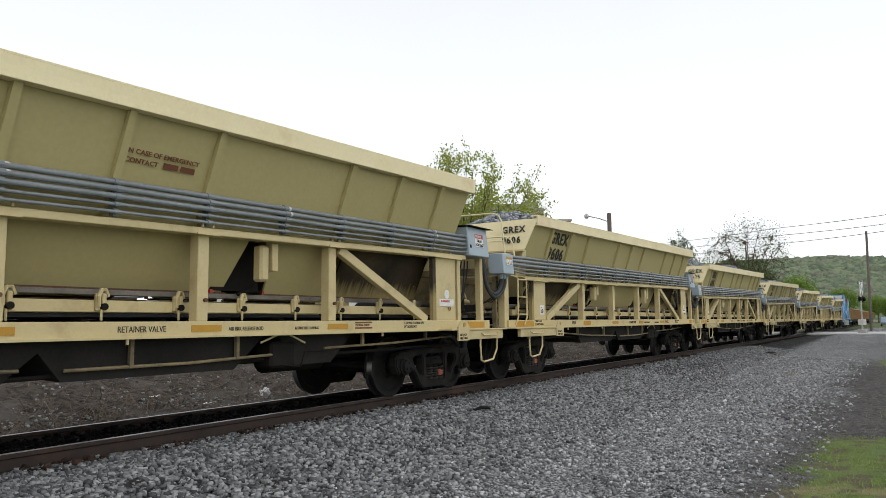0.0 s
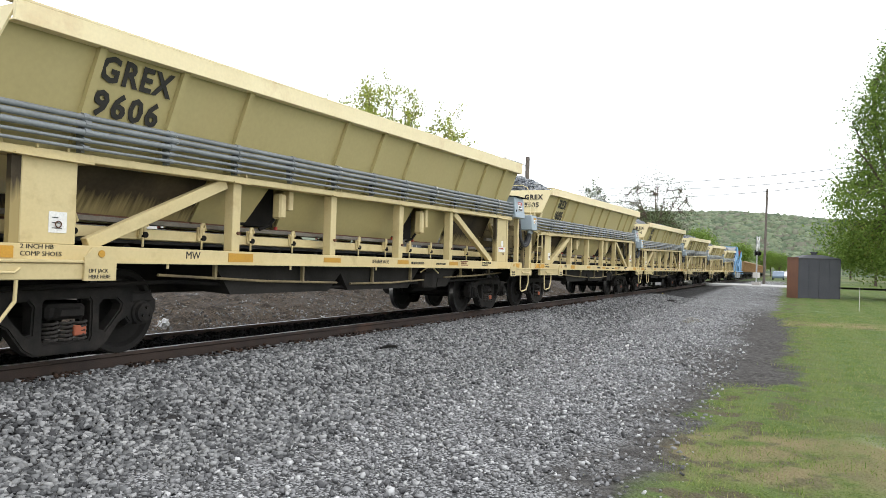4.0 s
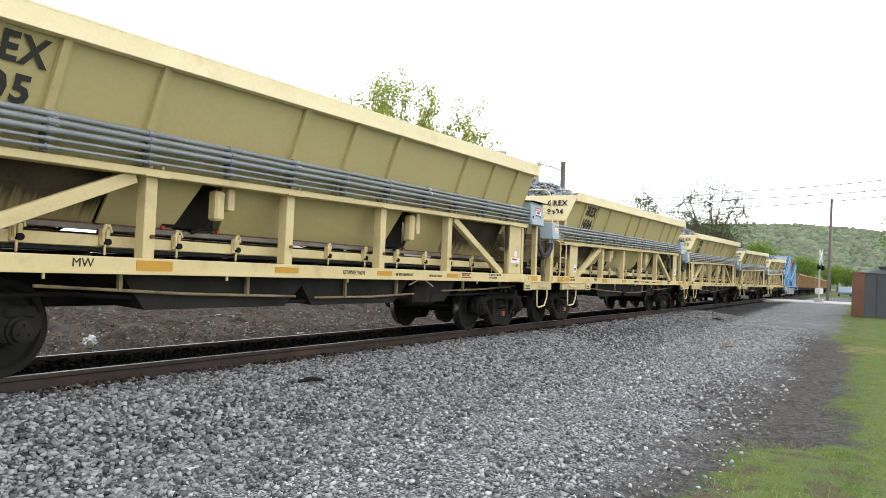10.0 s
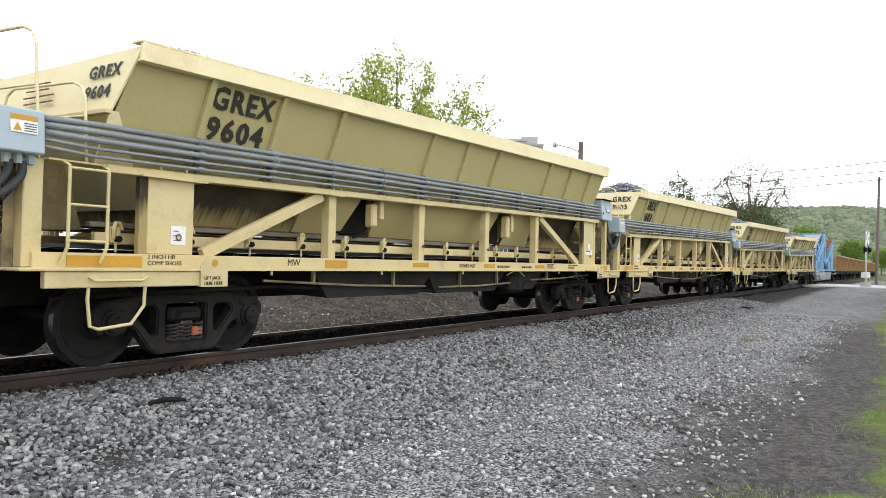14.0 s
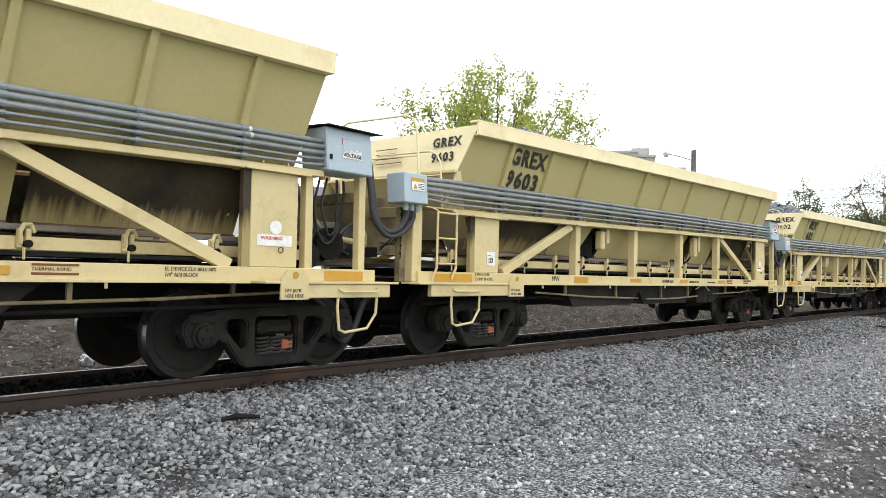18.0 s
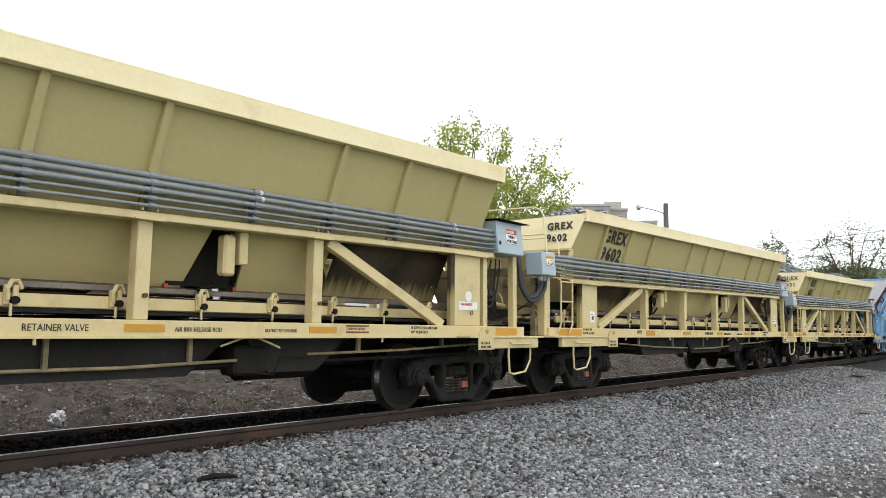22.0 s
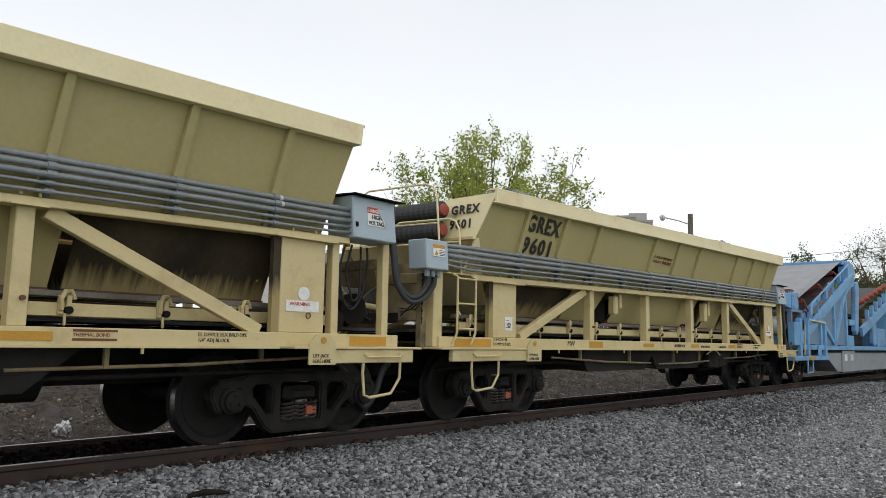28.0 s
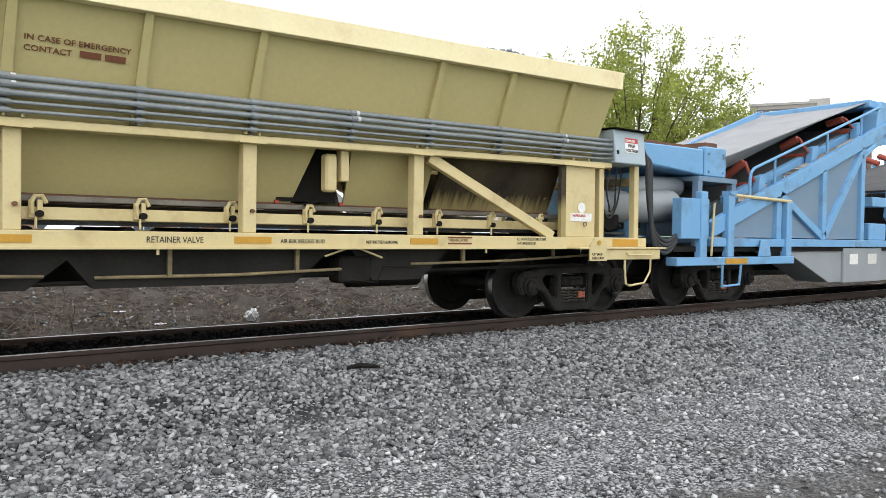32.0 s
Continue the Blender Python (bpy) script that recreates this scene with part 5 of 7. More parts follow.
for z in (3.36, 3.06):
    roll = part("hose_roll", lathe(0.76, z, [(-1.13, 0.12), (-1.11, 0.135), (0.28, 0.135), (0.3, 0.12)], None, 18), CABLE, hoppers[0], "rolled black corrugated hose")
    part("hose_cap", lathe(0.76, z, [(-1.18, 0.04), (-1.17, 0.085), (-1.135, 0.095)], None, 16), REDROLL, roll, "orange-red hose end cap")
    for i in range(14):
        part("hose_band", lathe(0.76, z, [(-1.07 + i * 0.098, 0.141), (-1.03 + i * 0.098, 0.141)], None, 18, False), BELT, roll)
for k, car in enumerate(hoppers):
    letters(car, NUMBERS[k], k in (0, 6))
    if k in (1, 3):
        hv = [c for c in car.children if c.name.startswith("switch_box")][0]
        torn = [(13.685, 3.075), (13.955, 3.075), (13.955, 2.95), (13.91, 2.935), (13.885, 2.96), (13.84, 2.92), (13.80, 2.945), (13.77, 2.9), (13.72, 2.93), (13.685, 2.88)]
        if k == 1:
            torn = [(13.84, 3.075), (13.955, 3.075), (13.955, 2.845), (13.92, 2.85), (13.925, 2.93), (13.89, 2.95), (13.86, 3.0)]
        part("torn_patch", prism(torn, -1.6735, -1.6715, axis="y"), BOXG, hv, "bare patch where the sign is torn off")
        part("torn_edge", prism([(x + 0.01, z - 0.012) for x, z in torn[3:9]] + [(x, z + 0.004) for x, z in torn[3:9][::-1]], -1.677, -1.674, axis="y"), WHITEP, hv, "curled white paper edge")
    heap = load(40 + k, HEAPS[k])
    TRAIN.append((heap, FIRST - k * CAR))


def settle(cars):
    """Trues the cars up: sills and platforms a little higher, platforms broader, the rim lower and further in."""
    broad = ("end_platform", "platform_skirt", "jack_plate", "lifting_eye", "stirrup_step", "grab_bar", "jack_lettering")
    fixed = ("wheelset", "wheel", "tread", "truck_frame", "bearing_cap", "spring", "friction_block", "bolster", "brake_beam", "coupler")
    done = set()
    for car in cars:
        for ob in car.children_recursive:
            kind = ob.name.split(".")[0]
            if ob.data in done or kind.startswith(fixed):
                continue
            done.add(ob.data)
            co = np.empty(len(ob.data.vertices) * 3)
            ob.data.vertices.foreach_get("co", co)
            co = co.reshape(-1, 3)
            u, y, z = co[:, 0].copy(), co[:, 1].copy(), co[:, 2].copy()
            flare = np.clip((z - 2.5) / 1.0, 0, 1)
            co[:, 2] += np.interp(z, (0.9, 1.25, 1.5, 2.3, 2.7, 3.4), (0.09, 0.09, 0.08, 0.025, 0.02, -0.02)) - 0.0048 * u * flare
            co[:, 1] += np.where(y < 0, 0.10, 0.0) * flare
            co[:, 0] += 0.12 * np.clip((1.9 - u) / 0.9, 0, 1) * np.clip((z - 2.93) / 0.635, 0, 1) * (kind != "hand_rail")
            if kind == "rim":
                co[:, 2] += (0.045 + 0.03 * np.clip((u - 9) / 4, 0, 1)) * np.clip((z - rim_z(u, 3.40)) / 0.12, 0, 1)
            if kind in broad:
                co[:, 1] += np.sign(y) * 0.20
            ob.data.vertices.foreach_set("co", co.ravel())
            ob.data.update()


settle(hoppers)


# ---------------------------------------------------------------- the blue conveyor car
def blue_car():
    car = thing("conveyor_car", "light blue unloading car with an inclined belt conveyor", "rail car")
    V = 1.5
    part("deck", box(0.3, 17.6, -1.45, 1.45, 1.42, 1.50), BLACKF, car, "dark steel deck")
    part("centre_sill", box(0.2, 17.8, -0.35, 0.35, 1.0, 1.42), BLACKF, car)
    for side in (-1, 1):
        a, b = sorted((side * (V - 0.12), side * V))
        part("side_sill", box(1.3, 17.4, a, b, 1.50, 1.64), BLUE, car, "light blue side sill", bevel=0.008)
        pl = part("end_platform", box(0.25, 3.75, *sorted((side * (V - 0.15), side * (V + 0.06))), 1.20, 1.33), BLUE, car, "light blue end platform", bevel=0.01)
        part("reflector", box(1.55, 2.2, *sorted((side * (V + 0.062), side * (V + 0.068))), 1.22, 1.31), ORANGE, pl)
        part("end_platform", box(15.2, 17.7, *sorted((side * (V - 0.4), side * (V + 0.06))), 1.20, 1.33), BLUE, car, bevel=0.01)
        # belly of grey steel
        bm = prism([(3.7, 1.42), (5.35, 0.80), (13.3, 0.76), (14.3, 1.42)], *sorted((side * 0.75, side * 1.42)), axis="y")
        part("belly", bm, GREYP, car, "light grey tapered underframe belly", bevel=0.01)
        part("battery_box", box(5.85, 7.55, *sorted((side * 1.3, side * 1.47)), 0.78, 1.48), GREYP, car, "light grey equipment locker", bevel=0.015)
        part("locker_plate", box(6.1, 6.45, *sorted((side * 1.472, side * 1.477)), 1.15, 1.36), WHITEP, car)
        part("locker_plate", box(6.9, 7.3, *sorted((side * 1.472, side * 1.477)), 1.15, 1.36), TRIM, car)
        part("tank", tube([(10.0, side * 1.15, 1.12), (10.06, side * 1.15, 1.12), (12.5, side * 1.15, 1.12), (12.56, side * 1.15, 1.12)], (0.2, 0.28, 0.28, 0.2), None, 16), GREYP, car, "grey cylindrical tank", smooth=True)
        # truss of the first conveyor
        y0, y1 = sorted((side * (V - 0.14), side * (V - 0.02)))
        def bar(x0, z0, x1, z1, t, name="truss_bar", mat=BLUE, ya=y0, yb=y1, bv=0.008):
            d = Vector((x1 - x0, 0, z1 - z0)).normalized()
            n = Vector((-d.z, 0, d.x)) * t
            A, B = Vector((x0, 0, z0)), Vector((x1, 0, z1))
            pts = [A - n, A + n, B + n, B - n]
            bm = prism([(p.x, p.z) for p in pts], ya, yb, axis="y")
            return part(name, bm, mat, car, "", bevel=bv)
        bar(1.3, 1.78, 7.75, 4.05, 0.13, "boom")
        for x in (3.35, 5.0, 6.6):
            zt = 1.78 + (x - 1.3) * 0.352
            part("truss_post", box(x - 0.08, x + 0.08, y0, y1, 1.64, zt - 0.1), BLUE, car, bevel=0.008)
        bar(3.4, 2.45, 4.95, 1.70, 0.07)
        bar(5.05, 1.70, 6.55, 3.4, 0.08)
        bar(6.65, 3.4, 7.7, 3.9, 0.06)
        for (xa, xb) in ((2.0, 3.27), (3.43, 4.92), (5.08, 6.52)):
            za, zb = 1.78 + (xa - 1.3) * 0.352 - 0.16, 1.78 + (xb - 1.3) * 0.352 - 0.16
            bm = prism([(xa, 1.66), (xb, 1.66), (xb, zb), (xa, max(za, 1.67))], *sorted((side * (V - 0.12), side * (V - 0.09))), axis="y")
            part("mesh_panel", bm, BLUEG, car, "grey-blue guard panel")
        # hand rail along the belt
        yr = side * (V - 0.1)
        bm = tube([(2.5, yr, 2.15), (2.5, yr, 2.68), (2.53, yr, 2.78), (2.62, yr, 2.86), (7.4, yr, 4.45), (7.7, yr, 4.45)], 0.026)
        for x in (3.3, 5.2, 6.6):
            tube([(x, yr, 2.1 + (x - 2.0) * 0.352), (x, yr, 2.82 + (x - 2.42) * 0.327)], 0.024, bm)
        part("hand_rail", bm, BLUE, car, "light blue pipe hand rail")
        # the head of the boom
        part("head_bracket", prism([(7.2, 3.6), (8.1, 3.75), (8.35, 4.35), (8.0, 4.55), (7.5, 4.6), (7.3, 4.3)], *sorted((side * 1.1, side * 1.42)), axis="y"), BLUE, car, "light blue head pulley bracket", bevel=0.01)
        part("post_cap", box(1.66, 1.84, *sorted((side * 1.40, side * 1.56)), 2.36, 2.42), BLUE, car)
        part("swing_arm", prism([(8.2, 3.9), (8.55, 3.95), (8.7, 3.75), (8.35, 2.15), (8.15, 2.02), (7.95, 2.15)], *sorted((side * 1.3, side * 1.46)), axis="y"), BLUE, car, "light blue rounded swing arm", bevel=0.03)
        part("arm_box", box(7.1, 7.9, *sorted((side * 1.1, side * 1.4)), 1.64, 2.0), BLUE, car, bevel=0.02)
        part("arm_table", box(7.1, 7.85, *sorted((side * 1.1, side * 1.45)), 2.35, 2.55), BLUE, car, bevel=0.01)
        part("machine_block", box(8.4, 9.7, *sorted((side * 0.7, side * 1.3)), 1.64, 2.7), TRUCKM, car, "greasy drive machinery", bevel=0.06)
        # second conveyor
        bar(8.9, 2.15, 15.4, 3.75, 0.16, "second_boom")
        for i in range(7):
            x = 10.0 + i * 0.8
            part("idler_stand", box(x - 0.1, x + 0.1, y0, y1, 2.5 + (x - 9.4) * 0.246, 2.85 + (x - 9.4) * 0.246), BLUE, car, bevel=0.01)
            part("roller", tube([(x, side * 1.0, 3.05 + (x - 9.4) * 0.2), (x, side * 1.35, 3.2 + (x - 9.4) * 0.2)], 0.08, None, 10), REDROLL, car, "orange-red belt roller")
        part("second_arm", prism([(10.7, 2.9), (11.1, 3.05), (11.4, 2.8), (11.3, 1.75), (11.0, 1.64), (10.75, 1.75)], *sorted((side * 1.3, side * 1.46)), axis="y"), BLUE, car, bevel=0.03)
        part("cabinet", box(11.6, 13.2, *sorted((side * 0.8, side * 1.42)), 1.64, 2.35), BLUE, car, "light blue cabinet", bevel=0.02)
        part("cabinet", box(13.6, 15.6, *sorted((side * 0.7, side * 1.45)), 1.64, 3.05), BLUE, car, "light blue cabinet", bevel=0.02)
        # end gear
        part("control_box", box(0.4, 1.14, *sorted((side * 1.34, side * 1.52)), 1.62, 2.26), BLUE, car, "light blue control box", bevel=0.012)
        for x, zt in ((0.98, 2.38), (1.75, 2.36), (3.6, 2.3)):
            part("rail_post", box(x - 0.09, x + 0.09, *sorted((side * 1.42, side * 1.54)), 1.33, zt), BLUE, car, bevel=0.01)
        part("platform_rail", tube([(1.75, side * 1.5, 2.36), (3.7, side * 1.5, 2.32)], 0.028), CREAM, car, "pale worn rail tube")
        part("grab_bar", tube([(1.15, side * 1.56, 1.35), (1.15, side * 1.6, 2.2)], 0.018), CREAM, car)
        part("jack_plate", prism([(2.55, 1.33), (2.95, 1.33), (2.87, 1.62), (2.63, 1.62)], *sorted((side * 1.54, side * 1.57)), axis="y"), BLUE, car, bevel=0.008)
        part("stirrup_step", tube([(1.5, side * 1.54, 1.2), (1.5, side * 1.54, 0.85), (2.0, side * 1.54, 0.87), (2.05, side * 1.54, 1.2)], 0.022), BLUE, car)
        # idler rollers beside the first belt
        for x in (2.75, 4.6, 6.4):
            zf = 2.70 + (x - 2.16) * 0.355
            w = 0.36 - 0.059 * (x - 2.0)
            part("roller", tube([(x, side * 0.80, zf - 0.14), (x + 0.02, side * 1.12, zf - 0.14 + 0.72 * w)], 0.07, None, 12), REDROLL, car, "orange-red belt roller")
            part("roller", tube([(x + 0.25, side * 0.6, zf - 0.33), (x + 0.25, side * 1.15, zf - 0.30)], 0.06, None, 12), REDROLL, car, "orange-red return roller")
            part("roller_stand", prism([(x + 0.2, zf - 0.46), (x + 0.42, zf - 0.36), (x + 0.46, zf - 0.1), (x + 0.24, zf - 0.16)], *sorted((side * 1.17, side * 1.3)), axis="y"), BLUE, car, bevel=0.008)
            part("roller_arm", tube([(x, side * 1.14, zf - 0.12 + 0.68 * w), (x + 0.06, side * 1.2, zf - 0.12), (x + 0.2, side * 1.22, zf - 0.25)], 0.03, None, 8), REDROLL, car)
        bar(2.2, 2.3, 7.4, 4.05, 0.07, "inner_rail", BLUE, *sorted((side * 1.02, side * 1.14)))
    # hood, ducts and trough at the left end
    part("hopper_hood", hexa([(-0.75, -1.15, 2.84), (-0.75, 1.15, 2.84), (1.5, 1.15, 2.68), (1.5, -1.15, 2.68), (-0.75, -1.15, 3.1), (-0.75, 1.15, 3.1), (1.5, 1.15, 3.12), (1.5, -1.15, 3.12)][::-1]), BLUE, car, "light blue receiving hopper", bevel=0.02)
    part("hood_block", box(1.502, 2.12, -1.18, 1.18, 2.67, 3.17), BLUE, car, "light blue bolted end block", bevel=0.02)
    part("block_plate", box(1.62, 1.95, -1.1, 0.6, 3.17, 3.25), RUST, car, "rusty plate")
    part("hood_rim", box(-0.6, 1.4, -1.1, 1.1, 3.12, 3.16), RUST, car, "rusty hopper lip")
    part("hood_table", box(1.3, 2.43, -1.2, 1.2, 2.58, 2.665), BLUEG, car, "grey-blue hopper table", bevel=0.006)
    for x in (1.6, 2.02):
        for z in (2.75, 3.05):
            part("bolt", disc(x, z, -1.2, -1.181, 0.02, None, 6), BLUEG, car)
    part("duct", tube([(-1.0, -0.9, 2.05), (-0.9, -0.9, 2.08), (0.9, -0.9, 2.15), (1.0, -0.9, 2.15)], (0.18, 0.25, 0.27, 0.2), None, 16), GREYP, car, "dented grey duct", smooth=True)
    part("duct", tube([(-0.4, -0.75, 2.42), (1.3, -0.75, 2.5)], 0.17, None, 16), GREYP, car, smooth=True)
    part("hood_leg", box(-0.3, -0.15, -1.1, 1.1, 1.5, 2.62), BLUE, car)
    part("hood_leg", box(2.3, 2.42, -1.19, -1.08, 1.5, 2.58), BLUEG, car)
    part("hood_leg", box(1.3, 1.42, -1.19, -1.08, 1.5, 2.58), BLUEG, car)
    bm = bmesh.new()
    for i in range(14):
        x0, x1 = 2.0 + i * 0.39, 2.0 + (i + 1) * 0.39
        z0, z1 = 2.65 + i * 0.1385, 2.65 + (i + 1) * 0.1385
        w0, w1 = 0.36 - i * 0.023, 0.36 - (i + 1) * 0.023
        for ya, yb, da, db, ea, eb in ((-1.22, -0.8, w0, 0.0, w1, 0.0), (-0.8, 0.8, 0.0, 0.0, 0.0, 0.0), (0.8, 1.22, 0.0, w0, 0.0, w1)):
            hexa([(x0, ya, z0 + da), (x0, yb, z0 + db), (x0, yb, z0 + db + 0.02), (x0, ya, z0 + da + 0.02), (x1, ya, z1 + ea), (x1, yb, z1 + eb), (x1, yb, z1 + eb + 0.02), (x1, ya, z1 + ea + 0.02)], bm)
    bmesh.ops.remove_doubles(bm, verts=bm.verts[:], dist=0.002)
    part("conveyor_belt", bm, material("grey_worn_belt", (0.33, 0.33, 0.335), 0.7, second=(0.24, 0.24, 0.24), amount=0.6, scale=2, bump=0.1), car, "troughed grey rubber belt")
    part("head_pulley", tube([(7.9, -1.1, 4.3), (7.9, 1.1, 4.3)], 0.24, None, 18), BLACKF, car, "dark head pulley")
    part("top_beam", box(7.2, 8.2, -1.3, 1.3, 4.45, 4.62), BLUE, car, bevel=0.02)
    bm = hexa([(9.0, -1.1, 2.75), (9.0, 1.1, 2.75), (9.0, 1.1, 2.8), (9.0, -1.1, 2.8), (15.4, -1.1, 4.15), (15.4, 1.1, 4.15), (15.4, 1.1, 4.2), (15.4, -1.1, 4.2)])
    zr = lambda x: 2.70 + (x - 2.16) * 0.355 - 0.42
    part("return_belt", hexa([(1.6, -1.0, zr(1.6)), (7.0, -1.0, zr(7.0)), (7.0, 1.0, zr(7.0)), (1.6, 1.0, zr(1.6)), (1.6, -1.0, zr(1.6) + 0.03), (7.0, -1.0, zr(7.0) + 0.03), (7.0, 1.0, zr(7.0) + 0.03), (1.6, 1.0, zr(1.6) + 0.03)]), BELT, car, "dark return belt")
    part("far_screen", hexa([(1.6, 1.04, zr(1.6)), (7.0, 1.04, zr(7.0)), (7.0, 1.1, zr(7.0)), (1.6, 1.1, zr(1.6)), (1.6, 1.04, zr(1.6) + 0.62), (7.0, 1.04, zr(7.0) + 0.62), (7.0, 1.1, zr(7.0) + 0.62), (1.6, 1.1, zr(1.6) + 0.62)]), BLUE, car, "light blue conveyor side plate")
    part("second_belt", bm, BELT, car, "grey rubber belt")
    part("outer_beam", box(15.2, 17.4, -1.3, 1.3, 2.9, 3.3), DUMPO, car, bevel=0.03)
    for i in range(4):
        part("cable", tube(bend([(-0.5, -1.42, 3.0 - 0.06 * i), (-0.4 + 0.03 * i, -1.45, 2.75), (-0.33 + 0.02 * i, -1.45, 2.2), (-0.2, -1.45, 1.75 - 0.06 * i), (0.1, -1.45, 1.58 - 0.06 * i), (0.42, -1.42, 1.68 - 0.03 * i)]), 0.033, None, 8), CABLE, car, "drooping black power cable", smooth=True)
    for c in (2.15, 15.9):
        truck(car, c)
        for s in (-0.889, 0.889):
            wheelset(car, c + s)
    return car


bluecar = blue_car()
TRAIN.append((bluecar, FIRST + CAR))


# ---------------------------------------------------------------- the dump cars behind it
def dump_car():
    car = thing("dump_car", "orange-brown side-dump car with ribbed body", "rail car", "dump cars of the train")
    part("floor_frame", box(0.3, 14.2, -1.3, 1.3, 1.2, 1.5), BLACKF, car, bevel=0.02)
    part("body", hexa([(0.5, -1.3, 1.5), (0.5, 1.3, 1.5), (14.0, 1.3, 1.5), (14.0, -1.3, 1.5), (0.4, -1.55, 2.95), (0.4, 1.55, 2.95), (14.1, 1.55, 2.95), (14.1, -1.55, 2.95)][::-1]), DUMPO, car, "orange-brown ribbed dump body", bevel=0.02)
    for side in (-1, 1):
        part("top_rail", box(0.35, 14.15, *sorted((side * 1.5, side * 1.64)), 2.9, 3.05), DUMPO, car, bevel=0.01)
        for i in range(12):
            x = 0.9 + i * 1.15
            part("rib", hexa([(x, side * 1.3, 1.5), (x + 0.12, side * 1.3, 1.5), (x + 0.12, side * 1.4, 1.5), (x, side * 1.4, 1.5), (x, side * 1.55, 2.9), (x + 0.12, side * 1.55, 2.9), (x + 0.12, side * 1.64, 2.9), (x, side * 1.64, 2.9)]), DUMPO, car)
    for c in (2.0, 12.5):
        truck(car, c)
        for s in (-0.889, 0.889):
            wheelset(car, c + s)
    return car


first_dump = dump_car()
for i in range(7):
    x = FIRST + CAR + 18.3 + i * 14.6
    d = first_dump if i == 0 else copy_thing(first_dump, pose(x, TRACK_Y, 0))
    d.location = (x, TRACK_Y, 0)
    TRAIN.append((d, x))


# ---------------------------------------------------------------- trees and brush
def leaves(name, centres, per, spread, size, mat, rng, parent):
    """Leaf clumps: many small folded leaves round each centre, in one mesh."""
    c = np.repeat(np.asarray(centres), per, 0)
    n = len(c)
    p = c + rng.normal(0, 1, (n, 3)) * spread
    a, b = rng.normal(0, 1, (n, 3)), rng.normal(0, 1, (n, 3))
    a /= np.linalg.norm(a, axis=1)[:, None]
    b -= (a * b).sum(1)[:, None] * a
    b /= np.linalg.norm(b, axis=1)[:, None]
    s = size * rng.uniform(0.6, 1.4, (n, 1))
    nrm = np.cross(a, b)
    v = np.stack([p - a * s, p + b * s * 0.5 + nrm * s * 0.15, p + a * s, p - b * s * 0.5 + nrm * s * 0.15], 1).reshape(-1, 3)
    me = bpy.data.meshes.new(name)
    me.vertices.add(n * 4)
    me.vertices.foreach_set("co", v.ravel())
    me.loops.add(n * 4)
    me.loops.foreach_set("vertex_index", np.arange(n * 4, dtype=np.int32))
    me.polygons.add(n)
    me.polygons.foreach_set("loop_start", np.arange(0, n * 4, 4, dtype=np.int32))
    me.update(calc_edges=True)
    me.materials.append(mat)
    ob = new(name, me)
    ob.parent = parent
    return ob


def tree(name, label, at, height, reach, low, mat, seed, limbs=9, clumps=120, per=40, size=0.08, spread=0.26, radius=0.15, fork=0.3, shape=1.0, group="", bare=0.0):
    """A tapered trunk that forks into limbs and twigs; each twig ends in a clump of small leaves. shape under 1 widens the top."""
    rng = np.random.default_rng(seed)
    t = thing(name, label, "tree", group, at=at)
    bm = bmesh.new()
    f = np.array([0.05, 0.0, height * fork])
    tube([(0, 0, -0.3), (0.03, 0.02, f[2] * 0.5), tuple(f)], (radius * 1.25, radius, radius * 0.85), bm, 8)
    mid, half = (height + low) / 2, (height - low) / 2
    nodes = []
    for j in range(limbs):
        a = j * math.tau / limbs + rng.uniform(-0.35, 0.35)
        e_ = rng.uniform(0.15, 0.95)
        end = np.array([math.cos(a) * reach * 0.72 * math.cos(e_ * 1.3), math.sin(a) * reach * 0.72 * math.cos(e_ * 1.3), low + (height - low) * (0.3 + 0.62 * e_)])
        k = [f + (end - f) * s + np.array([0, 0, 0.12 * (height - low) * math.sin(math.pi * s)]) * (1 - e_) + rng.normal(0, 0.06, 3) for s in (0, 0.25, 0.5, 0.75, 1.0)]
        tube([tuple(p) for p in k], [radius * 0.55 * (1 - 0.8 * s) + 0.008 for s in (0, 0.25, 0.5, 0.75, 1.0)], bm, 6)
        nodes += k[1:]
    nodes = np.array(nodes)
    tips = []
    while len(tips) < clumps:
        d = rng.normal(0, 1, 3)
        d /= np.linalg.norm(d)
        r = rng.uniform(0.25, 1.0) ** 0.45 * (0.86 + 0.2 * noise.noise(Vector(d * 2.3 + seed)))
        p = np.array([d[0] * reach * r, d[1] * reach * r, mid + d[2] * half * r])
        k = (p[2] - low) / (height - low)
        if shape > 1:
            k = rng.uniform(0, 1) ** 1.4
            a, q = rng.uniform(0, math.tau), rng.uniform(0.1, 1) ** 0.5
            q *= reach * (1 - k) ** 0.62 * min(1, 0.55 + 3 * k) * (0.88 + 0.3 * noise.noise(Vector((math.cos(a) * 2, math.sin(a) * 2, k * 6))))
            p = np.array([q * math.cos(a), q * math.sin(a), low + (height - low) * k])
        if p[2] < low or noise.noise(Vector(p * 0.7 + seed * 3.0)) < -0.22:
            continue
        tips.append(p)
    tips = np.array(tips)
    for p in tips:
        q = nodes[np.argmin(((nodes - p) ** 2).sum(1))]
        m = (p + q) / 2 + rng.normal(0, 0.08, 3)
        tube([tuple(q), tuple(m), tuple(p)], (0.02 + radius * 0.06, 0.014, 0.006), bm, 4)
    part("trunk", bm, BARK, t, "brown bark trunk and limbs")
    if bare < 1:
        leaves("crown", tips[rng.uniform(0, 1, len(tips)) >= bare], per, spread, size, mat, rng, t)
    return t


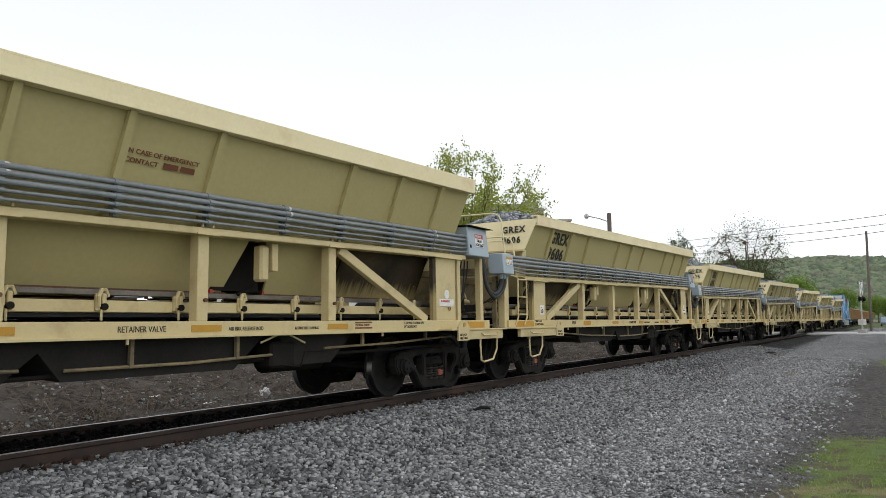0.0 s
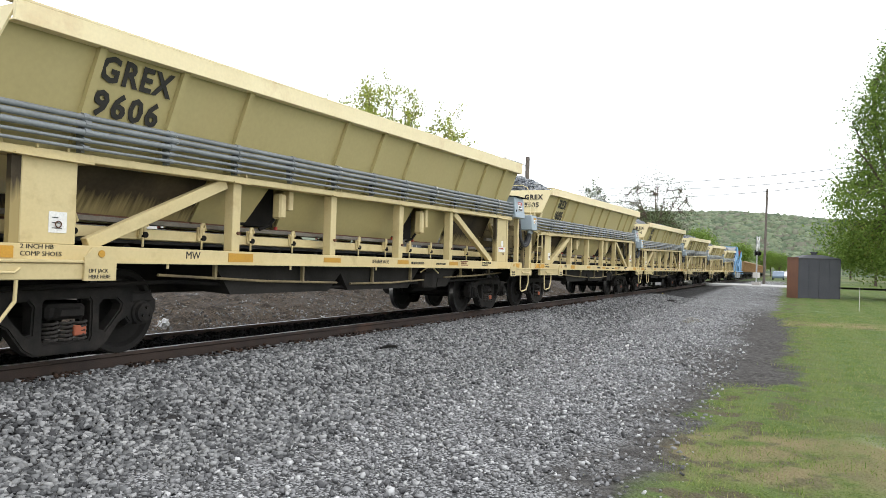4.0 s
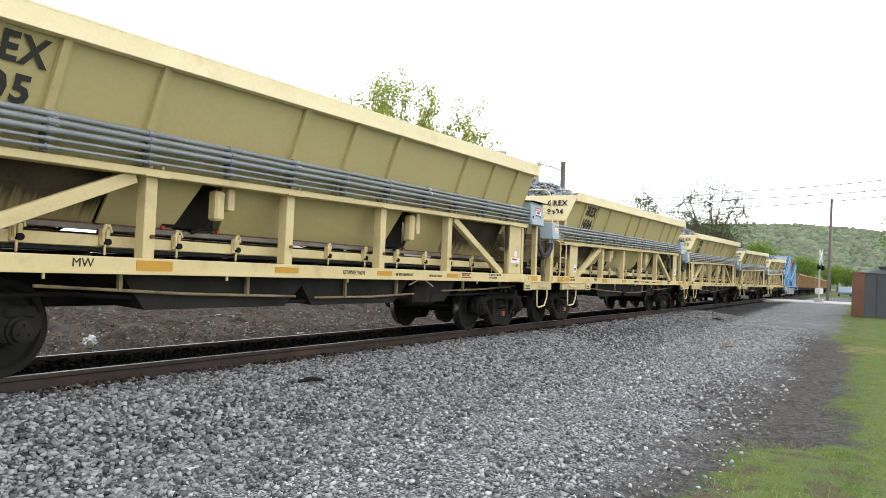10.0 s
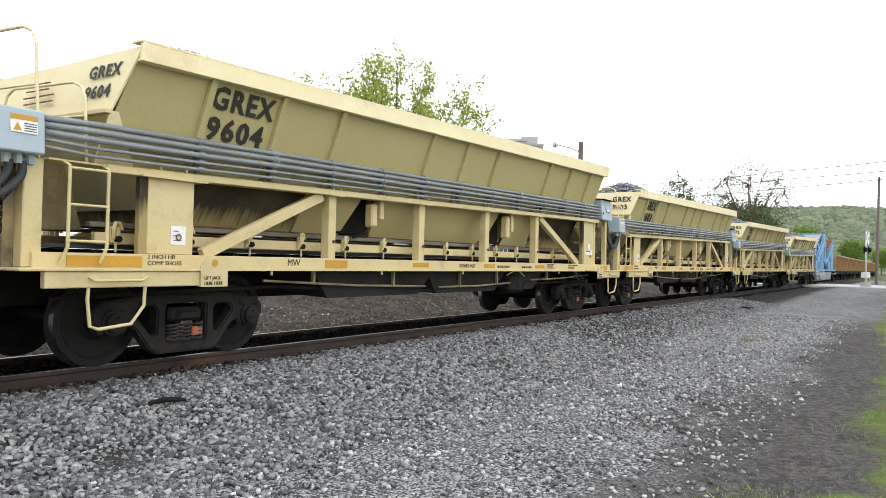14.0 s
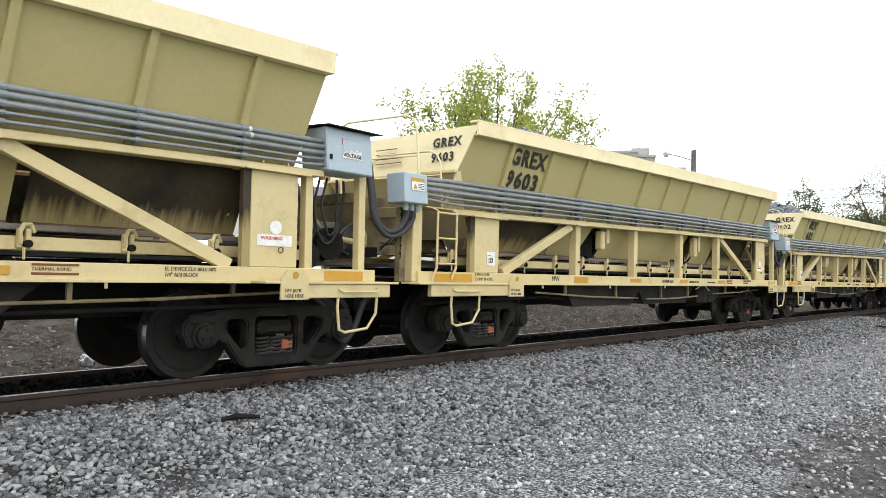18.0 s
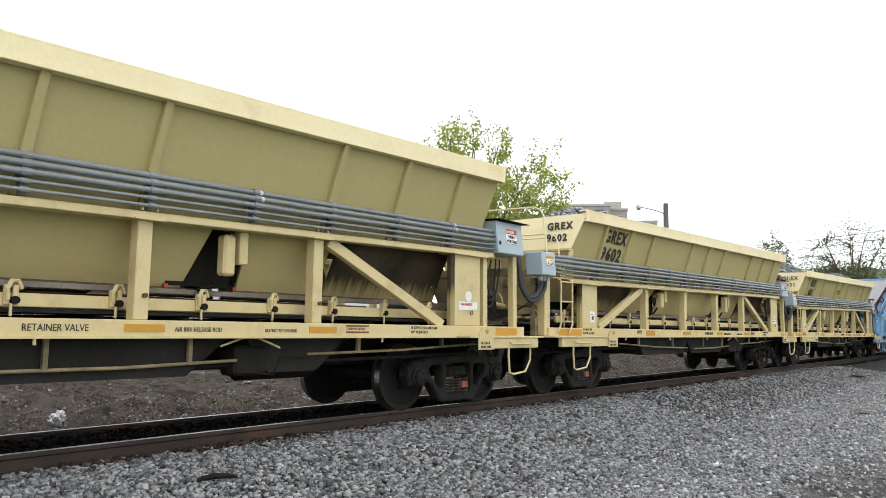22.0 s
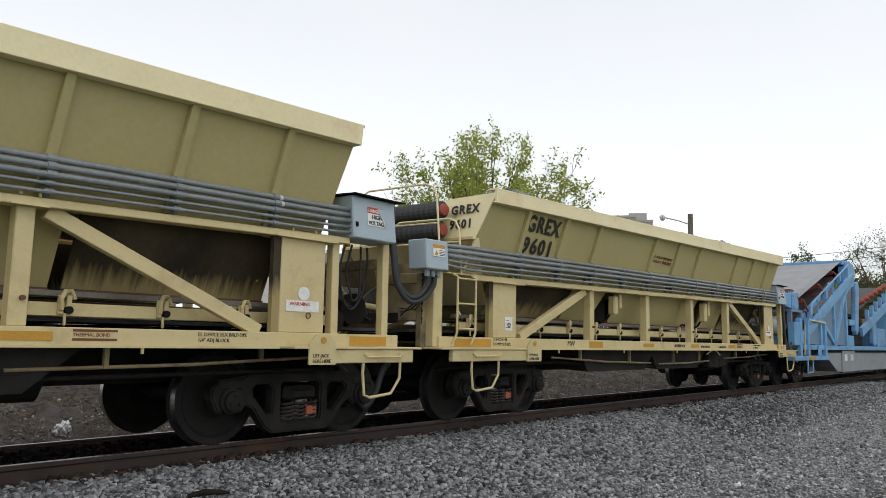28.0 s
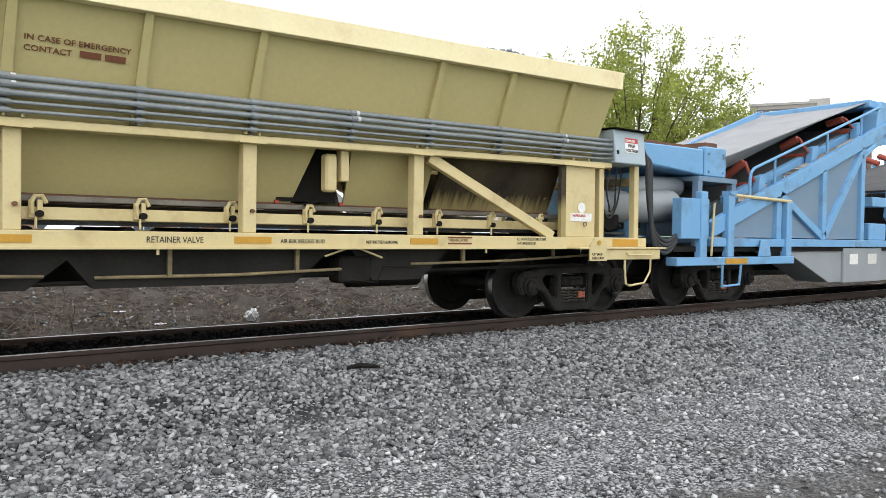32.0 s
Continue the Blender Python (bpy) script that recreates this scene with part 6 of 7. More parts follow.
def young_tree(at, seed):
    """A low-forked tree whose slender limbs fan upwards, leafy along their outer halves."""
    rng = np.random.default_rng(seed)
    t = thing("young_tree", "young tree in fresh yellow-green leaf beyond the railway", "tree", at=at)
    bm = tube([(0, 0, -0.3), (0.02, 0, 1.2), (0.0, 0, 2.3)], (0.16, 0.13, 0.11), None, 8)
    spots = []
    for i in range(54):
        a = i * 2.4 + rng.uniform(-0.3, 0.3)
        e_ = radians(31 + 52 * rng.uniform(0, 1) ** 0.8)
        side = math.cos(a)
        l = (2.75 + 3.6 * math.sin(e_)) * rng.uniform(0.84, 1.02) * (1.0 + 0.03 * side)
        d = np.array([math.cos(a) * math.cos(e_), math.sin(a) * math.cos(e_), math.sin(e_)])
        base = np.array([0, 0, rng.uniform(1.9, 2.6)])
        limb = [base + d * l * s + np.array([0, 0, 0.45 * s * (1 - s)]) + rng.normal(0, 0.05, 3) * s for s in np.linspace(0, 1, 8)]
        tube([tuple(p) for p in limb], [0.05 * (1 - s) + 0.006 for s in np.linspace(0, 1, 8)], bm, 5)
        for j in range(20):
            s = rng.uniform(0.36, 1.0)
            p = limb[min(int(s * 7), 6)] * (1 - s * 7 % 1) + limb[min(int(s * 7) + 1, 7)] * (s * 7 % 1)
            w = d * rng.uniform(0.25, 0.6) + rng.normal(0, 0.5, 3) * (1.3 - 0.6 * s)
            q = p + w * rng.uniform(0.5, 1.0)
            tube([tuple(p), tuple((p + q) / 2 + rng.normal(0, 0.03, 3)), tuple(q)], (0.009, 0.007, 0.004), bm, 3)
            if rng.uniform() < 0.86:
                spots += [p + (q - p) * k for k in (0.35, 0.6, 0.82, 1.0)]
    part("trunk", bm, BARK, t, "brown bark trunk and fanned limbs")
    leaves("crown", spots, 10, 0.10, 0.056, LEAF, rng, t)


young_tree((20.0, 15.5, 0.1), 4)
tree("maple_tree", "dense bright green maple at the edge of the lawn", (39.6, -4.7, 0.1), 13.6, 4.7, 1.9, LEAFM, 8, limbs=14, clumps=520, per=84, size=0.085, spread=0.42, radius=0.22, fork=0.2, shape=1.55)
tree("bare_tree", "half-bare tree in early leaf behind the railway", (79, 14.2, 0), 12.8, 5.4, 4.0, LEAFD, 21, limbs=14, clumps=520, per=22, size=0.075, spread=0.42, radius=0.13, bare=0.3)
tree("leafy_tree", "dark leafy tree behind the railway", (80, 15.0, 0), 8.8, 4.2, 2.0, LEAFD, 22, limbs=10, clumps=170, per=70, size=0.14, spread=0.42, radius=0.2)
tree("slender_tree", "slender dark tree behind the railway", (79.4, 21.3, 0), 12.3, 2.2, 4.7, LEAFD, 23, limbs=8, clumps=46, per=44, size=0.12, spread=0.26, radius=0.12)
tree("yellow_tree", "yellowish spring tree beyond the road", (84, -7.6, 0.3), 7.4, 2.9, 1.6, LEAFY, 24, limbs=8, clumps=90, per=60, size=0.15, spread=0.4, radius=0.13)
roadside = tree("roadside_tree", "roadside tree in spring leaf", (110, -19, 0.3), 11, 4.4, 2.6, LEAFM, 31, limbs=9, clumps=130, per=60, size=0.2, spread=0.6, radius=0.25, group="roadside trees")
for i, (x, y, sc) in enumerate(((88, -15, 0.8), (97, -22, 0.9), (125, -16, 0.9), (140, -26, 1.1), (120, -40, 1.2), (190, 3, 0.55), (215, -4.5, 0.6), (240, 6, 0.7), (150, 26, 1.0), (130, 32, 1.1), (175, 20, 1.0), (70, -24, 0.9), (260, -8, 0.8), (280, 9, 0.8), (110, 27, 0.9), (52, -15, 0.9), (60, -22, 0.9), (230, 14, 0.9), (205, -13, 0.9))):
    c = copy_thing(roadside, pose(x, y, 0.3, 0, 0, i * 67))
    c.scale = (sc, sc, sc)


def brush():
    """Dead stalks and bramble on the bank beyond the rails."""
    rng = np.random.default_rng(77)
    V, F = [], []
    for i in range(11000):
        x, y = rng.uniform(-8, 34), 9.9 + abs(rng.normal(0, 2.1))
        z = float(lot_height(np.array(x), np.array(y)))
        l = rng.uniform(0.12, 0.62)
        d = rng.normal(0, 1, 3) * (1, 1, 0.45)
        d[2] = abs(d[2]) * 0.8
        d = d / np.linalg.norm(d) * l
        w = rng.uniform(0.003, 0.008)
        b = len(V)
        side = np.cross(d, (0, 0, 1))
        side = side / (np.linalg.norm(side) + 1e-6) * w
        p = np.array([x, y, z - 0.02])
        mid = p + d * 0.55 + rng.normal(0, 0.03, 3)
        V += [p - side, p + side, mid + side * 0.8, mid - side * 0.8, p + d + side * 0.3, p + d - side * 0.3, p + (0, 0, w * 2), mid + (0, 0, w * 2)]
        F += [(b, b + 1, b + 2, b + 3), (b + 3, b + 2, b + 4, b + 5), (b, b + 6, b + 7, b + 3), (b + 1, b + 2, b + 7, b + 6)]
    ob = mesh_from("dead_brush", [tuple(map(float, v)) for v in V], F, TWIG)
    tagged(ob, "dead brown stalks and brambles on the bank", "brush", kind="stuff")
    n = 17000
    x, y = rng.uniform(-8, 34, n), 9.3 + np.abs(rng.normal(0, 2.0, n))
    pts = np.stack([x, y, lot_height(x, y) + 0.01], -1)
    ob = scatter_stones("bank_rubble", pts, rng.uniform(0.012, 0.042, n), BALLAST, rng)
    tagged(ob, "loose stones on the bank", "rubble", kind="stuff")


brush()


def lawn():
    rng = np.random.default_rng(15)
    n = 42000
    x = rng.uniform(-2, 24, n)
    y = 1.45 - np.abs(rng.normal(0, 1, n)) * 2.0
    edge = np.where(x < 5.2, 1.25, 0.42) + 0.06 * np.clip(x - 15, 0, 9) + 0.2 * np.sin(x * 3.1) * np.cos(x * 1.3) + rng.normal(0, 0.14, n)
    keep = y < edge
    x, y = x[keep], y[keep]
    n = len(x)
    z = lot_height(x, y)
    h = rng.uniform(0.02, 0.055, n) * (1 + (rng.uniform(0, 1, n) < 0.05))
    a = rng.uniform(0, math.tau, n)
    lean = rng.normal(0, 0.5, (n, 2)) * h[:, None]
    w = rng.uniform(0.002, 0.004, n)
    p = np.stack([x, y, z - 0.005], -1)
    s = np.stack([np.cos(a) * w, np.sin(a) * w, 0 * a], -1)
    tip = p + np.concatenate([lean, h[:, None]], 1)
    v = np.stack([p - s, p + s, tip], 1).reshape(-1, 3)
    ob = mesh_from("lawn_grass", v.tolist(), np.arange(n * 3).reshape(-1, 3).tolist(), BLADE)
    tagged(ob, "short mown green grass with dry patches", "grass", kind="stuff")


lawn()


# ---------------------------------------------------------------- hills and far woods
def hills():
    rng = np.random.default_rng(9)
    xs, ys = np.linspace(420, 1150, 110), np.linspace(-900, 700, 330)
    X, Y = np.meshgrid(xs, ys, indexing="ij")
    k = np.clip((X - 430) / 470, 0, 1)
    ridge = 60 + 6 * np.sin(Y / 170 + 0.6) + 4 * np.sin(Y / 61) - 0.016 * np.clip(Y - 60, 0, None)
    Z = ridge * (k * k * (3 - 2 * k)) - 6 + rng.normal(0, 0.5, X.shape) * (k > 0.02)
    i = np.arange(109)[:, None] * 330 + np.arange(329)[None]
    # Paler woods colour: the haze of distance is put into the base.
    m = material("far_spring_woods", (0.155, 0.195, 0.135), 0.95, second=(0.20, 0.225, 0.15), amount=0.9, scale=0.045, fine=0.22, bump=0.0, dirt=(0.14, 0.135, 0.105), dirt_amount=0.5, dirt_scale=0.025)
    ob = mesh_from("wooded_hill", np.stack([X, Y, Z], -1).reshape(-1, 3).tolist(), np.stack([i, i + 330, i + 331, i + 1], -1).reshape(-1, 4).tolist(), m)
    tagged(ob, "long wooded hill in hazy spring green on the skyline", "hill", kind="structure")
    n = 26000
    x, y = 440 + 480 * rng.uniform(0, 1, n), rng.uniform(-420, 330, n)
    k = np.clip((x - 430) / 470, 0, 1)
    z = (60 + 6 * np.sin(y / 170 + 0.6) + 4 * np.sin(y / 61) - 0.016 * np.clip(y - 60, 0, None)) * (k * k * (3 - 2 * k)) - 4.5
    crowns = islands("far_tree_crowns", [(0.10, 0.135, 0.085), (0.15, 0.19, 0.115), (0.20, 0.235, 0.145), (0.165, 0.16, 0.125)])
    ob = scatter_stones("hill_woods", np.stack([x, y, z], -1), rng.uniform(3.0, 5.6, n), crowns, rng, flat=0.9)
    for p in ob.data.polygons:
        p.use_smooth = True
    tagged(ob, "tree crowns of the spring woods on the hill", "woods", kind="stuff")


hills()


# ---------------------------------------------------------------- road crossing, signals, poles, shed
def road():
    bm = bmesh.new()
    for y0, y1 in ((-60, 6.9), (9.1, 60)):
        box(59.5, 69.5, y0, y1, 0.20, 0.45, bm)
    box(59.5, 69.5, 7.25, 8.53, 0.20, 0.44, bm)
    ob = part("road", bm, ASPH)
    tagged(ob, "pale worn road over the level crossing", "road", kind="structure")


road()


def shed():
    t = thing("utility_shed", "dark metal utility shed with one brown side on the lawn", "shed")
    t.location, t.rotation_euler, t.scale = (37.0, 0.1, 0.17), (0, 0, radians(21)), (1, 1, 1)
    # front faces -x, brown side faces +y
    part("wall", box(0, 1.5, -2.1, 0, 0, 2.2), SHEDM, t, "dark sheet-metal walls")
    part("side_wall", box(0.01, 1.49, 0.002, 0.02, 0.0, 2.25), SHEDB, t, "brown sheet-metal side")
    for i in range(5):
        part("seam", box(-0.02, -0.002, -2.1 + i * 0.52, -2.06 + i * 0.52, 0.05, 2.2), SHEDM, t)
    bm = hexa([(-0.06, -2.16, 2.2), (-0.06, 0.06, 2.2), (1.56, 0.06, 2.2), (1.56, -2.16, 2.2), (0.5, -1.4, 2.4), (0.5, -0.7, 2.4), (1.0, -0.7, 2.4), (1.0, -1.4, 2.4)][::-1])
    part("roof", bm, SHEDM, t, "low dark hipped roof")
    part("vent", tube([(0.75, -1.05, 2.38), (0.75, -1.05, 2.5), (0.75, -1.05, 2.51), (0.75, -1.05, 2.55)], (0.14, 0.14, 0.2, 0.2), None, 12), SHEDM, t)
    part("skid", box(-0.05, 1.55, -2.15, 0.05, -0.15, 0.0), BLACKF, t)


shed()


def crossing_signal():
    t = thing("crossing_signal", "railway crossing signal mast with twin lamps and a cabinet", "signal", at=(62.4, 3.1, 0.38))
    t.rotation_euler = (0, 0, radians(80))
    part("mast", tube([(0, 0, 0), (0, 0, 4.2)], 0.06), ALU, t, "aluminium signal mast")
    part("foundation", box(-0.3, 0.3, -0.3, 0.3, -0.1, 0.35), CONCR, t, bevel=0.03)
    part("cross_arm", box(-0.03, 0.03, -0.75, 0.75, 2.75, 2.82), BLACKF, t)
    for y in (-0.62, 0.62):
        l = part("signal_lamp", tube([(-0.05, y, 2.78), (-0.2, y, 2.78)], 0.16, None, 14), BLACKF, t, "black signal lamp with a round hood")
        part("backplate", tube([(-0.02, y, 2.78), (-0.04, y, 2.78)], 0.28, None, 18), BLACKF, l)
    for a in (-1, 1):
        bm = box(-0.02, 0.02, -0.6, 0.6, -0.09, 0.09)
        bm.transform(Matrix.Translation((-0.08, 0, 3.6)) @ Matrix.Rotation(a * radians(45), 4, "X"))
        part("crossbuck", bm, WHITEP, t, "white crossbuck blade")
    part("upper_arm", tube([(0, -0.9, 4.1), (0, 0.2, 4.1)], 0.035), ALU, t)
    part("upper_mast", tube([(0, -0.9, 3.3), (0, -0.9, 4.3)], 0.04), ALU, t)
    part("gate_box", box(-0.2, 0.2, -0.5, 0.5, 0.7, 1.15), TRIM, t, "pale gate mechanism box", bevel=0.03)


crossing_signal()


def pole(name, label, at, top, r=0.14, lean=0.0):
    t = thing(name, label, "pole", at=at)
    part("shaft", tube([(0, 0, -0.4), (0, lean * 0.5, top * 0.5), (0, lean, top)], (r, r * 0.9, r * 0.75), None, 10), POLEW, t, "weathered wooden shaft")
    return t


pole("utility_pole", "weathered wooden utility pole beside the crossing", (75.2, 2.9, 0.4), 9.5, 0.13, -0.12)
lp = pole("lamp_pole", "weathered pole with a street lamp behind the train", (32.9, 13.65, 0.0), 7.46, 0.15)
part("lamp_arm", tube([(0, 0, 6.97), (-0.2, 0.47, 7.17), (-0.43, 1.02, 7.33)], 0.03), ALU, lp, "curved lamp arm")
part("lamp_head", tube([(-0.43, 1.02, 7.36), (-0.47, 1.1, 7.34), (-0.52, 1.22, 7.28)], (0.08, 0.16, 0.1), None, 12), TRIM, lp, "pale lamp head")
pole("street_pole", "wooden utility pole near the maple", (64.5, -14, 0.3), 12.0, 0.16)
for z0, z1, y1, zz in ((12.1, 12.3, 30, 11.4), (11.2, 11.5, 30, 10.6), (10.9, 10.6, 30, 10.1)):
    t = thing("overhead_wire", "thin dark overhead wire", "wire", "overhead wires")
    pts = []
    for a, b in (((64.5, -14, z0), (80, 11.5, z1 - 1.0)), ((80, 11.5, z1 - 1.0), (74, 34, zz - 1.4)), ((74, 34, zz - 1.4), (60, 62, zz))):
        for i in range(8):
            k = i / 8
            pts.append(tuple(a[j] + (b[j] - a[j]) * k - (0.5 * math.sin(math.pi * k) if j == 2 else 0) for j in range(3)))
    part("strand", tube(pts, 0.026, None, 5), BLACKF, t)


# ---------------------------------------------------------------- buildings and vehicles beyond
def window(parent, x0, x1, z0, z1, y=-0.0, trim=TRIM):
    w = part("window", box(x0 - 0.08, x1 + 0.08, y - 0.05, y + 0.05, z0 - 0.08, z1 + 0.08), trim, parent)
    mid = (x0 + x1) / 2
    for a, b in ((x0, mid - 0.03), (mid + 0.03, x1)):
        part("pane", box(a, b, y - 0.06, y - 0.052, z0, z1), DGLASS, w)
    return w


def apartments():
    t = thing("apartment_building", "tan six-storey apartment building with balconies", "building")
    t.matrix_world = Matrix.Translation((100.0, 66.5, 0)) @ Matrix.Rotation(math.atan2(-19.8, 11.0), 4, "Z")
    # x runs along the front, y into the building
    for x0, x1, y0, h in ((0, 6.6, 1.0, 19.6), (6.6, 15.4, -0.6, 21.0), (15.4, 18.2, 1.4, 20.6), (18.2, 22.6, 0.0, 18.4)):
        part("wall", box(x0, x1, y0, y0 + 12, -1, h), TAN, t, "tan stuccoed wall")
        part("parapet", box(x0 - 0.1, x1 + 0.1, y0 - 0.12, y0 + 12.1, h, h + 0.35), CONCR, t)
        n = max(1, int((x1 - x0) / 2.2))
        for f in range(6):
            zf = h - 3.1 - f * 3.15
            for i in range(n):
                xc = x0 + (i + 0.5) * (x1 - x0) / n
                window(t, xc - 0.6, xc + 0.6, zf + 0.9, zf + 2.2, y0)
            if x1 - x0 > 5:
                # A flat dark sheet on the wall gives the shade within each balcony.
                part("recess", box(x0 + 0.9, x1 - 0.9, y0 - 0.04, y0 - 0.01, zf + 0.14, zf + 2.55), DGLASS, t, "dark sheet standing for balcony shade")
                b = part("balcony", box(x0 + 0.4, x1 - 0.4, y0 - 1.1, y0 - 0.06, zf - 0.02, zf + 0.14), CONCR, t, "concrete balcony slab")
                part("railing", box(x0 + 0.4, x1 - 0.4, y0 - 1.1, y0 - 1.05, zf + 0.14, zf + 1.0), TAN, b)
    part("stair_tower", box(14.6, 17.4, 3.0, 6.5, 20.5, 22.3), CONCR, t, "roof-top stair tower")
    part("roof_unit", box(8, 9.4, 3, 4.5, 21.0, 22.0), GREYP, t)


apartments()


def brick_building():
    t = thing("brick_building", "red brick building with white-trimmed windows beyond the railway", "building")
    t.matrix_world = Matrix.Translation((2.0, 58.5, 0)) @ Matrix.Rotation(math.atan2(-9.5, 24.0), 4, "Z")
    part("wall", box(0, 27, 0, 12, -0.5, 10.8), BRICK, t, "red brick wall")
    part("cornice", box(-0.15, 27.15, -0.2, 12.1, 10.8, 11.3), BRICK, t, bevel=0.05)
    for f in range(3):
        for i in range(10):
            window(t, 1.2 + i * 2.6, 2.3 + i * 2.6, 1.2 + f * 3.3, 3.2 + f * 3.3, 0)
    s = thing("slate_roofed_building", "low brick building with a grey slate roof", "building")
    s.matrix_world = Matrix.Translation((6.0, 46.5, 0)) @ Matrix.Rotation(math.atan2(-9.5, 24.0), 4, "Z")
    part("wall", box(0, 18, 0, 7, -0.5, 3.3), material("brown_brick", (0.27, 0.17, 0.12), 0.9, fine=25), s, "brown brick wall")
    bm = hexa([(-0.4, -0.4, 3.3), (18.4, -0.4, 3.3), (18.4, 7.4, 3.3), (-0.4, 7.4, 3.3), (1.6, 1.6, 5.4), (16.4, 1.6, 5.4), (16.4, 5.4, 5.4), (1.6, 5.4, 5.4)][::-1])
    part("roof", bm, SLATE, s, "grey slate mansard roof")
    for i in range(7):
        window(s, 1.0 + i * 2.5, 2.1 + i * 2.5, 0.9, 2.6, 0)
    g = thing("distant_building", "pale low building behind the railway", "building")
    g.matrix_world = Matrix.Translation((33.0, 50.0, 0)) @ Matrix.Rotation(radians(-35), 4, "Z")
    part("wall", box(0, 16, 0, 8, -0.5, 6.5), TRIM, g, "pale clapboard wall")
    part("roof", hexa([(-0.3, -0.3, 6.5), (16.3, -0.3, 6.5), (16.3, 8.3, 6.5), (-0.3, 8.3, 6.5), (0, 3.8, 8.6), (16, 3.8, 8.6), (16, 4.2, 8.6), (0, 4.2, 8.6)][::-1]), SLATE, g)
    for f in range(2):
        for i in range(5):
            window(g, 1.2 + i * 3.0, 2.3 + i * 3.0, 1.0 + f * 2.9, 2.6 + f * 2.9, 0)
    fp = thing("flag_pole", "white flag pole beside the brick building", "flag pole", at=(18.5, 43.5, 0))
    part("shaft", tube([(0, 0, 0), (0, 0, 8.5)], (0.07, 0.04)), TRIM, fp)
    h = thing("roadside_house", "pale roadside house beyond the maple", "house", at=(92, -24, 0.3))
    part("wall", box(0, 9, -7, 0, -0.3, 4.2), TRIM, h, "pale siding wall")
    part("roof", hexa([(-0.4, -7.4, 4.2), (9.4, -7.4, 4.2), (9.4, 0.4, 4.2), (-0.4, 0.4, 4.2), (-0.2, -3.7, 6.6), (9.2, -3.7, 6.6), (9.2, -3.3, 6.6), (-0.2, -3.3, 6.6)][::-1]), SLATE, h)
    for y in (-5.4, -2.6):
        part("window", box(-0.06, -0.005, y, y + 1.1, 1.2, 2.6), DGLASS, h)


brick_building()


def parked_car(at, yaw, paint, label):
    c = thing("parked_car", label, "car", "parked cars", at=at)
    c.rotation_euler = (0, 0, radians(yaw))
    body = [(-2.2, 0.3), (2.2, 0.3), (2.25, 0.62), (2.05, 0.82), (1.25, 0.92), (0.55, 1.42), (-1.05, 1.46), (-1.85, 0.98), (-2.2, 0.9)]
    part("body", prism(body, -0.86, 0.86, axis="y"), paint, c, "glossy car body", bevel=0.06)
    glass = [(1.1, 0.94), (0.5, 1.37), (-1.0, 1.4), (-1.65, 0.98)]
    for y0, y1 in ((-0.875, -0.863), (0.863, 0.875)):
        part("side_window", prism(glass, y0, y1, axis="y"), DGLASS, c)
    for x in (-1.35, 1.35):
        for y in (-0.8, 0.8):
            w = part("wheel", lathe(x, 0.32, [(y - 0.1, 0.3), (y - 0.09, 0.32), (y + 0.09, 0.32), (y + 0.1, 0.3)]), RUBBER, c)
            part("rim", disc(x, 0.32, y - 0.11, y + 0.11, 0.19), ALU, w)


for i, (x, y, yaw, paint, lab) in enumerate(((-3.5, 19.5, 75, CARW, "white parked car beyond the bank"), (0.5, 20.2, 80, CARB, "blue-grey parked car beyond the bank"), (4.2, 20.5, 75, CARW, "white parked car beyond the bank"), (8.5, 20.0, 78, CARB, "blue-grey parked car beyond the bank"), (12.4, 20.4, 76, CARW, "white parked car beyond the bank"), (16.6, 20.6, 80, CARW, "white parked car beyond the bank"), (20.8, 21.0, 74, CARB, "blue-grey parked car beyond the bank"), (25.0, 21.0, 78, CARW, "white parked car beyond the bank"))):
    parked_car((x, y, float(lot_height(np.array(x), np.array(y)))), yaw, paint, lab)
parked_car((150, 0.9, 0.37), 178, CARW, "white car on the far road")
parked_car((128, 2.3, 0.37), 180, CARB, "dark car on the far road")


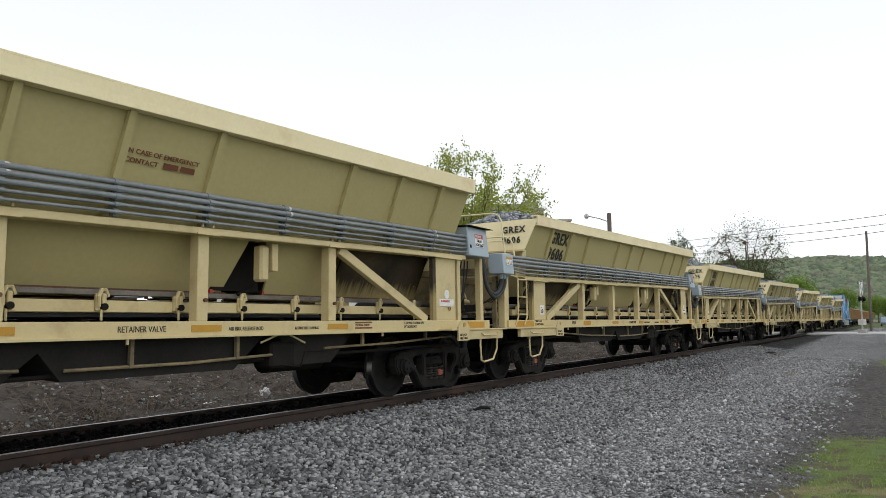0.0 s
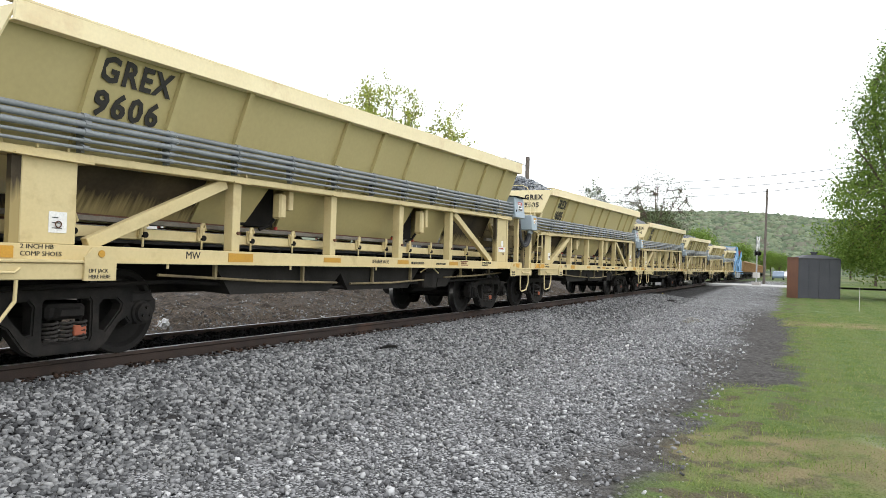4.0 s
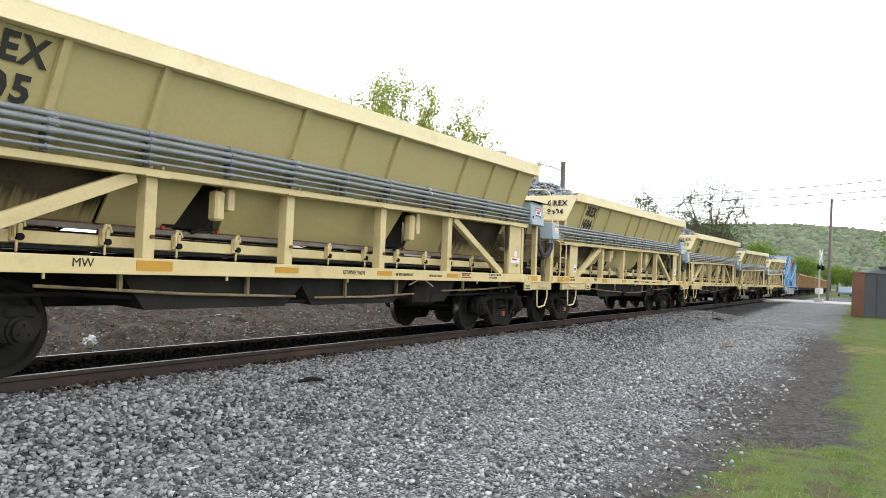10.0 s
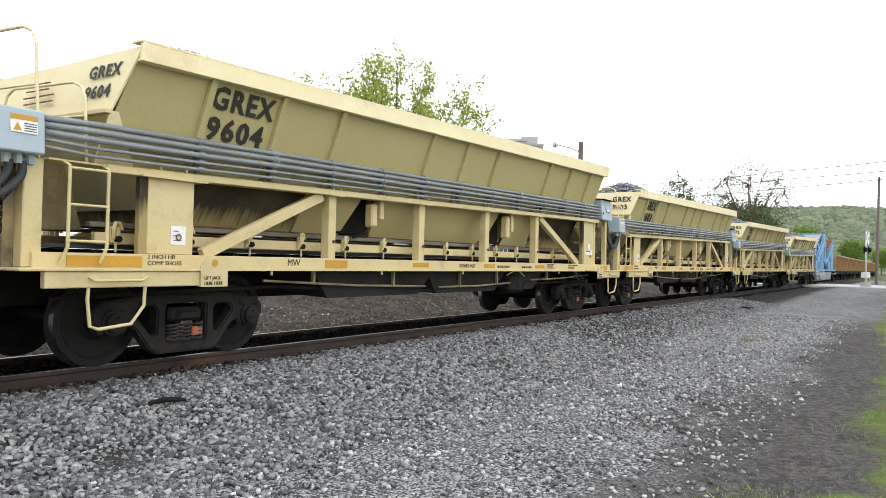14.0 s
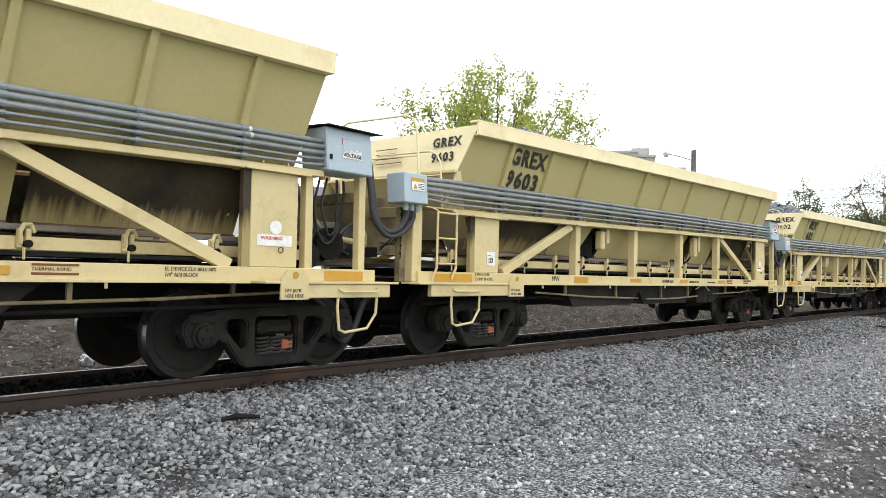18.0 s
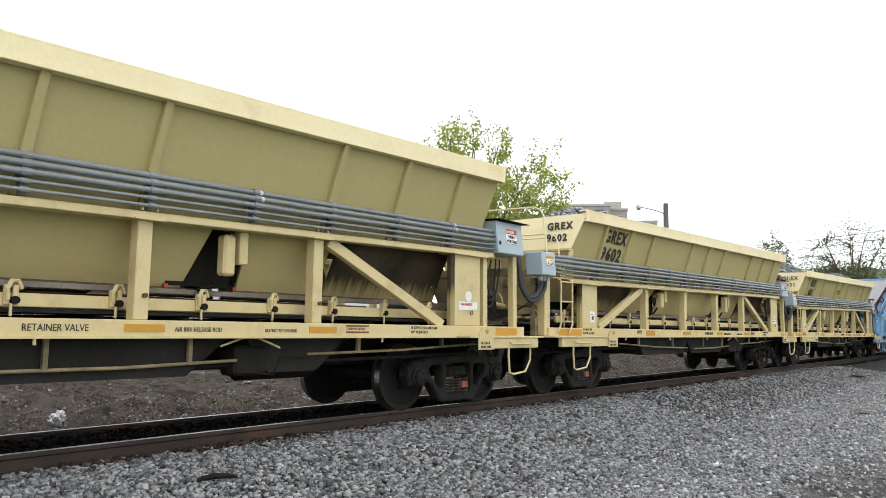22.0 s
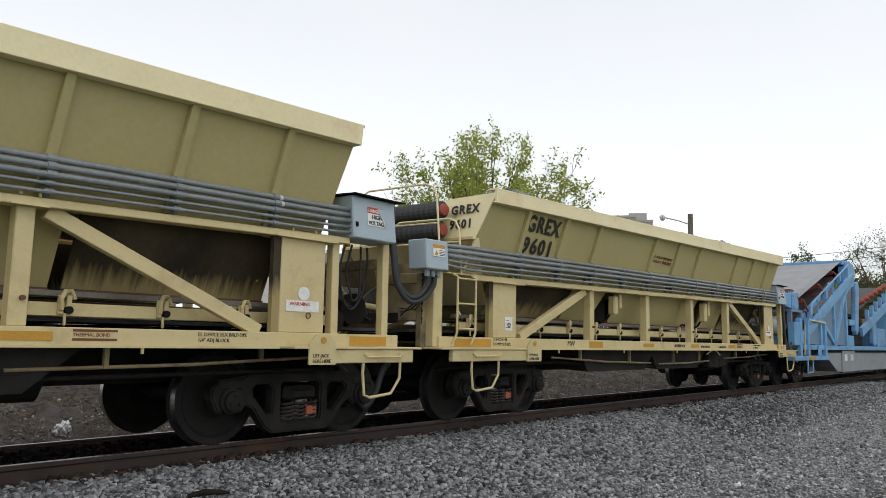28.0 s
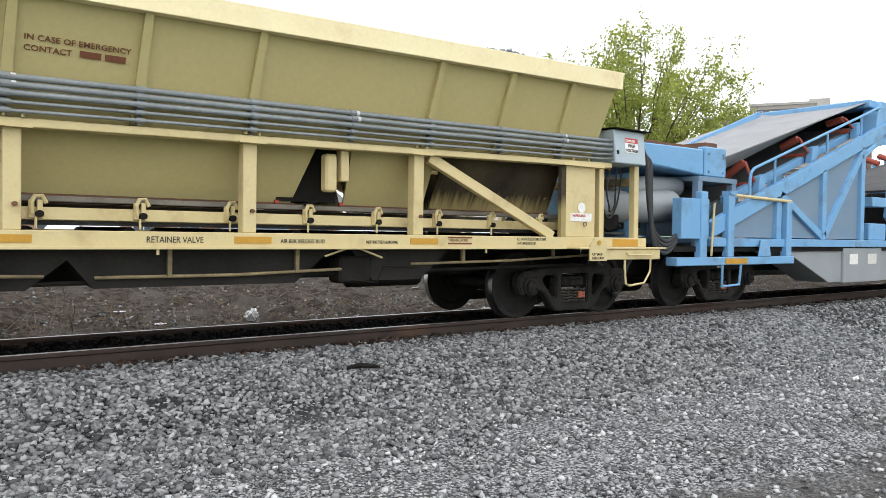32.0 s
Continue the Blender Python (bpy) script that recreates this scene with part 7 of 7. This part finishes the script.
# ---------------------------------------------------------------- small things on the ground
def litter():
    rng = random.Random(3)
    bag = thing("plastic_bag", "crumpled white plastic bag on the bank", "litter", at=(4.96, 11.5, 0.1))
    bm = bmesh.new()
    bmesh.ops.create_icosphere(bm, subdivisions=3, radius=0.14)
    for v in bm.verts:
        k = 0.7 + 0.6 * noise.noise(v.co * 14)
        v.co = Vector((v.co.x * k, v.co.y * k, v.co.z * k + 0.1))
    part("film", bm, BAG, bag)
    for i in range(9):
        s = thing("paper_scrap", "small white scrap of litter on the bank", "litter", "litter scraps", at=(rng.uniform(-1, 16), rng.uniform(10.6, 14), 0))
        s.location.z = float(lot_height(np.array(s.location.x), np.array(s.location.y))) + 0.03
        bm = bmesh.new()
        bmesh.ops.create_grid(bm, x_segments=5, y_segments=3, size=0.5)
        for v in bm.verts:
            v.co = Vector((v.co.x * 0.18, v.co.y * 0.1, 0.03 * noise.noise(v.co * 5 + Vector((i, 0, 0)))))
        part("sheet", bm, BAG, s)
    tw = thing("dark_stick", "dark broken stick on the ballast", "stick", at=(3.72, 5.8, float(lot_height(np.array(3.72), np.array(5.8))) + 0.035))
    part("wood", tube([(-0.14, 0.06, 0.0), (-0.03, 0.0, 0.03), (0.1, -0.05, 0.02), (0.18, -0.04, 0.0)], (0.02, 0.026, 0.02, 0.01)), BLACKF, tw)
    st = thing("dark_branch", "dark branch lying on the gravel", "stick", at=(27.5, 5.2, 0.12))
    part("wood", tube([(-0.6, 0.2, 0.02), (-0.1, 0.0, 0.1), (0.5, -0.2, 0.06), (1.0, -0.3, 0.02)], (0.03, 0.05, 0.04, 0.02)), BLACKF, st)
    ws = thing("white_stone", "pale stone on the gravel lot", "stone", at=(8.81, 3.32, 0.05))
    bm = bmesh.new()
    bmesh.ops.create_icosphere(bm, subdivisions=2, radius=0.05)
    for v in bm.verts:
        v.co *= 0.8 + 0.5 * noise.noise(v.co * 30)
    part("lump", bm, WHITEP, ws)
    cone = thing("yellow_marker", "small yellow marker beside the rails", "marker", at=(33.5, 6.4, 0.2))
    part("post", tube([(0, 0, -0.05), (0, 0, 0.03), (0, 0, 0.14)], (0.12, 0.09, 0.03), None, 10), YCONE, cone)
    stake = thing("survey_stake", "thin pale survey stake in the lawn", "stake", at=(27.0, -1.95, 0.0))
    part("rod", tube([(0, 0, -0.1), (0, 0, 1.1)], 0.012, None, 6), TRIM, stake)


litter()
# a shallow puddle on the lot
bm = bmesh.new()
ring = [bm.verts.new((17.9 + (1.35 + 0.25 * math.sin(3 * a)) * math.cos(a), 3.1 + (0.33 + 0.08 * math.sin(2 * a + 1)) * math.sin(a), float(lot_height(np.array(17.4), np.array(3.0))) + 0.02)) for a in np.linspace(0, math.tau, 40, endpoint=False)]
bm.faces.new(ring)
tagged(part("puddle", bm, material("still_water", (0.16, 0.16, 0.162), 0.16, second=(0.09, 0.09, 0.09), amount=0.5, scale=3, bump=0.0, spec=0.6)), "shallow puddle on the gravel lot", "puddle", kind="structure")


# ---------------------------------------------------------------- travel of the train
TRAVEL = [
    (0, -49.068),
    (0.5, -48.028),
    (1, -46.979),
    (1.5, -45.931),
    (2, -44.867),
    (2.5, -43.768),
    (4.5, -39.317),
    (5, -38.181),
    (5.5, -37.021),
    (6, -35.852),
    (6.5, -34.690),
    (7, -33.531),
    (7.5, -32.372),
    (8, -31.212),
    (8.5, -30.052),
    (9, -28.894),
    (9.5, -27.722),
    (10, -26.531),
    (10.5, -25.316),
    (11, -24.087),
    (11.5, -22.851),
    (12, -21.608),
    (12.5, -20.350),
    (13, -19.081),
    (13.5, -17.800),
    (14, -16.497),
    (14.5, -15.156),
    (16.5, -9.662),
    (17, -8.280),
    (17.5, -6.909),
    (18, -5.534),
    (18.5, -4.158),
    (19, -2.770),
    (19.5, -1.398),
    (20, 0.000),
    (20.5, 1.419),
    (21, 2.846),
    (21.5, 4.274),
    (22, 5.705),
    (22.5, 7.145),
    (23, 8.592),
    (23.5, 10.068),
    (24, 11.535),
    (24.5, 12.993),
    (25, 14.458),
    (25.5, 15.937),
    (27.5, 21.911),
    (28, 23.414),
    (28.5, 24.951),
    (29, 26.486),
    (29.5, 28.016),
    (30, 29.550),
    (30.5, 31.094),
    (31, 32.636),
    (31.5, 34.197),
    (32, 35.781),
]


def travel(t):
    ts, ss = [r[0] for r in TRAVEL], [r[1] for r in TRAVEL]
    return float(np.interp(t, ts, ss))


def motions():
    for ob, x in TRAIN:
        walk(ob, [(t, Matrix.Translation((x - s, TRACK_Y, 0))) for t, s in TRAVEL])
    steps = [i * 0.2 for i in range(161)]
    for ob, _ in TRAIN:
        for c in ob.children:
            if c.name.startswith("wheelset"):
                at = c.location.copy()
                walk(c, [(t, Matrix.Translation(at) @ Matrix.Rotation(-travel(t) / 0.457, 4, "Y")) for t in steps])


motions()
